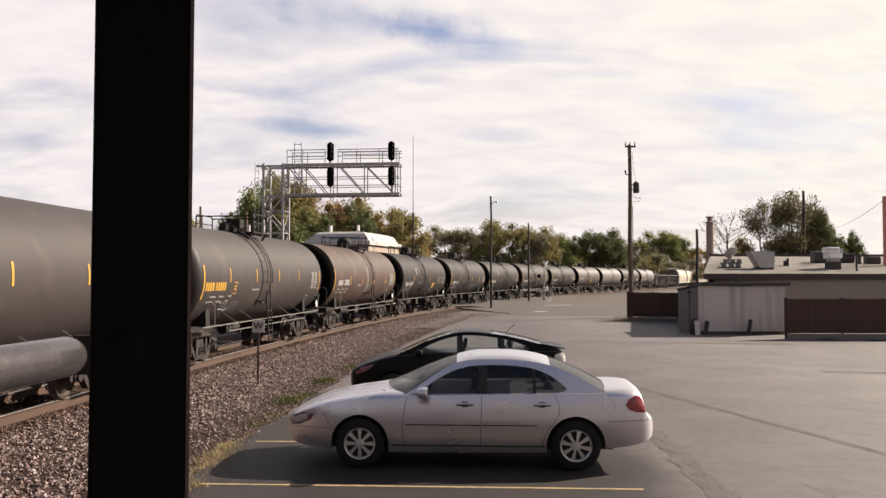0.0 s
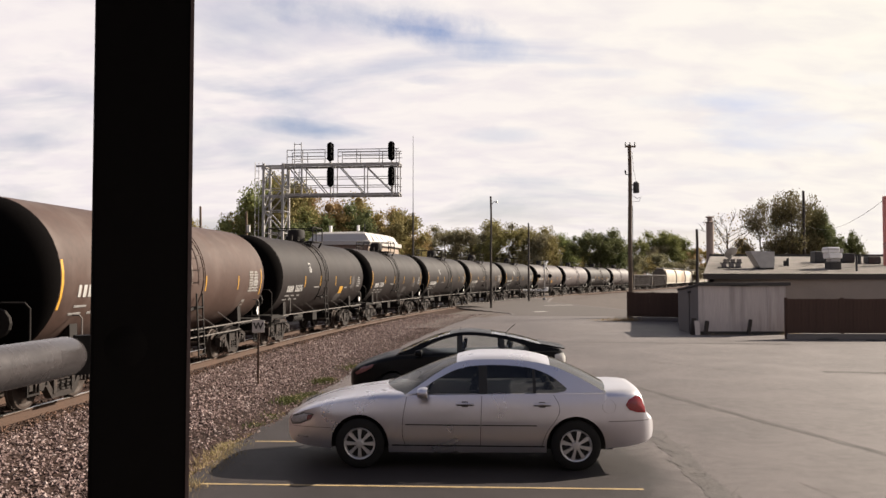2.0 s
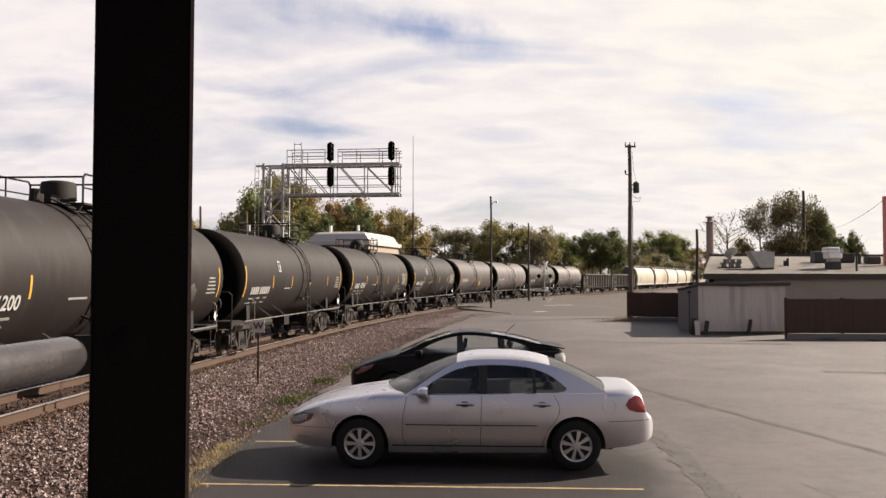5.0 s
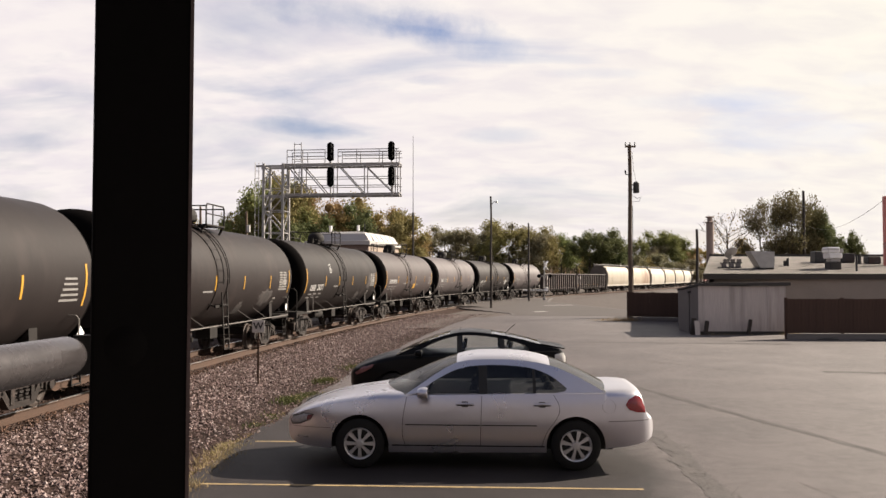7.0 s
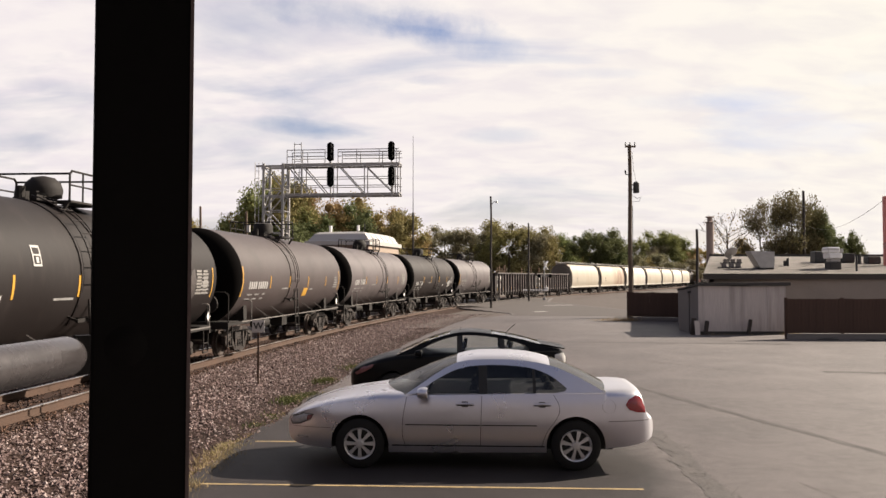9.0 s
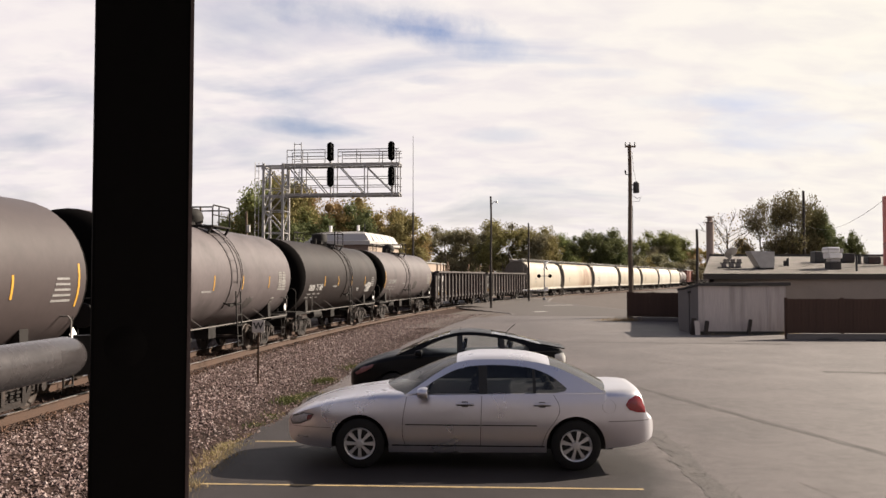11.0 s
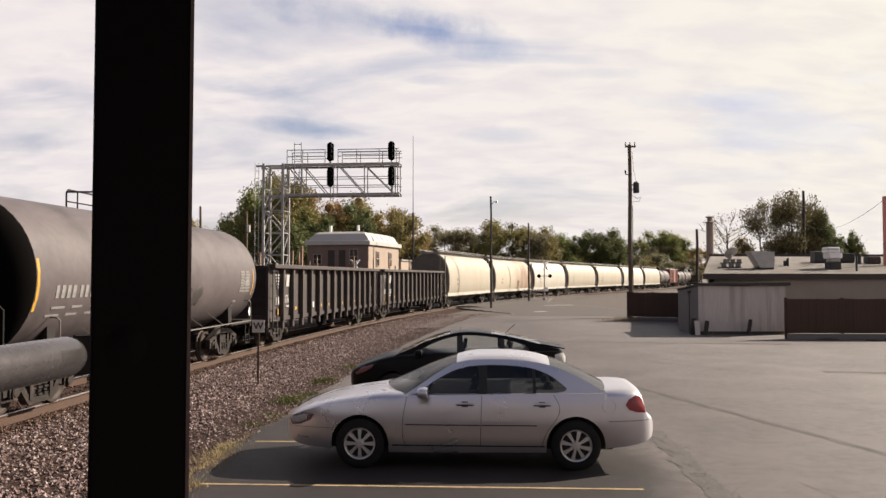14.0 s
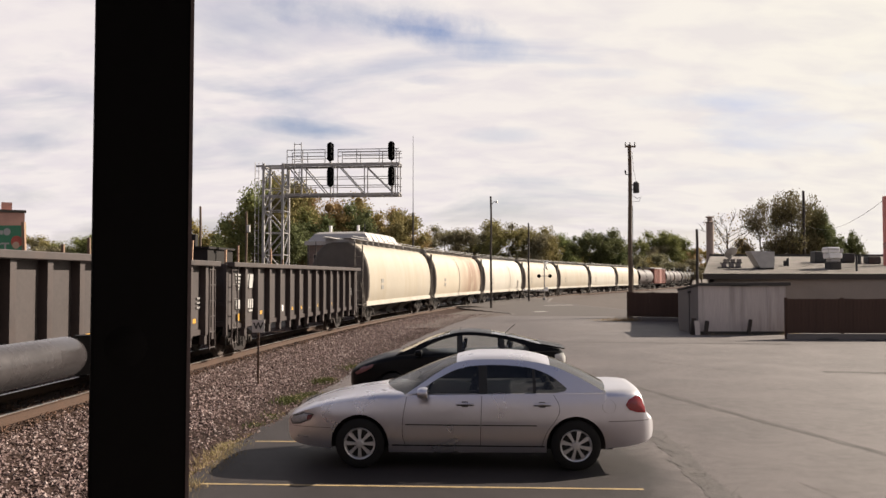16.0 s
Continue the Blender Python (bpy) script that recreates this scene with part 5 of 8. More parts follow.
def build_train():
    tanks = [("dark", "dark grey tank car with yellow reflectors", 1, ""), ("taupe", "taupe grey tank car with orange reflectors", 0, ""), ("taupe", "taupe tank car with yellow lettering bars", 3, ""),
             ("brown", "rusty brown tank car with pale stained band", 1, "23005"), ("black", "black tank car with railing and white number", 2, "26276"), ("dark", "sooty dark tank car with white number", 4, "71200"),
             ("black", "black tank car with white lettering bars", 6, ""), ("dark", "dark tank car with worn patches and white number", 3, "68548"), ("black", "black tank car with orange reflectors and white number", 3, "26271"),
             ("grey", "grey tank car with orange reflectors", 0, ""), ("pale", "pale grey tank car with white number", 5, "71187"), ("dark", "dark grey tank car with white number", 8, "71189"), ("pale", "light grey weathered tank car with ladder", 7, "")]
    ends = [-92.1, -77.7, -62.0, -47.3, -32.69, -18.16, -3.71, 10.7, 25.19, 39.88, 54.44, 68.92, 83.52]
    for i, ((c, lab, st, num), e) in enumerate(zip(tanks, ends)):
        TRAIN.append((tank_car(c, lab, st, number=num, late=i in (0, 3, 6, 10, 11)), e - 7.1, 4.9))
    TRAIN.append((gondola("dark brown ribbed gondola with pale stakes and white number", 1, "02376"), 92.25 + 0.75, 6.3))
    TRAIN.append((gondola("dark brown ribbed gondola with stakes and labels", 2), 110.1 + 0.85, 6.3))
    for i, c in enumerate(("cream", "rusty", "white", "cream", "cream", "white", "cream")):
        TRAIN.append((covered_hopper(c, {"cream": "cream covered hopper car with dark ends", "rusty": "cream covered hopper with rust stains", "white": "white covered hopper car"}[c], i), 129.4 + i * 17.6, 6.2))
    u = 120.6 + 7 * 17.6
    TRAIN.append((tank_car("pale", "pale grey tank car", 1), u + 7.2, 4.9))
    TRAIN.append((boxcar("faded red boxcar with ribbed sides"), u + 14.4 + 7.9, 5.4))
    for k, c in enumerate(("pale", "pale", "dark", "dark")):
        TRAIN.append((tank_car(c, "pale grey tank car near the rear" if c == "pale" else "dark grey tank car near the rear", k), u + 30.2 + 7.2 + 14.4 * k, 4.9))


build_train()
SPEED = 10.969


def motions():
    """The train rolls along the curve; every wheelset turns with it."""
    for car, u, half in TRAIN:
        rows = []
        for i in range(33):
            t = i * 0.5
            s = u - SPEED * (t - 8)
            ax, ay, _ = track(s - half)
            bx, by, _ = track(s + half)
            rows.append((t, pose((ax + bx) / 2, (ay + by) / 2, RAIL_TOP, 0, 0, math.degrees(math.atan2(by - ay, bx - ax)))))
        walk(car, rows)
    turn = -math.degrees(SPEED / 0.42)
    spins = [(i / 30, i / 30 * turn) for i in range(481)]
    for w, k in WHEELSETS:
        walk(w, [(t, pose(k, 0, 0.42, 0, a, 0)) for t, a in spins])


# ---- the porch from which the lot is seen ----
def build_porch():
    post = thing("porch_post", "black painted square steel porch post", "post")
    bm = B()
    box(bm, -0.0795, 0.0685, -0.05, 0.05, 0.0, 4.2)
    part("shaft", bevelled(bm, 0.006, 2), BLACK_STEEL, post)
    # thin lighter strip paints the sunlit edge of the post
    bm = B()
    box(bm, 0.0632, 0.0685, -0.0525, -0.0495, 0.0, 4.2)
    part("edge_strip", bm, surface("lit edge tone", (0.07225, 0.04696, 0.04913), 0.6, vary=0.3, scale=8), post, "dull reddish strip painted as the post's lit edge")
    bm = B()
    lathe(bm, [(-0.056, 0.002), (-0.0555, 0.012), (-0.0535, 0.022), (-0.0505, 0.03), (-0.0495, 0.034)], "y", 24, (-0.028, 0, 2.392))
    part("bolt_plate", bm, BLACK_STEEL, post, smooth=True)
    post.matrix_basis = pose(-0.4895, 1.375, 0, 0, 0.12, 21.5)
    rail = thing("handrail", "thick grey painted pipe handrail beside the post", "handrail")
    a, b = Vector((-0.8495, 1.956, 2.320)), Vector((-1.150, -1.90, 2.320))
    d = (b - a).normalized()
    bm = B()
    pts = [a + d * k for k in (0.0, 0.006, 0.018, 0.036)] + [a.lerp(b, k) for k in np.linspace(0.05, 1, 12)]
    tube(bm, pts, 0.0455, 28, [0.014, 0.031, 0.0415, 0.0455] + [0.0455] * 12)
    part("pipe", bm, PIPE_GREY, rail, smooth=True)
    part("stanchion", rod(B(), (-0.715, 2.06, -0.22), (-0.715, 2.06, 2.42), 0.028, 12), BLACK_STEEL, rail)
    part("bracket", bar(B(), (-0.852, 1.966, 2.320), (-0.715, 2.06, 2.320), 0.035, 0.09), BLACK_STEEL, rail)
    part("leg", rod(B(), (-1.06, -0.75, 1.2), (-1.06, -0.75, 2.30), 0.03, 12), BLACK_STEEL, rail)
    # plain unseen parts, added: roof shades the post, tall wall blocks and reflects light
    deck = surface("porch concrete", (0.1156, 0.1084, 0.1047), 0.9, vary=0.2, scale=1.5)
    tagged(part("porch_deck", box(B(), -2.1, 2.6, -2.0, 1.28, -0.22, 1.2), deck), "plain grey concrete porch deck", "deck", kind="structure")
    tagged(part("porch_roof", box(B(), -2.3, 1.2, -2.0, 1.5, 4.2, 4.35), deck), "added unseen roof that shades the porch post", "roof", kind="structure")
    tagged(part("wall_south", box(B(), -5.2, 34.0, -2.4, -2.02, -0.22, 10.0), surface("reflecting wall tone", (0.165, 0.152, 0.158), 0.9, vary=0.2, scale=0.8)), "added unseen wall that blocks and reflects light", "wall", kind="structure")
    tagged(part("wall_porch_side", box(B(), -2.3, -2.12, -2.0, -0.6, -0.22, 4.2), deck), "plain side wall of the porch", "wall", kind="structure")


build_porch()

# ---- cars ----
SILVER = surface("silver car paint", (0.615, 0.60, 0.645), 0.30, 0.85, vary=0.02, scale=2, fine=12, bump=0.0)
CAR_BLACK = surface("black car paint", (0.0045, 0.0043, 0.0048), 0.34, vary=0.05, bump=0.0, coat=0.06, spec=0.1)
TYRE = surface("tyre rubber", (0.0048, 0.0042, 0.0042), 0.85, vary=0.2, scale=8)
RIM = surface("alloy rim", (0.62, 0.61, 0.62), 0.38, 0.7, vary=0.05, bump=0)
BLACK_TRIM = surface("black plastic trim", (0.007947, 0.007586, 0.007586), 0.6, vary=0.1)
CHROME = surface("chrome", (0.75, 0.74, 0.73), 0.15, 1.0, vary=0.03, bump=0)
TAIL_RED = surface("red tail light lens", (0.27, 0.006, 0.012), 0.12, vary=0.35, coat=0.8, bump=0)
LAMP_LENS = surface("clear lamp lens", (0.36, 0.35, 0.355), 0.15, 0.0, vary=0.25, scale=14, coat=1.0, bump=0)
PALE_LENS = surface("pale lamp lens", (0.448, 0.4335, 0.419), 0.15, vary=0.1, scale=12, coat=1.0, bump=0)
SEAT = surface("grey seat cloth", (0.03613, 0.03324, 0.03107), 0.9, vary=0.15)
AUTO_GLASS = pane_glass("tinted window glass", (0.15, 0.16, 0.155), 0.75)
DUSTY_GLASS = pane_glass("dusty screen glass", (0.22, 0.235, 0.23), 0.5, 0.04)
CLEAR_GLASS = pane_glass("car window glass", (0.90, 0.93, 0.92))
ROSE_LENS = surface("rose tinted lamp lens", (0.16, 0.055, 0.06), 0.15, vary=0.25, scale=14, coat=1.0, bump=0)
SEAM = surface("panel gap", (0.02167, 0.02167, 0.02167), 0.9, vary=0.1)


def curve_at(points, x):
    """Smooth value through (x, value) pairs."""
    xs = [p[0] for p in points]
    ys = [p[1] for p in points]
    if x <= xs[0]:
        return ys[0]
    if x >= xs[-1]:
        return ys[-1]
    i = max(k for k in range(len(xs)) if xs[k] <= x)
    i = min(i, len(xs) - 2)
    m = []
    for k in (i, i + 1):
        a, b = max(0, k - 1), min(len(xs) - 1, k + 1)
        m.append((ys[b] - ys[a]) / (xs[b] - xs[a]))
    h = xs[i + 1] - xs[i]
    t = (x - xs[i]) / h
    return (2 * t ** 3 - 3 * t * t + 1) * ys[i] + (t ** 3 - 2 * t * t + t) * h * m[0] + (3 * t * t - 2 * t ** 3) * ys[i + 1] + (t ** 3 - t * t) * h * m[1]


def car_width(c, x, z):
    w = curve_at(c["plan"], x)
    return w * curve_at(c["section"], z)


def car_bottom(c, x):
    z = curve_at(c["sill"], x)
    for h in c["hubs"]:
        d = abs(x - h)
        if d < c["arch"]:
            z = max(z, c["hub_z"] + math.sqrt(c["arch"] ** 2 - d * d))
    return z


def car_body_bm(c):
    bm = B()
    xs = list(np.linspace(c["front"], c["rear"], 49)) + [c["front"] + k for k in (0.03, 0.07)] + [c["rear"] - k for k in (0.015, 0.03, 0.05, 0.07, 0.09, 0.11, 0.13, 0.15, 0.18)]
    for h in c["hubs"]:
        xs = [x for x in xs if abs(x - h) > c["arch"] + 0.02]
        xs += [h + c["arch"] * k for k in (-1.0001, -0.9999, -0.985, -0.94, -0.86, -0.74, -0.58, -0.4, -0.2, 0, 0.2, 0.4, 0.58, 0.74, 0.86, 0.94, 0.985, 0.9999, 1.0001)]
    rings = []
    for x in sorted(xs):
        zb, zs, zt = car_bottom(c, x), curve_at(c["shoulder"], x), curve_at(c["top"], x)
        zs = min(zs, zt - 0.01)
        side = []
        for f in (0, 0.12, 0.25, 0.4, 0.55, 0.7, 0.83, 0.93, 1.0):
            z = zb + (zs - zb) * f
            side.append((car_width(c, x, z), z))
        ws = side[-1][0]
        top = [(ws * 0.95, zs + (zt - zs) * 0.42), (ws * 0.85, zs + (zt - zs) * 0.68), (ws * 0.6, zs + (zt - zs) * 0.9), (ws * 0.3, zs + (zt - zs) * 0.98)]
        half = side + top
        rings.append([Vector((x, -y, z)) for y, z in half] + [Vector((x, 0, zt))] + [Vector((x, y, z)) for y, z in half[::-1]])
    vs = loft(bm, rings, False)
    bm.faces.new(vs[0][::-1]), bm.faces.new(vs[-1])
    bmesh.ops.remove_doubles(bm, verts=bm.verts[:], dist=0.0002)
    return bm


def cabin_y(c, z):
    return c["belt_w"] - c["tumble"] * (z - c["belt_z"]) - 0.10 * max(0, z - c["belt_z"] - 0.3)


def cabin_parts(c, car, paint, glass):
    """Roof, window frames, panes: the side outline is shared by both flanks."""
    out, win = c["cabin"], c["window"]

    def fine(pts, n):
        seg = [0]
        for p, q in zip(pts, pts[1:]):
            seg.append(seg[-1] + math.hypot(q[0] - p[0], q[1] - p[1]))
        xs, zs = [(s, p[0]) for s, p in zip(seg, pts)], [(s, p[1]) for s, p in zip(seg, pts)]
        return [(curve_at(xs, t), curve_at(zs, t)) for t in np.linspace(0, seg[-1], n)]
    n = 33
    o, w = fine(out, n), fine(win, n)
    belt = [(w[0][0] + (w[-1][0] - w[0][0]) * k / 10, w[0][1] + (w[-1][1] - w[0][1]) * k / 10) for k in range(1, 10)]
    for s in (-1, 1):
        bm = B()
        r1 = [Vector((x, s * cabin_y(c, z), z)) for x, z in o]
        r2 = [Vector((x, s * (cabin_y(c, z) + 0.004), z)) for x, z in w]
        r3 = [p - Vector((0, s * 0.02, 0)) for p in r2]
        loft(bm, [r1, r2, r3], False)
        part("window_frame", bm, paint, car, smooth=True)
        bm = B()
        g = [p - Vector((0, s * 0.014, 0)) for p in r2] + [Vector((x, s * (cabin_y(c, z) - 0.01), z)) for x, z in belt[::-1]]
        bm.faces.new([bm.verts.new(p) for p in g])
        part("side_window", bm, glass, car).visible_shadow = False
        for x0, x1 in c["pillars"]:
            bm = B()
            zt0 = curve_at([(p[0], p[1]) for p in w[2:-2]], x0) - 0.004
            zt1 = curve_at([(p[0], p[1]) for p in w[2:-2]], x1) - 0.004
            zb0 = w[0][1]
            q = [(x0, zb0), (x1, zb0), (x1 - 0.01, zt1), (x0 - 0.01, zt0)]
            loft(bm, [[Vector((x, s * (cabin_y(c, z) + 0.002 - k), z)) for x, z in q] for k in (0, 0.03)], True, True)
            part("pillar", bm, BLACK_TRIM, car)
    # across the car: windscreen, roof, rear window
    screen = DUSTY_GLASS if paint is SILVER else glass
    spans = [("windscreen", 0, c["cuts"][0], screen), ("roof", c["cuts"][0], c["cuts"][1], paint), ("rear_window", c["cuts"][1], n - 1, screen)]
    for name, i0, i1, mat in spans:
        bm = B()
        rows = []
        for i in range(i0, i1 + 1):
            x, z = o[i]
            row = []
            for k in np.sin(np.linspace(-math.pi / 2, math.pi / 2, 17)):
                bulge = 1 - k * k
                if name == "roof":
                    bulge += (k * k - k ** 6) * min(1, (i - i0) / 3, (i1 - i) / 3)
                # screens bow out more towards their foot
                if name == "windscreen":
                    bulge *= 1 + c["bow"] * (i1 - i) / (i1 - i0)
                elif name == "rear_window":
                    bulge *= 1 + c["bow"] * 0.55 * (i - i0) / (i1 - i0)
                y = k * cabin_y(c, z)
                fore = c["sweep"] * (1 - k * k) * (i1 - i) / (i1 - i0) if name == "windscreen" else 0.0
                nx = (o[min(i + 1, n - 1)][1] - o[max(i - 1, 0)][1])
                nz = (o[min(i + 1, n - 1)][0] - o[max(i - 1, 0)][0])
                l = math.hypot(nx, nz)
                row.append(Vector((x - fore - nx / l * bulge * c["crown"], y, z + nz / l * bulge * c["crown"] * (1.0 if name == "roof" else 0.9))))
            rows.append(row)
        loft(bm, rows, False)
        ob = part(name, bm, mat, car, smooth=True)
        if mat is screen:
            ob.visible_shadow = False


def wheel_parts(c, car, h, s, spokes):
    hub = cached(("tyre", c["key"]), "wheel", lambda: lathe(B(), [(-0.10, c["rim"]), (-0.105, c["rim"] + 0.03), (-0.095, c["tyre"] - 0.035), (-0.07, c["tyre"] - 0.006), (0.07, c["tyre"] - 0.006), (0.095, c["tyre"] - 0.035), (0.105, c["rim"] + 0.03), (0.10, c["rim"]), (-0.10, c["rim"])], "y", 40, (0, 0, 0), False), TYRE, car, pose(h, s * (c["wheel_y"]), c["hub_z"], 0, 13 if h > 0 else 0, 0), "black rubber tyre with alloy rim", True)

    def rim_bm():
        bm = B()
        f = -0.09
        lathe(bm, [(f + 0.05, c["rim"] * 0.86), (f, c["rim"] * 0.9), (f - 0.01, c["rim"] * 0.97), (f, c["rim"] + 0.004), (f + 0.06, c["rim"] + 0.002)], "y", 40, (0, 0, 0), False)
        for i in range(spokes):
            a = 2 * math.pi * i / spokes
            m = Matrix.Rotation(a, 4, "Y")
            p = [(-0.014, 0.05), (0.014, 0.05), (0.027, c["rim"] * 0.9), (-0.027, c["rim"] * 0.9)]
            loft(bm, [[m @ Vector((x, y - 0.012 * (1 - z / c["rim"]), z)) for x, z in p] for y in (f + 0.03, f - 0.004)], True, True)
        lathe(bm, [(f - 0.022, 0.012), (f - 0.02, 0.045), (f, 0.06), (f + 0.04, 0.06)], "y", 20)
        return bm
    cached(("rim", c["key"]), "rim", rim_bm, RIM, hub, pose(0, 0, 0) if s < 0 else pose(0, 0, 0, 0, 0, 180), smooth=True)
    cached(("brake", c["key"]), "brake_disc", lambda: lathe(B(), [(-0.045, 0.02), (-0.05, c["rim"] * 0.95), (0.04, c["rim"] * 0.95), (0.045, 0.02)], "y", 24), BLACK_TRIM, hub, pose(0, 0, 0) if s < 0 else pose(0, 0, 0, 0, 0, 180))


def on_flank(c, pts, s=-1, out=0.004):
    return [Vector((x, s * (car_width(c, x, z) + out), z)) for x, z in pts]


def flank_strip(c, pts, w, out, along="z"):
    """A thin strip that follows the body side through (x, z) points."""
    bm = B()
    rows = []
    for x, z in pts:
        d = (w / 2, 0) if along == "z" else (0, w / 2)
        rows.append(on_flank(c, [(x - d[0], z - d[1]), (x + d[0], z + d[1])], -1, out))
    loft(bm, rows, False)
    return bm


def flank_patch(c, pts, s, out, bulge=0.0, n=6):
    """A panel on the body side bounded by (x, z) outline, pushed out a little."""
    bm = B()
    cx, cz = sum(p[0] for p in pts) / len(pts), sum(p[1] for p in pts) / len(pts)
    rings = []
    for k in range(n):
        f = 1 - k / n
        q = [(cx + (x - cx) * f, cz + (z - cz) * f) for x, z in pts]
        rings.append(on_flank(c, q, s, out + bulge * (1 - f * f)))
    vs = loft(bm, rings, True)
    bm.faces.new(vs[-1])
    return bm


def build_sedan():
    c = dict(key="sedan", front=-2.428, rear=2.435, hubs=(-1.4035, 1.4035), hub_z=0.327, arch=0.378, rim=0.207, tyre=0.327, wheel_y=0.80,
             plan=[(-2.428, 0.52), (-2.375, 0.66), (-2.252, 0.77), (-1.988, 0.865), (-1.4, 0.915), (-0.5, 0.928), (0.8, 0.928), (1.5, 0.918), (2.030, 0.885), (2.253, 0.83), (2.36, 0.755), (2.41, 0.68), (2.435, 0.60)],
             section=[(0.15, 0.91), (0.3, 0.955), (0.45, 0.985), (0.6, 1.0), (0.7, 0.993), (0.8, 0.97), (0.9, 0.932), (0.97, 0.90), (1.1, 0.85)],
             sill=[(-2.428, 0.42), (-2.358, 0.34), (-2.164, 0.285), (-1.8, 0.25), (-1.5, 0.22), (0, 0.225), (1.5, 0.245), (1.8, 0.29), (2.086, 0.32), (2.319, 0.375), (2.40, 0.42), (2.435, 0.48)],
             shoulder=[(-2.428, 0.58), (-2.340, 0.655), (-2.164, 0.735), (-1.8, 0.83), (-1.2, 0.915), (-0.8, 0.945), (0.0, 0.965), (1.2, 0.985), (1.8, 0.985), (2.15, 0.965), (2.255, 0.925), (2.30, 0.82), (2.335, 0.70), (2.40, 0.655), (2.435, 0.60)],
             top=[(-2.428, 0.60), (-2.375, 0.68), (-2.252, 0.745), (-1.9, 0.865), (-1.4, 0.955), (-1.05, 1.0), (0, 1.0), (1.4, 1.02), (1.9, 1.055), (2.15, 1.055), (2.245, 1.035), (2.285, 0.96), (2.315, 0.80), (2.345, 0.725), (2.40, 0.69), (2.435, 0.63)],
             belt_z=0.965, belt_w=0.83, tumble=0.44, crown=0.055,
             cabin=[(-0.82, 0.955), (-0.62, 1.085), (-0.34, 1.268), (-0.10, 1.375), (0.3, 1.405), (0.75, 1.39), (1.12, 1.325), (1.48, 1.175), (1.80, 1.0)],
             window=[(-0.66, 0.975), (-0.42, 1.14), (-0.16, 1.27), (0.1, 1.325), (0.4, 1.335), (0.8, 1.305), (1.05, 1.225), (1.22, 1.115), (1.30, 1.03), (1.12, 0.985)],
             pillars=[(0.155, 0.265), (0.86, 0.90)], cuts=(9, 23), bow=0.9, sweep=0.25)
    car = thing("silver_sedan", "silver four door sedan parked on the asphalt", "car")
    part("body", car_body_bm(c), SILVER, car, smooth=True)
    cabin_parts(c, car, SILVER, AUTO_GLASS)
    part("underbody", box(B(), -1.95, 1.9, -0.66, 0.66, 0.24, 0.55), BLACK_TRIM, car)
    for h in c["hubs"]:
        for s in (-1, 1):
            wheel_parts(c, car, h, s, 8)
    # door gaps, mouldings, handles
    for pts in ([(-0.79, 0.93), (-0.83, 0.7), (-0.84, 0.45), (-0.79, 0.27)], [(0.19, 0.95), (0.18, 0.6), (0.17, 0.26)], [(1.12, 0.965), (1.19, 0.84), (1.17, 0.70), (1.03, 0.5), (0.96, 0.30)]):
        xs, zs = [p[0] for p in pts], [p[1] for p in pts]
        fine = [(curve_at([(i, v) for i, v in enumerate(xs)], t), curve_at([(i, v) for i, v in enumerate(zs)], t)) for t in np.linspace(0, len(pts) - 1, 14)]
        part("door_gap", flank_strip(c, fine, 0.0065, 0.003), SEAM, car)
    for x0, x1 in ((-0.80, 0.165), (0.195, 0.90)):
        part("side_moulding", flank_strip(c, [(x, 0.61) for x in np.linspace(x0, x1, 12)], 0.032, 0.02, "x"), SILVER, car)
        # dark strip paints the shadow line under the moulding
        part("moulding_shadow_gap", flank_strip(c, [(x, 0.589) for x in np.linspace(x0, x1, 12)], 0.018, 0.017, "x"), SEAM, car)
    part("rocker_ledge", flank_strip(c, [(x, 0.275) for x in np.linspace(-0.98, 1.0, 14)], 0.045, 0.035, "x"), SILVER, car)
    part("rocker_groove", flank_strip(c, [(x, 0.312) for x in np.linspace(-0.98, 1.0, 14)], 0.016, 0.004, "x"), SEAM, car)
    for x in (-0.03, 0.97):
        # flat dull patch stands for the recess, dark strip for the handle's shadow
        part("handle_recess", flank_patch(c, [(x - 0.06, 0.845), (x - 0.035, 0.882), (x + 0.035, 0.882), (x + 0.06, 0.845), (x + 0.035, 0.812), (x - 0.035, 0.812)], -1, 0.002), DULL_STEEL, car)
        part("handle_shadow_gap", flank_strip(c, [(u, 0.832) for u in np.linspace(x - 0.10, x + 0.10, 6)], 0.007, 0.006, "x"), SEAM, car)
        bm = B()
        p = on_flank(c, [(x - 0.115, 0.848), (x - 0.09, 0.853), (x, 0.856), (x + 0.09, 0.853), (x + 0.115, 0.848)], -1, 0.024)
        tube(bm, p, 0.016, 8)
        part("door_handle", bm, SILVER, car, smooth=True)
    for s in (-1, 1):
        # mirror: housing, stalk and glass
        m = B()
        lathe(m, [(-0.09, 0.02), (-0.085, 0.06), (-0.04, 0.085), (0.04, 0.09), (0.06, 0.082)], "x", 16)
        for v in m.verts:
            v.co = Vector((v.co.x * 0.9, v.co.y * 1.35, v.co.z * 0.85))
        mi = part("mirror", m, SILVER, car, smooth=True)
        mi.matrix_basis = pose(-0.56, s * 0.99, 1.0)
        part("mirror_glass", box(B(), 0.054, 0.058, -0.10, 0.10, -0.06, 0.06), CHROME, mi)
        b2 = B()
        bar(b2, (-0.56, s * 0.80, 0.97), (-0.55, s * 0.93, 0.98), 0.07, 0.035)
        part("mirror_arm", b2, BLACK_TRIM, car)
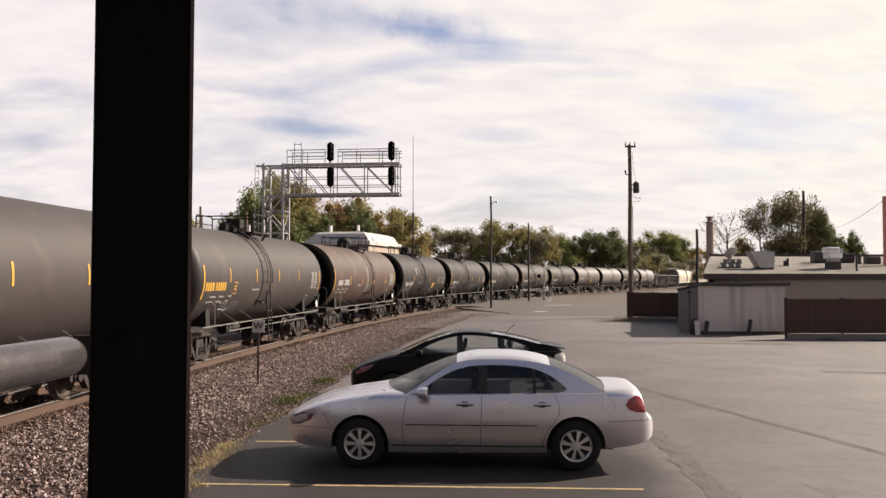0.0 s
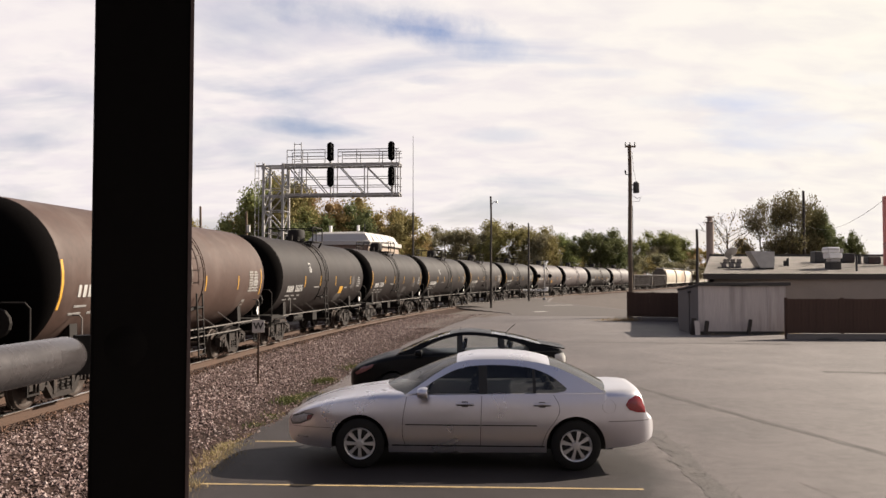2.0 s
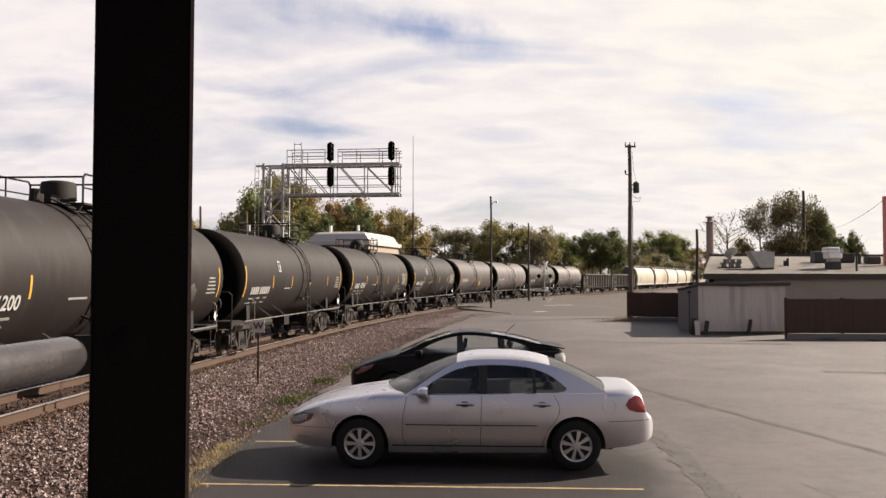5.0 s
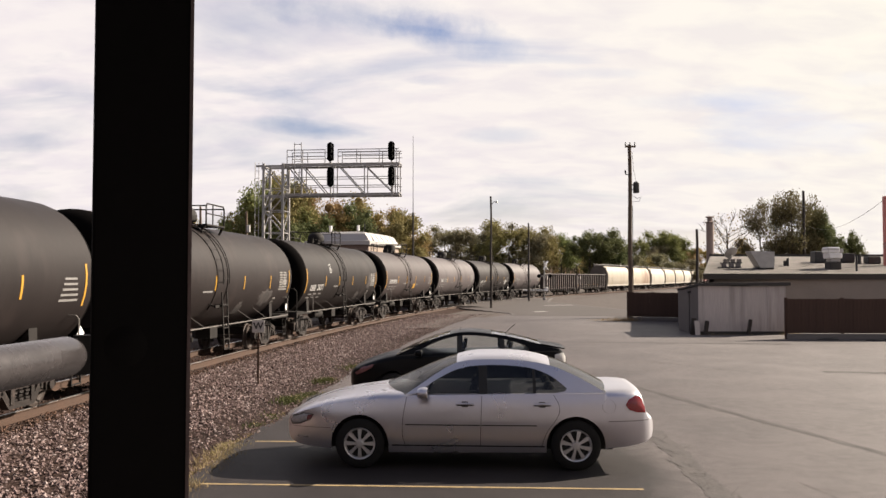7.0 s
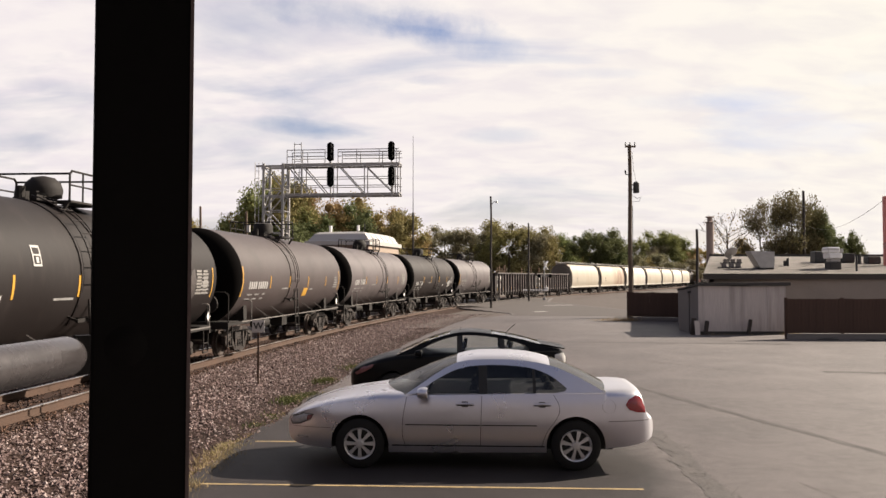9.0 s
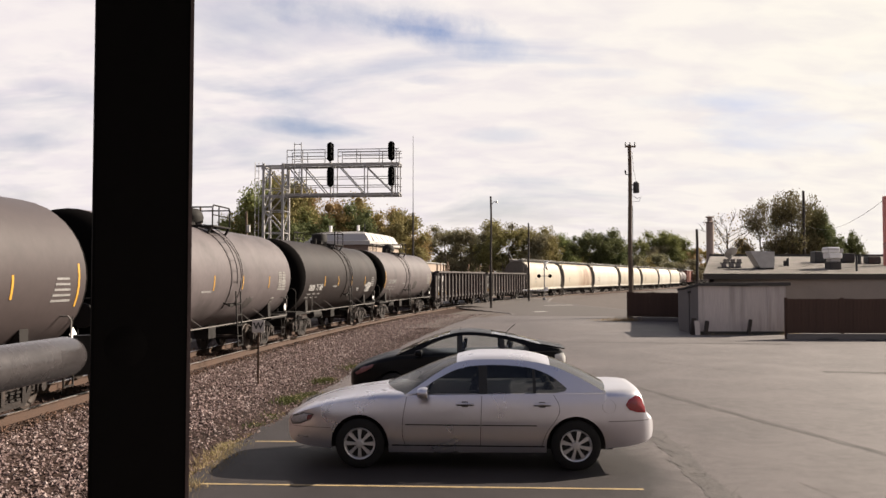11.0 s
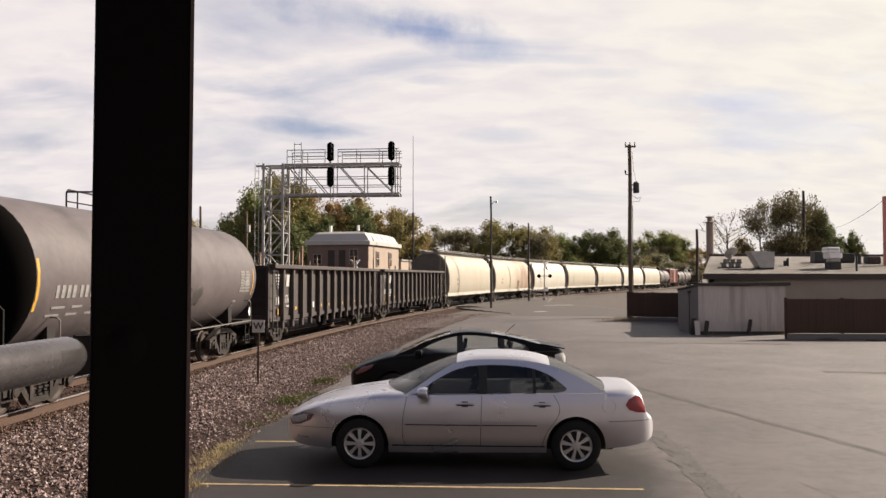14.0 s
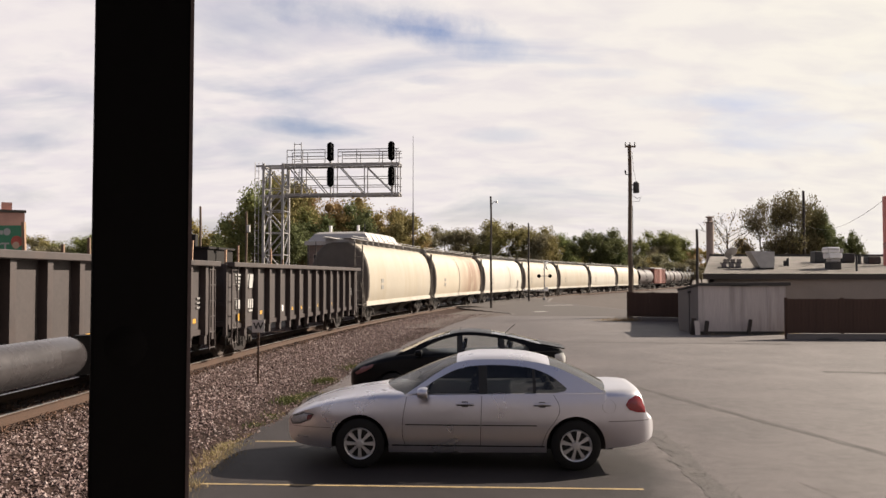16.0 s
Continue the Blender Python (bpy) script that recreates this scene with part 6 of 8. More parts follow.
        part("headlight_bezel", flank_patch(c, [(-2.375, 0.60), (-2.315, 0.672), (-2.164, 0.715), (-2.015, 0.70), (-2.062, 0.622), (-2.208, 0.56), (-2.335, 0.54)], s, 0.003, 0.006), DULL_STEEL, car, "", True)
        part("turn_lens", flank_patch(c, [(-2.10, 0.69), (-2.03, 0.692), (-2.062, 0.635), (-2.115, 0.62)], s, 0.02), ROSE_LENS, car, "pinkish turn signal lens", True)
        part("headlight", flank_patch(c, [(-2.358, 0.60), (-2.305, 0.66), (-2.164, 0.70), (-2.041, 0.69), (-2.076, 0.63), (-2.208, 0.575), (-2.322, 0.555)], s, 0.004, 0.012), LAMP_LENS, car, "clear headlight lens", True)
        part("tail_light", flank_patch(c, [(2.045, 0.85), (2.095, 0.92), (2.19, 0.965), (2.25, 0.945), (2.30, 0.82), (2.31, 0.745), (2.19, 0.755), (2.09, 0.79)], s, 0.006, 0.014), TAIL_RED, car, "red tail light lens", True)
        part("marker_lamp", flank_patch(c, [(-2.252, 0.385), (-2.252, 0.41), (-2.094, 0.41), (-2.094, 0.385)], s, 0.004), LAMP_LENS, car)
    part("fuel_door", flank_strip(c, [(1.83 + 0.085 * math.cos(a), 0.83 + 0.085 * math.sin(a)) for a in np.linspace(0, 2 * math.pi, 25)], 0.003, 0.003), DULL_STEEL, car)
    part("bumper_gap", flank_strip(c, [(x, 0.645 + 0.02 * (x - 1.9)) for x in np.linspace(1.82, 2.40, 10)], 0.008, 0.003, "x"), DULL_STEEL, car)
    part("front_bumper_gap", flank_strip(c, [(x, 0.53) for x in np.linspace(-2.384, -1.79, 8)], 0.006, 0.003, "x"), DULL_STEEL, car)
    part("cowl", box(B(), -1.14, -0.98, -0.6, 0.6, 0.96, 0.985), BLACK_TRIM, car)
    bm = B()
    for i in range(9):
        box(bm, -2.445, -2.42, -0.32 + i * 0.08, -0.30 + i * 0.08, 0.42, 0.58)
    part("grille", bm, CHROME, car)
    for x, y in ((-0.15, -0.37), (-0.15, 0.37), (0.85, -0.37), (0.85, 0.37)):
        thing_part_seat(car, x, y)
    part("dashboard", bevelled(box(B(), -1.0, -0.62, -0.7, 0.7, 0.75, 0.985), 0.03), BLACK_TRIM, car)
    bm = B()
    ring = [(-0.52 + 0.05 * math.sin(a), -0.37 + 0.18 * math.cos(a), 0.98 + 0.17 * math.sin(a)) for a in np.linspace(0, 2 * math.pi, 21)]
    tube(bm, ring, 0.014, 6)
    part("steering_wheel", bm, BLACK_TRIM, car)
    # antenna fin and licence plate bar
    part("plate", box(B(), 2.315, 2.335, -0.16, 0.16, 0.78, 0.88), PLACARD, car)
    car.matrix_basis = pose(0.362, 11.09 + 0.865, 0, 0, 0, -3.2)
    return car


def thing_part_seat(car, x, y):
    bm = B()
    prism(bm, [(0.0, 0.45), (0.16, 0.45), (0.30, 1.06), (0.22, 1.08), (0.12, 0.9)], -0.23, 0.23)
    prism(bm, [(-0.45, 0.42), (0.1, 0.40), (0.1, 0.56), (-0.42, 0.60)], -0.24, 0.24)
    st = part("seat", bevelled(bm, 0.02), SEAT, car)
    st.matrix_basis = pose(x, y, 0)
    bm = B()
    prism(bm, [(0.24, 1.10), (0.33, 1.09), (0.36, 1.24), (0.29, 1.26)], -0.13, 0.13)
    part("headrest", bevelled(bm, 0.02), SEAT, st)
    return st


def build_hatchback():
    c = dict(key="hatch", front=-2.26, rear=2.17, hubs=(-1.35, 1.35), hub_z=0.305, arch=0.35, rim=0.2, tyre=0.305, wheel_y=0.745,
             plan=[(-2.26, 0.45), (-2.2, 0.62), (-2.05, 0.74), (-1.7, 0.825), (-1.2, 0.855), (0.5, 0.862), (1.4, 0.855), (1.9, 0.81), (2.1, 0.75), (2.17, 0.66)],
             section=[(0.15, 0.93), (0.3, 0.97), (0.5, 1.0), (0.7, 0.99), (0.9, 0.955), (1.1, 0.91)],
             sill=[(-2.26, 0.36), (-2.15, 0.22), (-1.8, 0.19), (0, 0.2), (1.6, 0.22), (2.0, 0.26), (2.17, 0.38)],
             shoulder=[(-2.26, 0.55), (-2.1, 0.66), (-1.8, 0.78), (-1.2, 0.90), (-0.5, 0.95), (0.8, 1.0), (1.6, 1.04), (2.0, 1.04), (2.17, 0.96)],
             top=[(-2.26, 0.60), (-2.15, 0.72), (-1.8, 0.87), (-1.45, 0.98), (-1.1, 1.03), (0, 1.03), (1.5, 1.06), (1.9, 1.09), (2.08, 1.07), (2.17, 0.99)],
             belt_z=0.98, belt_w=0.79, tumble=0.40, crown=0.02,
             cabin=[(-1.32, 0.965), (-1.0, 1.11), (-0.6, 1.29), (-0.2, 1.41), (0.15, 1.452), (0.6, 1.425), (1.1, 1.345), (1.6, 1.22), (2.03, 1.085)],
             window=[(-0.95, 1.0), (-0.65, 1.17), (-0.3, 1.31), (0.0, 1.375), (0.3, 1.382), (0.7, 1.345), (1.0, 1.28), (1.3, 1.19), (1.42, 1.10), (1.30, 1.05)],
             pillars=[(-0.05, 0.05), (0.82, 0.92)], cuts=(11, 19), bow=0.0, sweep=0.0)
    car = thing("black_hatchback", "black five door hatchback parked beside the sedan", "car")
    part("body", car_body_bm(c), CAR_BLACK, car, smooth=True)
    cabin_parts(c, car, CAR_BLACK, CLEAR_GLASS)
    part("underbody", box(B(), -2.0, 2.0, -0.6, 0.6, 0.19, 0.6), BLACK_TRIM, car)
    for h in c["hubs"]:
        for s in (-1, 1):
            wheel_parts(c, car, h, s, 7)
    for s in (-1, 1):
        part("headlight", flank_patch(c, [(-2.15, 0.60), (-2.0, 0.72), (-1.75, 0.79), (-1.78, 0.72), (-1.95, 0.62), (-2.1, 0.56)], s, 0.004, 0.012), ROSE_LENS, car, "rose tinted headlight lens", True)
        part("tail_light", flank_patch(c, [(1.93, 0.80), (1.93, 1.0), (2.10, 1.04), (2.16, 0.95), (2.15, 0.78)], s, 0.006, 0.012), PALE_LENS, car, "pale clear tail light lens", True)
        m = B()
        lathe(m, [(-0.08, 0.02), (-0.07, 0.055), (0.04, 0.08), (0.055, 0.07)], "x", 14)
        mi = part("mirror", m, CAR_BLACK, car, smooth=True)
        mi.matrix_basis = pose(-0.82, s * 0.91, 1.03)
    bm = B()
    loft(bm, [[Vector((x, y, z + 0.02 - 0.02 * (y / 0.62) ** 2)) for x, z in ((1.62, 1.195), (2.02, 1.115), (2.14, 1.10), (2.14, 1.12), (2.02, 1.14), (1.66, 1.215))] for y in np.linspace(-0.62, 0.62, 7)], True, True)
    part("rear_spoiler", bm, CAR_BLACK, car, smooth=True)
    bm = B()
    rod(bm, (0.95, -0.1, 1.40), (1.16, -0.1, 1.60), 0.006, 6)
    part("antenna", bm, BLACK_TRIM, car)
    for x, y in ((-0.2, -0.35), (-0.2, 0.35), (0.75, -0.35), (0.75, 0.35)):
        thing_part_seat(car, x, y)
    part("dashboard", bevelled(box(B(), -1.25, -0.75, -0.65, 0.65, 0.8, 1.03), 0.03), BLACK_TRIM, car)
    part("roof_gap", box(B(), 0.0, 0.012, -0.6, 0.6, 1.485, 1.489), SEAM, car)
    car.matrix_basis = pose(0.36, 17.0 + 0.8, 0, 0, 0, -2.0) @ Matrix.Diagonal((0.985, 1, 0.955, 1))
    return car


build_sedan()
build_hatchback()


# ---- signs, poles, gantry ----
SIGN_GREY = surface("weathered sign plate", (0.43, 0.40, 0.385), 0.6, vary=0.15, scale=6)
WOOD_POLE = surface("weathered pole wood", (0.1084, 0.07586, 0.05419), 0.9, vary=0.3, scale=2, fine=18, bump=0.4, stretch=(4, 4, 0.4), rand=0.2)
DARK_POLE = surface("dark pole wood", (0.03974, 0.03251, 0.0289), 0.9, vary=0.3, scale=2, fine=18, bump=0.3, stretch=(4, 4, 0.4))
DARK_METAL = surface("dark metal", (0.03613, 0.03613, 0.03757), 0.5, 0.4, vary=0.15)
SIGNAL_BLACK = surface("signal black", (0.0045, 0.0045, 0.0045), 0.9, vary=0.1, spec=0.1)


def build_whistle_sign():
    sg = thing("whistle_sign", "small square railway sign on a thin rusty post", "sign")
    bm = B()
    bar(bm, (0, 0, -0.25), (0, 0, 1.2), 0.045, 0.045)
    part("post", bm, RUSTY_RAIL, sg)
    part("plate", bevelled(box(B(), -0.145, 0.145, -0.035, -0.025, 1.17, 1.47), 0.004), SIGN_GREY, sg)
    text_part("letter", "W", 0.225, 0.002, BLACK_TRIM, sg, pose(0, -0.039, 1.32, 90, 0, 0))
    sg.matrix_basis = pose(-4.43, 20.4, 0, 0, 0, 5)


def wood_pole(name, label, x, y, h, r0, r1, mat, group="", lean=0.0):
    p = thing(name, label, "pole", pose(x, y, -0.1, 0, lean, 0), group)
    bm = B()
    n = 7
    tube(bm, [(0.02 * math.sin(k * 1.7), 0, h * k / (n - 1)) for k in range(n)], r0, 12, [r0 + (r1 - r0) * k / (n - 1) for k in range(n)])
    part("shaft", bm, mat, p, smooth=True)
    return p


def build_poles():
    p = wood_pole("utility_pole", "tall weathered wooden utility pole with a transformer", 11.5, 52, 10.75, 0.15, 0.11, WOOD_POLE, "utility poles")
    bm = B()
    bar(bm, (-0.30, -0.1, 10.62), (0.34, -0.1, 10.62), 0.09, 0.11)
    part("crossarm", bm, WOOD_POLE, p)
    for x in (-0.27, 0.0, 0.3):
        part("insulator", lathe(B(), [(10.66, 0.03), (10.72, 0.05), (10.78, 0.03), (10.84, 0.05), (10.88, 0.02)], "z", 10, (x, -0.1, 0)), DARK_METAL, p)
    part("transformer", lathe(B(), [(7.75, 0.17), (7.8, 0.19), (8.35, 0.19), (8.4, 0.15), (8.46, 0.05)], "z", 16, (0.36, -0.12, 0)), DARK_METAL, p, smooth=True)
    bm = B()
    bar(bm, (0.1, -0.1, 7.95), (0.36, -0.12, 7.95), 0.06), bar(bm, (0.1, -0.1, 8.25), (0.36, -0.12, 8.25), 0.06)
    bar(bm, (-0.28, -0.1, 8.9), (0.1, -0.1, 8.85), 0.05)
    part("bracket", bm, DARK_METAL, p)
    bm = B()
    tube(bm, [(0.12, -0.1, 7.6), (0.4, -0.2, 7.4), (0.62, -0.3, 7.5), (0.5, -0.3, 7.25), (0.12, -0.12, 7.2)], 0.012, 5)
    tube(bm, [(0.16, 0, 10.3), (0.2, -0.1, 9.2), (0.36, -0.12, 8.46)], 0.012, 5)
    tube(bm, [(0.155, 0, 7.0), (0.15, -0.05, 3.0), (0.16, 0, 0.2)], 0.02, 5)
    part("cable", bm, DARK_METAL, p)
    bm = B()
    rod(bm, (-0.28, -0.1, 8.9), (-0.3, -0.1, 9.15), 0.05, 8)
    part("cutout_switch", bm, DARK_METAL, p)
    p = wood_pole("street_light_pole", "slim dark pole with a small street light", 3.9, 68.8, 9.15, 0.10, 0.075, DARK_POLE)
    bm = B()
    tube(bm, [(0.05, 0, 8.5), (0.25, 0, 8.72), (0.45, 0, 8.74)], 0.025, 6)
    part("arm", bm, DARK_METAL, p)
    part("lamp_head", lathe(B(), [(8.62, 0.11), (8.70, 0.10), (8.76, 0.05), (8.80, 0.02)], "z", 12, (0.46, 0, 0)), GALV, p, smooth=True)
    wood_pole("utility_pole", "slim dark wooden pole", 8.9, 88, 8.2, 0.11, 0.08, DARK_POLE, "utility poles")
    wood_pole("utility_pole", "slim dark wooden pole behind the shed", 21.0, 70, 6.55, 0.13, 0.11, DARK_POLE, "utility poles")
    wood_pole("utility_pole", "dark wooden pole beyond the roof", 46.9, 110, 13.8, 0.2, 0.16, DARK_POLE, "utility poles")
    wood_pole("utility_pole", "dark wooden pole beyond the tracks", -17.2, 60, 7.6, 0.1, 0.08, WOOD_POLE, "utility poles")
    wood_pole("utility_pole", "thin wooden pole beyond the crossing", 12.3, 150, 12.0, 0.14, 0.1, DARK_POLE, "utility poles")
    p = wood_pole("utility_pole", "wooden pole with a pale meter box beyond the tracks", -14.4, 62, 7.4, 0.1, 0.08, WOOD_POLE, "utility poles")
    part("meter_box", bevelled(box(B(), 0.08, 0.30, -0.25, 0.0, 5.85, 6.4), 0.02), WHITE_PAINT, p)
    # slim radio mast
    p = thing("radio_mast", "thin metal radio mast with a thicker lower tube", "mast", pose(-2.65, 75, -0.2))
    part("lower_tube", rod(B(), (0, 0, 0), (0, 0, 8.4), 0.09, 10), DARK_POLE, p)
    part("upper_tube", rod(B(), (0, 0, 8.4), (0, 0, 15.2), 0.035, 8, 0.02), DARK_METAL, p)


def build_gantry():
    g = thing("signal_gantry", "galvanised cantilever signal gantry over the tracks", "signal gantry")
    # local frame: x along the arm, tower at the origin
    H0, H1 = 6.95, 8.6

    def beam(name, a, b, t, u=None):
        part(name, bar(B(), a, b, t, u), GALV, g)
    wl, wr = -0.40, 0.64
    for x in (wl, wr):
        for y in (-0.55, 0.55):
            beam("tower_leg", (x, y, 0), (x, y, H1 + 0.05), 0.12)
    n = 7
    for k in range(n):
        z0, z1 = 0.3 + k * (H1 - 0.4) / n, 0.3 + (k + 1) * (H1 - 0.4) / n
        for y in (-0.55, 0.55):
            a, b = ((wl, y, z0), (wr, y, z1)) if k % 2 else ((wr, y, z0), (wl, y, z1))
            beam("tower_brace", a, b, 0.06)
            beam("tower_strut", (wl, y, z1), (wr, y, z1), 0.045)
        for x in (wl, wr):
            beam("tower_brace", (x, -0.55, z0), (x, 0.55, z1), 0.05)
            beam("tower_strut", (x, -0.55, z1), (x, 0.55, z1), 0.045)
    L = 6.85
    for y in (-0.45, 0.45):
        beam("top_chord", (-0.85, y, H1 - 0.07), (L, y, H1 - 0.07), 0.08, 0.10)
        beam("bottom_chord", (-0.62, y, H0), (L, y, H0), 0.08, 0.09)
        for x0, x1 in ((0.9, 2.1), (1.65, 3.0), (3.6, 5.0), (5.0, 6.6)):
            beam("arm_diagonal", (x0, y, H1 - 0.1), (x1, y, H0), 0.055)
        for x in (1.65, 3.35, 5.0, L - 0.35, L - 0.08):
            beam("arm_upright", (x, y, H0), (x, y, H1), 0.05)
    for x in np.linspace(0.6, L - 0.1, 8):
        beam("arm_tie", (x, -0.45, H0), (x, 0.45, H0), 0.05)
        beam("arm_tie", (x, -0.45, H1 - 0.07), (x, 0.45, H1 - 0.07), 0.05)
    bm = B()
    box(bm, 0.5, L, -0.42, 0.42, H0 + 0.08, H0 + 0.11)
    box(bm, 0.6, L, -0.42, 0.42, H1 + 0.02, H1 + 0.05)
    part("walkway_grating", bm, GALV, g)
    bm = B()
    for y in (-0.5, 0.5):
        for z, x0, x1 in ((H1 + 0.40, 0.85, 2.9), (H1 + 0.75, 0.85, 2.9), (H1 + 0.75, 3.6, L), (H1 + 0.40, 3.6, L), (H1 + 0.62, 3.6, L), (H0 + 0.5, 0.8, L), (H0 + 0.95, 0.8, L)):
            rod(bm, (x0, y, z), (x1, y, z), 0.022, 6)
        for x in (0.85, 1.7, 2.9, 3.6, 4.6, 5.8, L - 0.15):
            rod(bm, (x, y, H1), (x, y, H1 + 0.77), 0.022, 6)
    rod(bm, (0.85, -0.5, H0), (0.85, -0.5, H1 + 0.78), 0.022, 6)
    part("handrail", bm, GALV, g)
    bm = B()
    for dx in (1.25, 1.62):
        rod(bm, (dx, -0.5, H0), (dx, -0.5, H1 + 1.15), 0.022, 6)
    for z in np.arange(H0 + 0.3, H1 + 1.1, 0.3):
        rod(bm, (1.25, -0.5, z), (1.62, -0.5, z), 0.016, 5)
    tube(bm, [(0.95, -0.5, H0 + 0.6), (1.3, -0.5, H0 + 0.55), (1.5, -0.5, H0 + 0.8), (1.55, -0.5, H1)], 0.02, 5)
    part("ladder", bm, GALV, g)
    bm = B()
    for x in (-0.95, -0.75, -0.55):
        rod(bm, (x, -0.3, 3.4), (x, -0.3, H1 + 0.15), 0.02, 5)
    for z in np.arange(3.5, H1, 0.4):
        rod(bm, (-0.95, -0.3, z), (-0.75, -0.3, z), 0.015, 5)
    part("tower_ladder", bm, GALV, g)

    def head(x, zc, hh):
        bm = B()
        pts = []
        for i in range(24):
            a = 2 * math.pi * i / 24
            pts.append((x + 0.175 * math.cos(a), zc + (hh / 2 - 0.2) * (1 if math.sin(a) > 0 else -1) + 0.2 * math.sin(a)))
        prism(bm, pts, -0.60, -0.57)
        prism(bm, [(x - 0.14, zc - hh / 2 + 0.08), (x + 0.14, zc - hh / 2 + 0.08), (x + 0.14, zc + hh / 2 - 0.08), (x - 0.14, zc + hh / 2 - 0.08)], -0.57, -0.36)
        hd = part("signal_head", bm, SIGNAL_BLACK, g, "black oval signal head with hoods")
        for k in (-1, 0, 1):
            z = zc + k * (hh - 0.48) / 2
            b2 = B()
            lathe(b2, [(-0.60, 0.125), (-0.84, 0.115), (-0.84, 0.105), (-0.62, 0.105)], "y", 14, (x, 0, z), False)
            part("hood", b2, SIGNAL_BLACK, hd)
        b2 = B()
        rod(b2, (x, -0.45, zc - hh / 2 - 0.5), (x, -0.45, zc + hh / 2 - 0.1), 0.04, 8)
        part("signal_mast", b2, GALV, g)
    for x in (3.2, 6.45):
        head(x, H1 + 0.62, 1.02)
        head(x, H0 + 0.94, 1.05)
    g.matrix_basis = pose(-9.05, 45.3, -0.14, 0, 0, -6)


def build_crossing_signal():
    c = thing("crossing_signal", "crossing signal post with crossbuck, lamps and raised bars", "crossing signal", pose(11.0, 92, 0))
    part("mast", rod(B(), (0, 0, -0.1), (0, 0, 4.15), 0.07, 10), GALV, c)
    part("base", rod(B(), (0, 0, -0.1), (0, 0, 0.3), 0.2, 10), GALV, c)
    # the boards face the road to the east
    bm = B()
    for s in (-1, 1):
        bar(bm, (0.14, -0.42 * s, 3.3), (0.14, 0.42 * s, 4.2), 0.05, 0.2, (1, 0, 0))
    board = part("crossbuck", bm, PLACARD, c, "white crossbuck boards")
    board.matrix_basis = pose(0, 0, 0, 0, 0, -32)
    part("lamp_arm", rod(B(), (-0.75, 0, 2.6), (0.75, 0, 2.6), 0.04, 8), GALV, c)
    for s in (-1, 1):
        b2 = B()
        lathe(b2, [(-0.10, 0.2), (-0.08, 0.2), (-0.06, 0.12), (0.18, 0.12)], "y", 18, (0.6 * s, 0, 2.6))
        part("lamp", b2, SIGNAL_BLACK, c, "black round crossing lamp")
    part("gate_mechanism", bevelled(box(B(), 0.05, 0.38, -0.3, 0.1, 0.95, 1.4), 0.03), PLACARD, c, "white gate motor box")
    arm = part("gate_arm", rod(B(), (-2.35, -0.3, 1.05), (0.1, -0.3, 1.05), 0.10, 10), PLACARD, c, "lowered white gate arm with dark dashes")
    for k in range(8):
        x = -2.2 + k * 0.28
        part("dash", rod(B(), (x, -0.3, 1.05), (x + 0.07, -0.3, 1.05), 0.104, 10), BLACK_TRIM, arm)
    # its fellow on the far side of the tracks
    copy_thing(c, pose(-6.75, 66, -0.35, 0, 0, 165))


build_whistle_sign()
build_poles()
build_gantry()
build_crossing_signal()

# ---- buildings ----
TAUPE_WALL = surface("taupe rendered wall", (0.245, 0.205, 0.178), 0.9, vary=0.15, scale=0.8, fine=20, bump=0.15)
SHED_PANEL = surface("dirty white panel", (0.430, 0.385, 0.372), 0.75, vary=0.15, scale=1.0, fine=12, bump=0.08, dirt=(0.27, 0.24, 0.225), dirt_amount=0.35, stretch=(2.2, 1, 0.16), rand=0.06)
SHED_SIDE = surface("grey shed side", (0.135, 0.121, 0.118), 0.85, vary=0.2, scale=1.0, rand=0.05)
FENCE_WOOD = surface("brown fence boards", (0.054, 0.0285, 0.0205), 0.9, vary=0.3, scale=2, fine=20, bump=0.3, stretch=(3, 3, 0.3), rand=0.06)
ROOFING = surface("pale roll roofing", (0.255, 0.228, 0.208), 0.9, vary=0.2, scale=0.5, fine=10, bump=0.1, dirt=(0.1878, 0.1697, 0.1553), dirt_amount=0.5)
FASCIA = surface("dark brown fascia", (0.04335, 0.03396, 0.0289), 0.8, vary=0.25, scale=2)
VENT_METAL = surface("vent sheet metal", (0.3251, 0.3161, 0.3115), 0.5, 0.4, vary=0.2, scale=3)
DARK_ROOF = surface("dark felt roof", (0.04335, 0.03974, 0.03757), 0.9, vary=0.25, scale=1.5)
BRICK = surface("faded red brick", (0.40, 0.215, 0.175), 0.9, vary=0.25, scale=2, fine=20, bump=0.2)
HUT_WALL = surface("beige hut siding", (0.2805, 0.2167, 0.1742), 0.85, vary=0.12, scale=1.2, bump=0.1, rand=0.05)
HUT_ROOF = surface("white metal roof", (0.3998, 0.3748, 0.3605), 0.5, 0.1, vary=0.07, scale=1.5, bump=0.03)
DARK_PANE = surface("dark window pane", (0.02167, 0.02384, 0.02601), 0.1, vary=0.1, bump=0)


STACK_RED = surface("pale weathered stack brick", (0.25, 0.19, 0.165), 0.7, vary=0.25, scale=3)


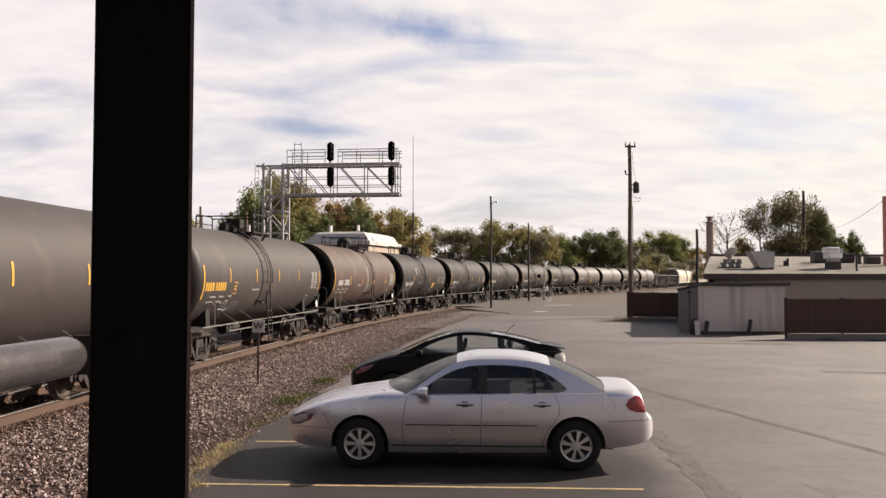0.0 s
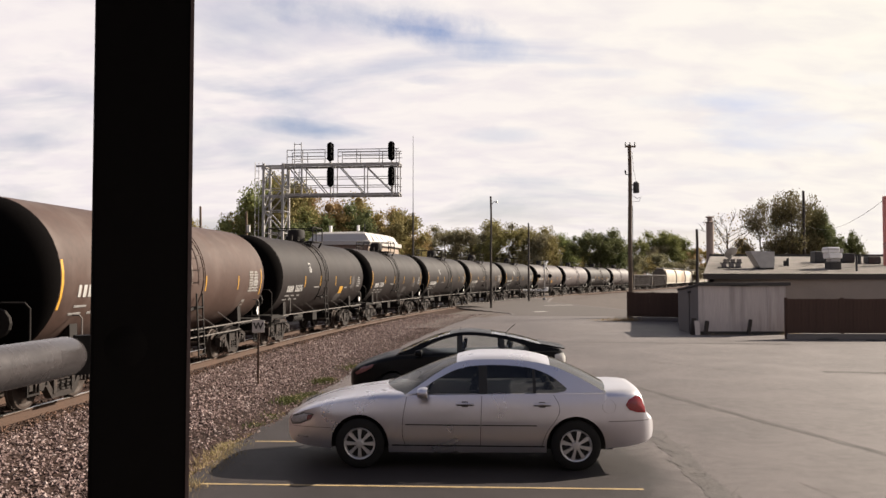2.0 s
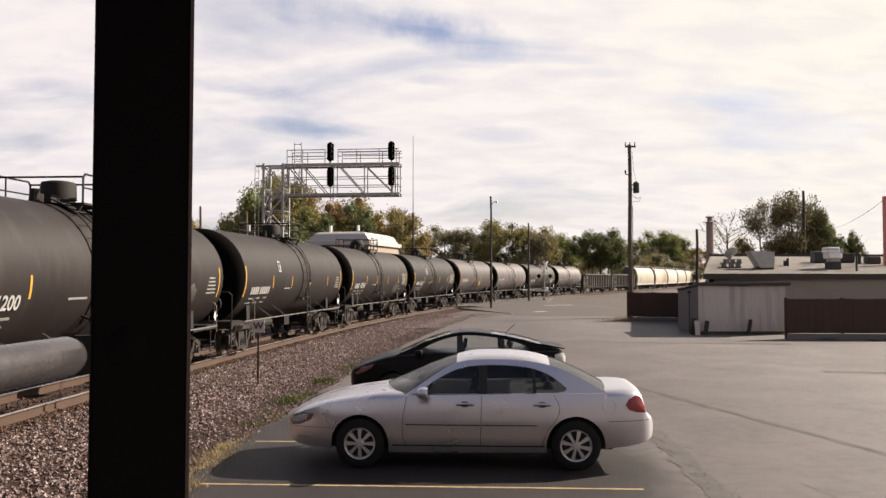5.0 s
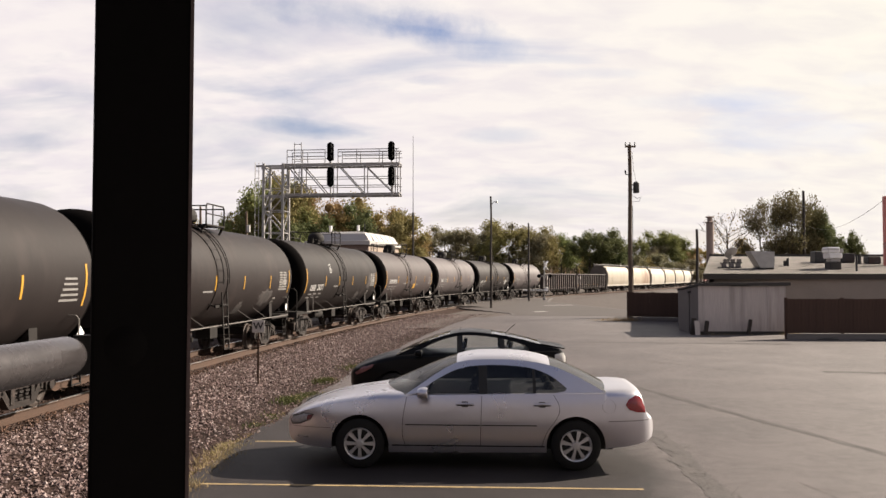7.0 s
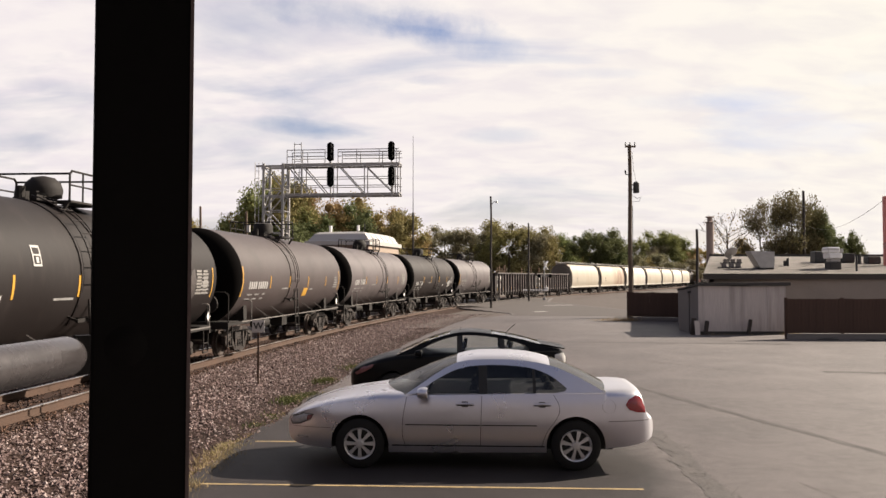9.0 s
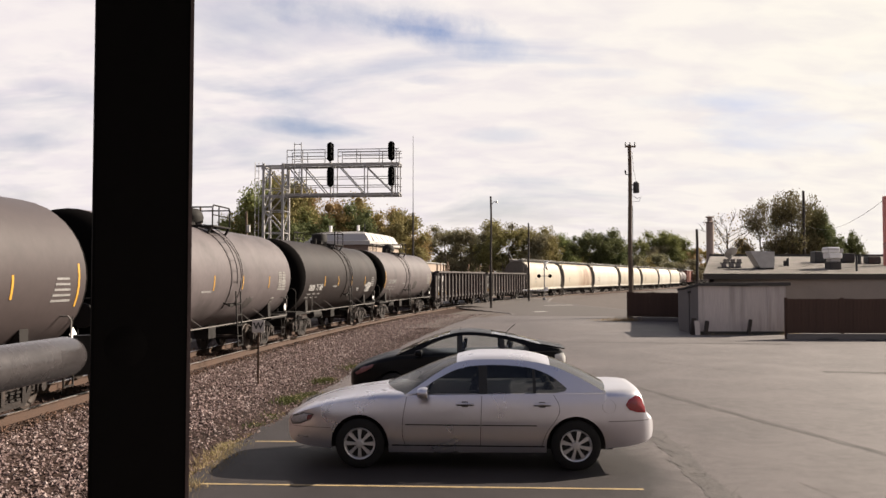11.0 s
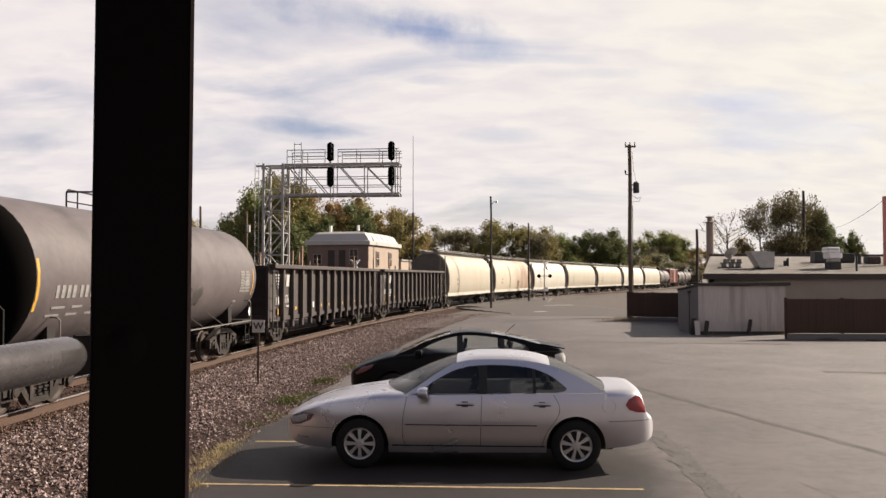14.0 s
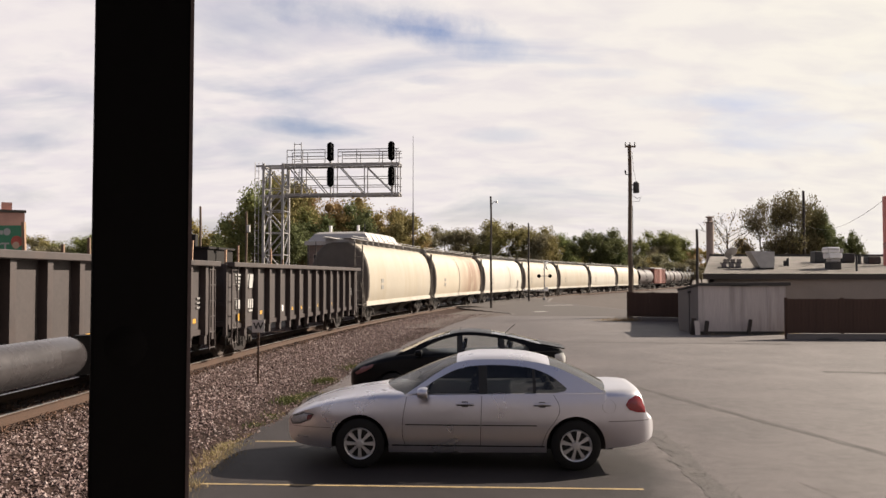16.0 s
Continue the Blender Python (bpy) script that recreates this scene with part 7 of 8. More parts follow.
def board_fence(x0, x1, y, h, seed, y1=None):
    r = random.Random(seed)
    f = thing("board_fence", "dark brown upright board fence", "fence", group="board fences")
    y1 = y if y1 is None else y1
    n = int(math.hypot(x1 - x0, y1 - y) / 0.145)
    src = B()
    box(src, -0.078, 0.078, -0.009, 0.009, 0.15, 1.0)
    first = None
    for i in range(n):
        t = (i + 0.5) / n
        m = pose(x0 + (x1 - x0) * t, y + (y1 - y) * t + (0.004 if i % 2 else -0.004), 0, 0, r.uniform(-0.25, 0.25), math.degrees(math.atan2(y1 - y, x1 - x0))) @ Matrix.Diagonal((1, 1, h * (1 + r.uniform(-0.006, 0.006)), 1))
        if first is None:
            first = part("board", src, FENCE_WOOD, f)
            first.matrix_basis = m
        else:
            share("board", first, f, m)
    bm = B()
    for z in (0.3, h - 0.25):
        bar(bm, (x0, y + 0.04, z), (x1, y1 + 0.04, z), 0.05, 0.09)
    part("fence_rail", bm, FENCE_WOOD, f)
    part("plinth", bar(B(), (x0, y + 0.03, 0.11), (x1, y1 + 0.03, 0.11), 0.05, 0.22), SHED_SIDE, f, "low grey concrete plinth")
    k = int((x1 - x0) / 2.4) + 1
    for i in range(k + 1):
        t = i / k
        part("fence_post", bar(B(), (x0 + (x1 - x0) * t, y + (y1 - y) * t + 0.09, 0), (x0 + (x1 - x0) * t, y + (y1 - y) * t + 0.09, h + 0.05), 0.1), FENCE_WOOD, f)
    return f


def build_shop():
    b = thing("shop_building", "low taupe building with a shallow pale roof", "building")
    # walls: the end wall runs askew
    bm = B()
    box(bm, 12.6, 48, 40.1, 40.4, 0, 2.5), box(bm, 20.5, 48, 63.6, 63.9, 0, 2.5), box(bm, 47.7, 48, 40.4, 63.6, 0, 2.5)
    loft(bm, [[Vector((x, 40.1, 0)), Vector((x, 40.1, 2.55)), Vector((x + 4.1, 52, 3.7)), Vector((x + 8.2, 63.8, 2.55)), Vector((x + 8.2, 63.8, 0))] for x in (12.55, 12.8)], True, True)
    part("wall", bm, TAUPE_WALL, b)
    bm = B()
    e = [Vector(p) for p in ((12.2, 39.7, 2.66), (48.4, 41.0, 2.60), (48.4, 64.2, 2.62), (20.6, 64.2, 2.68))]
    r0, r1 = Vector((16.4, 52, 3.78)), Vector((48.4, 53, 3.74))
    v0, v1 = bm.verts.new(r0), bm.verts.new(r1)
    q = [bm.verts.new(p) for p in e]
    bm.faces.new((q[0], q[1], v1, v0)), bm.faces.new((q[2], q[3], v0, v1))
    bmesh.ops.solidify(bm, geom=bm.faces[:], thickness=0.08)
    part("roof", bm, ROOFING, b)
    part("fascia", bar(B(), (12.2, 39.72, 2.53), (48.4, 41.02, 2.47), 0.06, 0.26), FASCIA, b)
    part("fascia", bar(B(), (12.2, 39.7, 2.53), (16.4, 52, 3.65), 0.06, 0.2), FASCIA, b)
    bm = B()
    bar(bm, (16.4, 52, 3.83), (48.4, 53, 3.79), 0.35, 0.14)
    part("ridge_cap", bm, DARK_ROOF, b)
    # front shed of upright panels
    s = thing("front_shed", "shed of dirty white panels with a dark top edge", "shed")
    xs = [11.1, 11.9, 12.55, 13.35, 14.1, 14.9]
    for i, (a, c) in enumerate(zip(xs, xs[1:])):
        part("panel", box(B(), a + 0.003, c - 0.003, 36.88 + 0.005 * (i % 2), 36.93 + 0.005 * (i % 2), 0.04, 2.12 - 0.01 * (i % 3)), SHED_PANEL, s)
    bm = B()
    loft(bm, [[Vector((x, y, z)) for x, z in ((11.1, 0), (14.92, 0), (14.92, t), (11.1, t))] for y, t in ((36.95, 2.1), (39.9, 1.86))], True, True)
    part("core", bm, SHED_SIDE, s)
    bm = B()
    loft(bm, [[Vector((x, y, z)) for x, z in ((11.06, 2.13), (15.05, 2.13), (15.05, 2.27), (11.06, 2.24))] for y in (36.72, 36.9)], True, True)
    loft(bm, [[Vector((x, y, z + d)) for x, z in ((11.04, 2.13), (15.0, 2.13), (15.0, 2.2), (11.04, 2.2))] for y, d in ((36.9, 0.0), (40.05, -0.255))], True, True)
    part("roof", bm, DARK_ROOF, s)
    part("skirting", box(B(), 11.1, 14.9, 36.84, 36.90, 0.0, 0.14), DARK_ROOF, s)
    # lean-to beside it
    l = thing("side_shed", "low grey lean-to with a dark sloped roof", "shed")
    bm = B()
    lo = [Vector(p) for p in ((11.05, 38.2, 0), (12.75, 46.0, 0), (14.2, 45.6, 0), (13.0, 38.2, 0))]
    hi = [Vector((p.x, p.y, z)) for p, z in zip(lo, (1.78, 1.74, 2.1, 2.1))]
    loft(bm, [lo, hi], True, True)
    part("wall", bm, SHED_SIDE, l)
    bm = B()
    ctr = sum(hi, Vector()) / 4
    rf = [ctr + (p - ctr) * 1.05 for p in hi]
    loft(bm, [[p + Vector((0, 0, 0.005)) for p in rf], [p + Vector((0, 0, 0.09)) for p in rf]], True, True)
    part("roof", bm, DARK_ROOF, l)
    board_fence(13.85, 36.0, 34.2, 1.62, 3, 33.2)
    board_fence(10.62, 13.2, 48.7, 1.62, 4, 47.4)
    # roof things
    v = thing("roof_vent_hood", "slanting sheet metal vent hood on the roof", "vent")
    bm = B()
    prism(bm, [(-0.30, 0.12), (0.40, 0.12), (0.42, 0.92), (-0.76, 0.96), (-0.74, 0.86)], -0.40, 0.40)
    part("hood", bm, VENT_METAL, v)
    part("curb", box(B(), -0.36, 0.40, -0.36, 0.36, -0.3, 0.12), DARK_ROOF, v)
    v.matrix_basis = pose(16.1, 42.6, 2.84)
    v = thing("roof_fan", "white boxy rooftop exhaust unit on a dark curb", "fan")
    part("curb", bevelled(box(B(), -0.36, 0.36, -0.36, 0.36, -0.3, 0.34), 0.02), DARK_ROOF, v)
    part("neck", bevelled(box(B(), -0.30, 0.34, -0.30, 0.30, 0.34, 0.52), 0.03), GALV, v)
    part("housing", bevelled(box(B(), -0.44, 0.42, -0.42, 0.42, 0.52, 0.80), 0.04), PLACARD, v)
    part("hood", bevelled(box(B(), -0.50, 0.26, -0.44, 0.44, 0.80, 1.12), 0.05), PLACARD, v)
    part("hood_flange", box(B(), -0.53, 0.29, -0.47, 0.47, 1.0, 1.03), GALV, v)
    part("motor_box", bevelled(box(B(), 0.26, 0.52, -0.35, 0.2, 0.82, 1.04), 0.03), GALV, v)
    v.matrix_basis = pose(19.6, 42.6, 2.93) @ Matrix.Diagonal((0.78, 0.85, 0.95, 1))
    for x, y, z, k, turn in ((14.4, 42.6, 2.95, 0.55, 55), (15.5, 45.6, 3.22, 0.82, 20)):
        v = thing("satellite_dish", "grey satellite dish on a weighted roof frame", "satellite dish", pose(x, y, z), "satellite dishes")
        bm = B()
        lathe(bm, [(-0.10, 0.02), (-0.06, 0.28), (0.0, 0.45), (0.02, 0.45), (-0.05, 0.27), (-0.085, 0.02)], "y", 24)
        for p in bm.verts:
            p.co = pose(0, 0, 0.22 + 0.45 * k, 40, 0, turn) @ (p.co * k)
        part("dish", bm, VENT_METAL, v, smooth=True)
        part("mast", rod(B(), (0, 0.05, 0.0), (0, 0.05, 0.2 + 0.45 * k), 0.03, 8), DARK_METAL, v)
        bm = B()
        for sy in (-0.28, 0.28):
            bar(bm, (-0.5, sy, 0.03), (0.5, sy, 0.03), 0.05)
        for sx in (-0.45, 0.0, 0.45):
            bar(bm, (sx, -0.28, 0.03), (sx, 0.28, 0.03), 0.05)
        part("frame", bm, DARK_METAL, v)
        for sx in (-0.36, 0.02, 0.36):
            part("block", bevelled(box(B(), sx - 0.1, sx + 0.1, -0.3, -0.1, 0.055, 0.24), 0.01), SHED_SIDE, v)
    for x, y, z, h, r in ((18.1, 44.5, 3.1, 0.38, 0.06), (18.0, 44.6, 3.1, 0.25, 0.09), (20.2, 41.4, 2.75, 0.75, 0.05), (22.6, 46.0, 3.2, 0.5, 0.1)):
        v = thing("vent_pipe", "short dark roof vent pipe", "pipe", pose(x, y, z), "roof vent pipes")
        part("pipe", rod(B(), (0, 0, -0.2), (0, 0, h), r, 10), DARK_METAL, v)
    for x, y, z, w, d, h in ((22.3, 47, 3.3, 0.8, 0.7, 0.5), (23.5, 46.4, 3.22, 0.7, 0.6, 0.4), (20.9, 47, 3.3, 0.8, 0.7, 0.62)):
        v = thing("rooftop_unit", "dark grey rooftop air handling unit", "air conditioner", pose(x, y, z), "rooftop units")
        part("case", bevelled(box(B(), -w / 2, w / 2, -d / 2, d / 2, 0.0, h), 0.04), DARK_METAL, v)
        part("curb", box(B(), -w / 2 + 0.05, w / 2 - 0.05, -d / 2 + 0.05, d / 2 - 0.05, -0.35, 0.0), DARK_ROOF, v)
        for k in range(4):
            part("louvre", box(B(), -w / 2 + 0.1, w / 2 - 0.1, -d / 2 - 0.02, -d / 2, 0.1 + k * 0.11, 0.16 + k * 0.11), DARK_METAL, v)
    v = thing("chimney_stack", "tall pale weathered chimney stack with a cap", "chimney", pose(17.5, 55.5, 2.75))
    part("stack", rod(B(), (0, 0, -0.5), (0, 0, 3.3), 0.24, 16), STACK_RED, v, smooth=True)
    part("cap", lathe(B(), [(3.3, 0.28), (3.36, 0.3), (3.4, 0.16), (3.62, 0.16), (3.64, 0.28), (3.70, 0.28), (3.74, 0.05)], "z", 16), STACK_RED, v, smooth=True)
    v = thing("brick_flue", "slim red painted flue on the roof", "chimney", pose(23.55, 45, 3.2))
    part("flue", bevelled(box(B(), -0.1, 0.35, -0.15, 0.15, -0.4, 3.6), 0.01), surface("faded red paint", (0.52, 0.17, 0.15), 0.6, vary=0.15, scale=3), v)
    bm = B()
    a, e = Vector((23.6, 45, 6.7)), Vector((46.9, 110, 9.6))
    tube(bm, [a.lerp(e, t) - Vector((0, 0, 4 * t * (1 - t) * 1.3)) - Vector((23.55, 45, 3.2)) for t in np.linspace(0, 1, 15)], 0.012, 5)
    part("guy_wire", bm, DARK_METAL, v)
    v = thing("round_roof_sign", "small round pink disc on a stub", "sign", pose(23.35, 44.6, 3.4))
    part("disc", lathe(B(), [(-0.03, 0.16), (0.0, 0.18), (0.03, 0.16)], "y", 20, (0, 0, 0.75)), surface("pink disc paint", (0.3251, 0.159, 0.1445), 0.6, vary=0.1), v)
    part("stub", rod(B(), (0, 0, -0.4), (0, 0, 0.6), 0.03, 8), DARK_METAL, v)
    # loose things by the shed
    v = thing("leaning_board", "dirty white sheet leaning at the shed corner", "board", pose(10.95, 36.5, 0, -8, 0, 20))
    part("sheet", bevelled(box(B(), -0.12, 0.12, -0.02, 0.02, 0, 0.62), 0.008), SHED_PANEL, v)
    for x, y, h, w, ln in ((10.78, 36.75, 0.72, 0.2, 6), (11.3, 36.6, 0.62, 0.16, 8), (13.15, 36.6, 0.68, 0.13, 9)):
        v = thing("dark_post", "short dark post leaning at the shed", "post", pose(x, y, 0, 0, ln, 0), "posts by the shed")
        part("shaft", bevelled(box(B(), -w / 2, w / 2, -0.07, 0.07, 0, h), 0.015), DARK_POLE, v)
    for x, y, r in ((15.3, 33.75, 0.3), (16.9, 33.3, 0.25), (17.6, 33.2, 0.3)):
        v = thing("scrap_heap", "low dark heap at the foot of the fence", "heap", pose(x, y, 0))
        bm = B()
        bmesh.ops.create_icosphere(bm, subdivisions=2, radius=r)
        for p in bm.verts:
            p.co = Vector((p.co.x * 1.5, p.co.y, max(0, p.co.z) * 0.28)) * (1 + 0.25 * noise.noise(p.co * 6 + Vector((x, 0, 0))))
        part("pile", bm, DARK_ROOF, v)


def build_far_buildings():
    h = thing("trackside_hut", "beige trackside building with a white metal roof", "building", pose(-6.35, 72, -0.2, 0, 0, -14))
    W, D, E = 5.55, 8.9, 5.5
    bm = B()
    box(bm, -0.2, 0, 0.2, D, 0, E), box(bm, -W, -W + 0.2, 0.2, D, 0, E), box(bm, -W, 0, D - 0.2, D, 0, E)
    part("wall", bm, HUT_WALL, h)
    # this wall faces away from the sun: its shade is put into the brown
    part("brick_wall", box(B(), -W, 0, 0, 0.2, 0, E), surface("shaded hut end wall", (0.165, 0.118, 0.098), 0.9, vary=0.3, scale=1.5, fine=24, bump=0.2), h, "end wall in a darker brown for its shade")
    bm = B()
    rings = []
    for k, z in ((0.2, E - 0.05), (0.2, E + 0.28), (-0.02, E + 0.32), (-0.45, E + 0.92), (-0.75, E + 1.08), (-1.4, E + 1.15), (-2.4, E + 1.2)):
        rings.append([Vector((-W - k, -k, z)), Vector((k, -k, z)), Vector((k, D + k, z)), Vector((-W - k, D + k, z))])
    loft(bm, rings, True, True)
    part("roof", bm, HUT_ROOF, h)
    for k in range(7):
        part("roof_seam", bar(B(), (0.01, 0.2 + k * 1.4, E + 0.33), (-0.44, 0.2 + k * 1.4, E + 0.93), 0.05, 0.05), HUT_ROOF, h)
    for x in (-3.35, -2.35):
        part("shutter", bevelled(box(B(), x - 0.3, x + 0.3, -0.04, 0.0, 3.55, 5.0), 0.01), FASCIA, h, "dark boarded window")
    for (x, y, ang) in ((-4.6, -0.02, 0), (-1.3, -0.02, 0), (0.02, 2.4, 90), (0.02, 6.0, 90)):
        w = part("window", box(B(), -0.42, 0.42, -0.03, 0.0, 0, 1.25), DARK_PANE, h, "dark sash window")
        w.matrix_basis = pose(x, y, 3.85 if ang == 0 else 3.7, 0, 0, ang) @ Matrix.Diagonal((0.8, 1, 0.62 if x < -3 else 0.95, 1))
        f = B()
        for a, b, c, d in ((-0.5, -0.42, -0.06, 1.33), (0.42, 0.5, -0.06, 1.33), (-0.42, 0.42, 1.25, 1.33), (-0.46, 0.46, -0.08, 0.0), (-0.03, 0.03, 0, 1.25), (-0.42, 0.42, 0.6, 0.66)):
            box(f, a, b, -0.06, 0.0, c, d)
        part("frame", f, HUT_WALL, w)
    part("vent", rod(B(), (-4.6, 3, E + 1.25), (-4.6, 3, E + 1.8), 0.14, 10), PLACARD, h)
    part("vent", rod(B(), (-1.7, 2.2, E + 1.25), (-1.7, 2.2, E + 1.75), 0.12, 10), PLACARD, h)
    part("vent", rod(B(), (-1.1, 2.2, E + 1.15), (-1.1, 2.2, E + 1.95), 0.04, 8), DARK_METAL, h)
    s = thing("low_shed", "long low cream shed beside the tracks", "shed", pose(-4.7, 95, -0.2, 0, 0, -9.5))
    part("wall", box(B(), -5.0, 0, 0, 30.4, 0, 4.5), HUT_WALL, s)
    part("roof", bevelled(box(B(), -5.2, 0.15, -0.15, 30.6, 4.5, 4.66), 0.03), VENT_METAL, s)
    for y in (7, 15, 23):
        part("downpipe", rod(B(), (0.06, y, 0), (0.06, y, 4.5), 0.05, 6), DARK_METAL, s)
    s = thing("dark_shed", "dark flat roofed shed behind the tracks", "shed", pose(-21.5, 60, -0.2, 0, 0, -6))
    part("wall", box(B(), 0, 5.0, 0, 5, 0, 4.7), UNDER, s)
    part("roof", box(B(), -0.15, 5.15, -0.15, 5.15, 4.7, 4.85), UNDER, s)
    part("chimney", box(B(), 3.2, 3.7, 1.0, 1.5, 4.85, 5.75), UNDER, s)
    b = thing("brick_building", "red brick building with a chimney", "building", pose(-34.6, 70, -0.2, 0, 0, 27))
    part("wall", box(B(), -17.4, 0, 0, 14, 0, 8.0), BRICK, b)
    part("parapet", box(B(), -17.5, 0.1, -0.1, 0.3, 8.0, 8.22), FASCIA, b)
    part("chimney", box(B(), -1.75, -0.95, 1.0, 1.8, 8.0, 8.9), BRICK, b)
    g = surface("billboard green", (0.0325, 0.1734, 0.09212), 0.5, vary=0.1, scale=2)
    s = thing("billboard", "green billboard with white and red shapes", "billboard", pose(-31.45, 60, 0))
    part("panel", box(B(), -8, 1.85, 0, 0.12, 3.6, 6.15), g, s)
    for x in (-6.5, -2.5, 1.0):
        part("leg", bar(B(), (x, 0.25, -0.2), (x, 0.25, 5.8), 0.18), DARK_METAL, s)
    text_part("lettering", "CT", 0.95, 0.004, LETTER, s, pose(0.1, -0.012, 4.55, 90, 0, 0))
    for k, (x, z, w, hh) in enumerate(((-0.1, 5.65, 0.7, 0.3), (-0.9, 5.65, 0.5, 0.3), (-0.9, 5.3, 0.9, 0.08))):
        part("bar", box(B(), x - w / 2, x + w / 2, -0.014, 0, z - hh / 2, z + hh / 2), LETTER, s)
    part("round_mark", lathe(B(), [(-0.014, 0.26), (0.0, 0.26)], "y", 20, (0.55, 0, 5.7)), LETTER, s)
    part("red_shape", lathe(B(), [(-0.014, 0.42), (0.0, 0.42)], "y", 14, (1.25, 0, 5.0)), surface("billboard red", (0.3612, 0.06502, 0.04335), 0.5, vary=0.3, scale=3), s)
    part("pale_shape", lathe(B(), [(-0.018, 0.26), (0.0, 0.26)], "y", 12, (1.2, -0.002, 4.75)), surface("billboard cream", (0.4335, 0.3034, 0.2167), 0.5, vary=0.2), s)


build_shop()
build_far_buildings()

# ---- trees ----
BARK = surface("tree bark", (0.06141, 0.04768, 0.03613), 0.95, vary=0.35, scale=2, fine=14, bump=0.5, stretch=(3, 3, 0.5))
LEAVES = {
    "green": leaf_material("green leaves", (0.1600, 0.1720, 0.0640), 0.26),
    "dark": leaf_material("dark green leaves", (0.1050, 0.1170, 0.0500), 0.26),
    "olive": leaf_material("olive leaves", (0.2050, 0.1850, 0.0750), 0.26),
    "yellow": leaf_material("yellowing leaves", (0.2620, 0.1980, 0.0800), 0.26),
    "rust": leaf_material("rust brown leaves", (0.2450, 0.1600, 0.0800), 0.26),
    "airy": leaf_material("brown olive leaves", (0.130, 0.112, 0.055), 0.3),
    "dull": leaf_material("dull grey green leaves", (0.1850, 0.1680, 0.1000), 0.26),
}


def tree(name, leaf, seed, label, density=1.0, bare=False, squat=1.0, heads=38):
    """A tree ten metres high: trunk, limbs, twigs, and a crown of loose leaf clumps."""
    r = random.Random(seed)
    q = np.random.RandomState(seed)
    t = thing(name, label, "tree", group="trees")
    bm = B()
    h = 10.0
    tips = []
    lean = Vector((r.uniform(-0.3, 0.3), r.uniform(-0.3, 0.3), 0))
    axis = [Vector((0, 0, 0)) + lean * (k / 5) + Vector((0, 0, h * 0.78 * k / 5)) for k in range(6)]
    tube(bm, axis, 0.2, 8, [0.24, 0.19, 0.16, 0.12, 0.08, 0.03])
    for i in range(15 if not bare else 26):
        f = r.uniform(0.22, 0.95)
        k = min(4, int(f * 5))
        p0 = axis[k].lerp(axis[k + 1], f * 5 - k)
        a = r.uniform(0, 2 * math.pi)
        reach = (1.2 + 2.2 * math.sin(math.pi * min(1, f * 0.95)) ** 0.7) * r.uniform(0.7, 1.15) * squat
        up = r.uniform(0.35, 1.1) * reach
        p1 = p0 + Vector((math.cos(a) * reach * 0.5, math.sin(a) * reach * 0.5, up * 0.6))
        p2 = p0 + Vector((math.cos(a) * reach, math.sin(a) * reach, up))
        tube(bm, [p0, p1, p2], 0.05, 5, [0.075 * (1.2 - f), 0.05 * (1.2 - f), 0.015])
        tips += [p1, p2, p1.lerp(p2, 0.5)]
        for _ in range(3 if not bare else 6):
            d = Vector((r.uniform(-1, 1), r.uniform(-1, 1), r.uniform(-0.1, 1))) * r.uniform(0.5, 1.1)
            b0 = p1.lerp(p2, r.random())
            tube(bm, [b0, b0 + d * 0.5 + Vector((0, 0, 0.08)), b0 + d], 0.02, 4, [0.022, 0.015, 0.006])
            tips.append(b0 + d)
    tips.append(axis[-1] + Vector((0, 0, 0.8)))
    part("trunk", bm, BARK, t)
    if bare:
        tips = tips[::6]
    # lobes: loose heads of foliage round the limbs' ends, each with a dense heart
    pts = np.array([tuple(p) for p in tips])
    if not bare:
        pts = np.concatenate([pts[q.permutation(len(pts))[:heads]], pts[-1:]])
    rad = (0.75 + 0.55 * q.rand(len(pts))) if not bare else 0.5 + 0.4 * q.rand(len(pts))
    n = int(10500 * density) if not bare else 260
    own = q.choice(len(pts), size=n, p=rad ** 2 / (rad ** 2).sum())
    d = q.randn(n, 3)
    d /= np.linalg.norm(d, axis=1)[:, None]
    lump = 1 + 0.22 * np.sin(d[:, 0] * 5 + own) * np.sin(d[:, 1] * 6 + own * 2) + 0.12 * np.sin(d[:, 2] * 11 + own)
    c = pts[own] + d * (rad[own] * lump * (0.5 + 0.62 * q.rand(n) ** 0.8))[:, None] * [1, 1, 0.8]
    a, b = q.randn(n, 3), q.randn(n, 3)
    a /= np.linalg.norm(a, axis=1)[:, None]
    b -= a * (a * b).sum(1)[:, None]
    b /= np.linalg.norm(b, axis=1)[:, None]
    s = (0.07 + 0.07 * q.rand(n))[:, None]
    v = np.stack([c - a * s, c - b * s * 0.62, c + a * s, c + b * s * 0.62], 1).reshape(-1, 3).tolist()
    f = np.arange(4 * n).reshape(-1, 4).tolist()
    if not bare and heads > 30:
        ball = bmesh.new()
        bmesh.ops.create_icosphere(ball, subdivisions=1, radius=1.0)
        bv = np.array([tuple(p.co) for p in ball.verts])
        bf = [[p.index for p in g.verts] for g in ball.faces]
        ball.free()
        for p, r0 in zip(pts, rad):
            k = len(v)
            v += (p + bv * r0 * 0.48 * (0.8 + 0.4 * q.rand(len(bv), 1)) * [1, 1, 0.8]).tolist()
            f += [[x + k for x in g] for g in bf]
    me = bpy.data.meshes.new("crown")
    me.from_pydata(v, [], f)
    me.materials.append(LEAVES[leaf])
    cr = new("crown", me)
    cr.parent = t
    return t


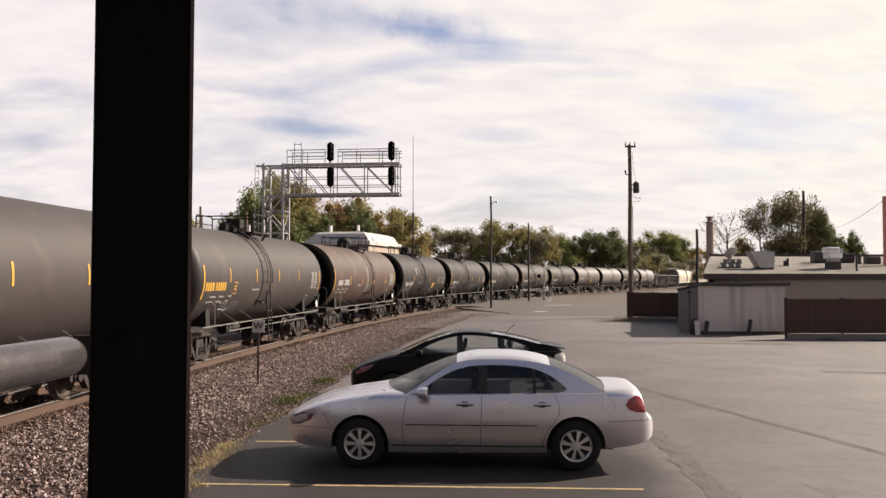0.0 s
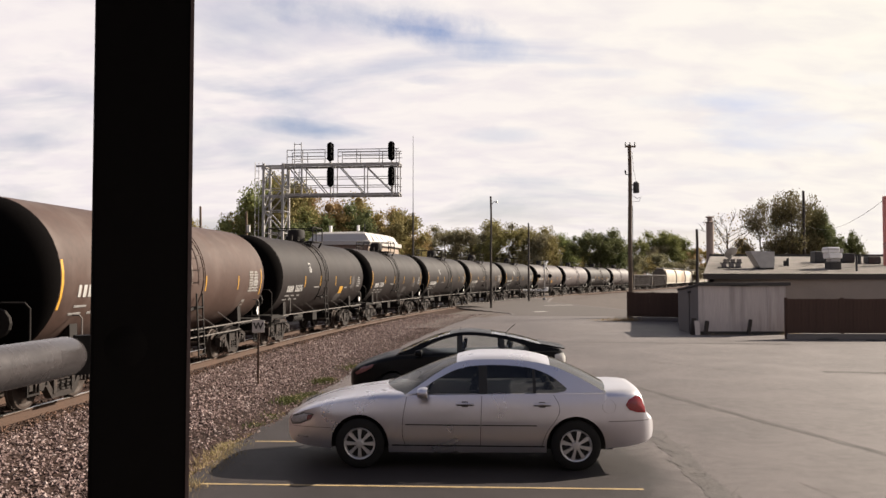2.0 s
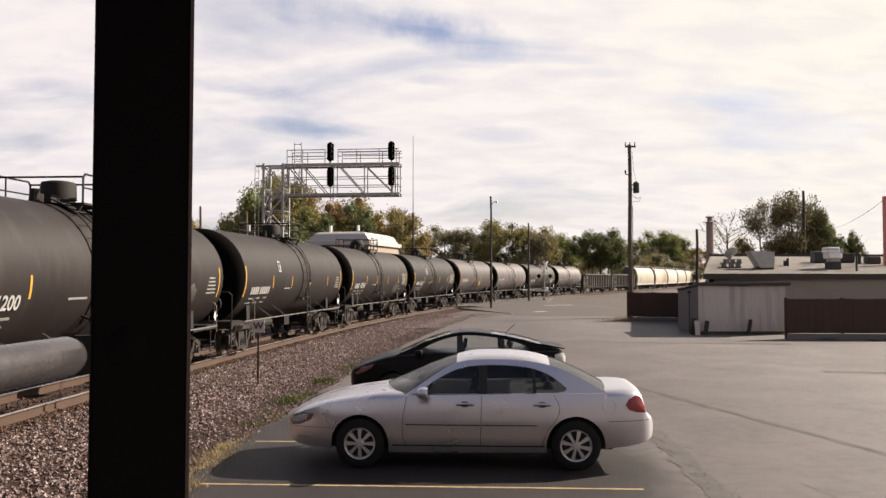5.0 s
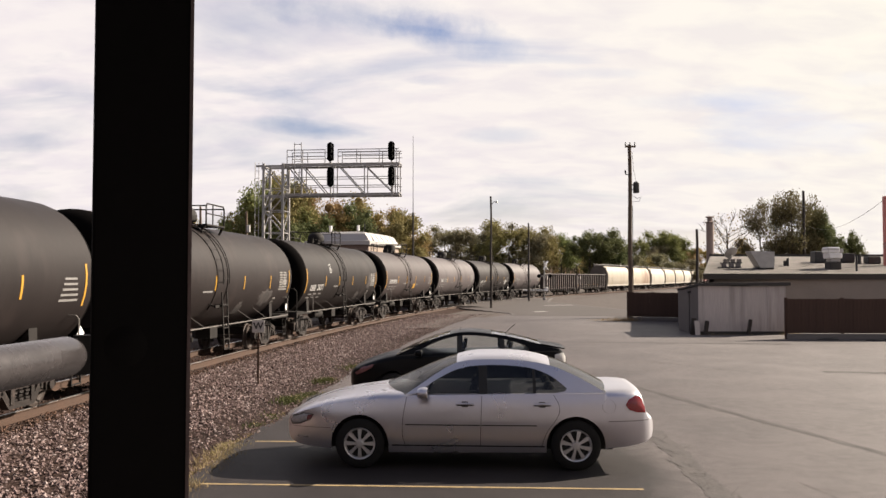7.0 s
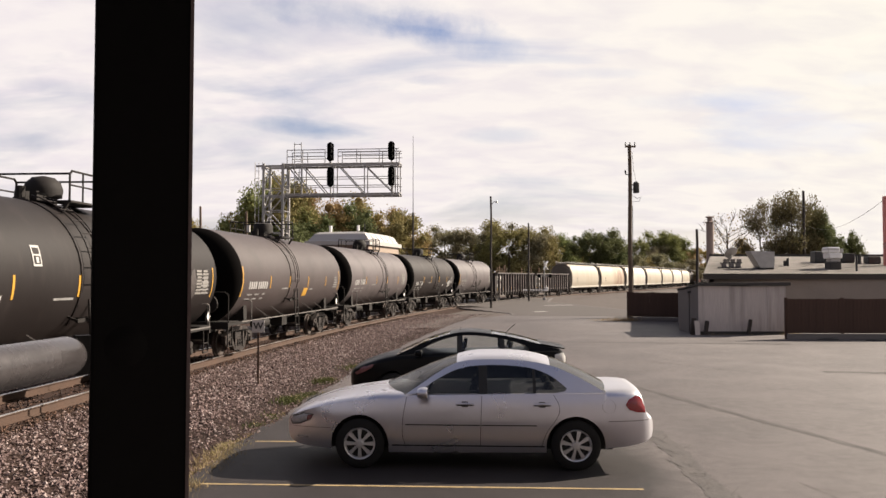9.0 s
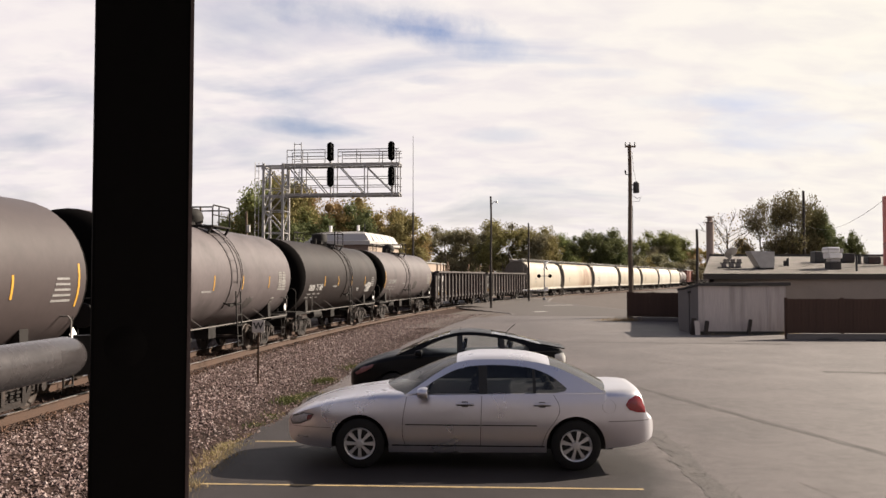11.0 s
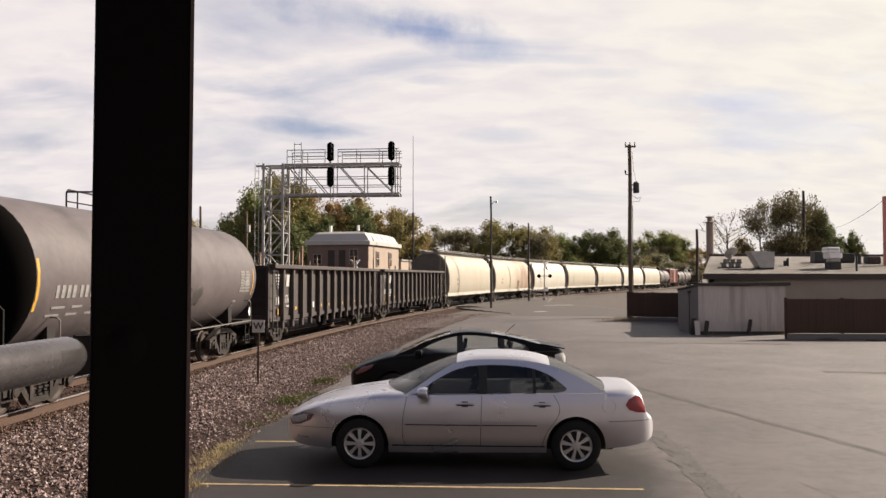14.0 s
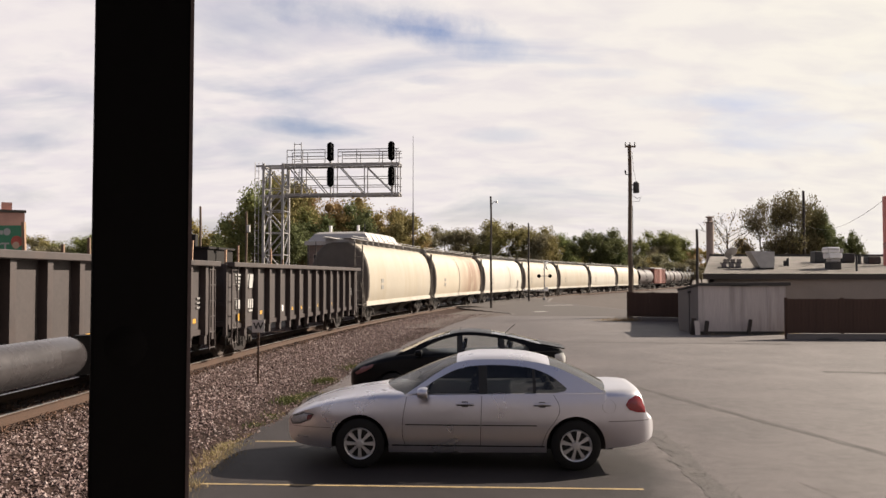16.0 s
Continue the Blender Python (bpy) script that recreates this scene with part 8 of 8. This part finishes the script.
def build_trees():
    kinds = {}
    for i, (k, dens, sq) in enumerate((("green", 1.0, 1.0), ("dark", 1.0, 1.05), ("olive", 1.0, 1.1), ("yellow", 0.8, 1.1), ("rust", 0.8, 1.1), ("dull", 0.9, 1.2), ("airy", 0.5, 1.0))):
        lab = {"green": "green leafy tree with an uneven crown", "dark": "dense dark green rounded tree", "olive": "olive green autumn tree", "yellow": "yellowing autumn tree with loose crown", "rust": "rust brown autumn tree beyond the tracks", "dull": "dull grey green autumn tree", "airy": "tall brown olive tree with gaps in its crown"}[k]
        for j in range(2):
            kinds[k, j] = (k, 31 + i * 5 + j, lab, dens, sq)
    proto = {}
    rr = random.Random(77)
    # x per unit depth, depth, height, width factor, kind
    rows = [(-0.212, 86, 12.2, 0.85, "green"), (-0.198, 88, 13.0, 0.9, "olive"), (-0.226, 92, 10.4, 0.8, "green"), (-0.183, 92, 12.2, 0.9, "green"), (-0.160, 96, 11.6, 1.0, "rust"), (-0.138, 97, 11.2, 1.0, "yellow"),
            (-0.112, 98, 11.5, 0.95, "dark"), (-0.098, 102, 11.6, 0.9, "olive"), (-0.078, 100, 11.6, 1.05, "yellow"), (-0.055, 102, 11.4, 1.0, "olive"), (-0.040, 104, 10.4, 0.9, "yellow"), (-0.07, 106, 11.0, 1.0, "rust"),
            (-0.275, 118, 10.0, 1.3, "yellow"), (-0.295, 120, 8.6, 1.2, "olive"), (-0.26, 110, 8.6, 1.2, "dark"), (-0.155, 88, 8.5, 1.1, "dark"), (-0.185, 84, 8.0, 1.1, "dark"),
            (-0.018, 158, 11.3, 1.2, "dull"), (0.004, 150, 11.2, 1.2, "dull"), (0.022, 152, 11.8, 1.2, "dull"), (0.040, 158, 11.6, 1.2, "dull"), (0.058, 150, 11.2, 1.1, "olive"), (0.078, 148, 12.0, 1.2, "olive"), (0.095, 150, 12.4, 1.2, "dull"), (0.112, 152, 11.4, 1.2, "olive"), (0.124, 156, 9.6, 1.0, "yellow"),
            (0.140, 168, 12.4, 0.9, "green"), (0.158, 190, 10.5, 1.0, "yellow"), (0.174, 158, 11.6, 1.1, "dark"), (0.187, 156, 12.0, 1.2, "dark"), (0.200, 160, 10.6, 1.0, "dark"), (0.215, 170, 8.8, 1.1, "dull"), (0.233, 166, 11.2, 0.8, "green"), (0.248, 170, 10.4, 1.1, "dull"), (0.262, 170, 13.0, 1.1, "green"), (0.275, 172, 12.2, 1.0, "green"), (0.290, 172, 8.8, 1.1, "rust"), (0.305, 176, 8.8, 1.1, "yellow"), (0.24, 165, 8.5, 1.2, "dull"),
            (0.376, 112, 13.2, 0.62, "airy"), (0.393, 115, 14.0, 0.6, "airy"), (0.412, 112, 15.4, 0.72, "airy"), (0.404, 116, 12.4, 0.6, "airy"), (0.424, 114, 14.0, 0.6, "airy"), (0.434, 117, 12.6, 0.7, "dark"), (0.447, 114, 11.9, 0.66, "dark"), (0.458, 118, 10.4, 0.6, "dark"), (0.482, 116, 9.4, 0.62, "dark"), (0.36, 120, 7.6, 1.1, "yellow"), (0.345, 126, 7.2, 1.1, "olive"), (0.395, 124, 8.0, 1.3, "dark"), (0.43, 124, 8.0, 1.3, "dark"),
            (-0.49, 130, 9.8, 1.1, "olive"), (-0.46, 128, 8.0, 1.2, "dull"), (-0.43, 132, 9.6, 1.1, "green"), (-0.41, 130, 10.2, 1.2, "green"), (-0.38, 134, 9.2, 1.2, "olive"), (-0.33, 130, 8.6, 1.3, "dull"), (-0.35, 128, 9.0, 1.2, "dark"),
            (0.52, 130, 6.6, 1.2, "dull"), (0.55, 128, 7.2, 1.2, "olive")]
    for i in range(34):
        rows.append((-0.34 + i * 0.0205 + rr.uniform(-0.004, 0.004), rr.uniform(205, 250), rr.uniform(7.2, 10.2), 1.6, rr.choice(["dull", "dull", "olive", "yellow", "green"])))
    for i, (k, d, h, w, kind) in enumerate(rows):
        j = i % 2
        if -0.26 < k < -0.15:
            h *= 1.1
        if 0.225 <= k < 0.33 and d < 200:
            h, d = 2.5 + (h - 2.5) * 1.65, d * 1.65
        sc = (h + 0.2) / 10.4
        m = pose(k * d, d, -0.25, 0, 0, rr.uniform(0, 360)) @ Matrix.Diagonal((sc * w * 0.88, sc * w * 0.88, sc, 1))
        if (kind, j) not in proto:
            leaf, seed, lab, dens, sq = kinds[kind, j]
            proto[kind, j] = tree("tree", leaf, seed, lab, dens, False, sq, 26 if kind == "airy" else 38)
            proto[kind, j].matrix_basis = m
        else:
            copy_thing_at(proto[kind, j], m)
    b = tree("bare_tree", "yellow", 91, "nearly bare pale tree with thin twigs", 1.0, True)
    b.matrix_basis = pose(0.337 * 112, 112, -0.25) @ Matrix.Diagonal((1.1, 1.1, 1.22, 1))


def copy_thing_at(ob, m):
    c = copy_thing(ob, Matrix.Identity(4))
    c.matrix_basis = m
    return c


build_trees()


motions()
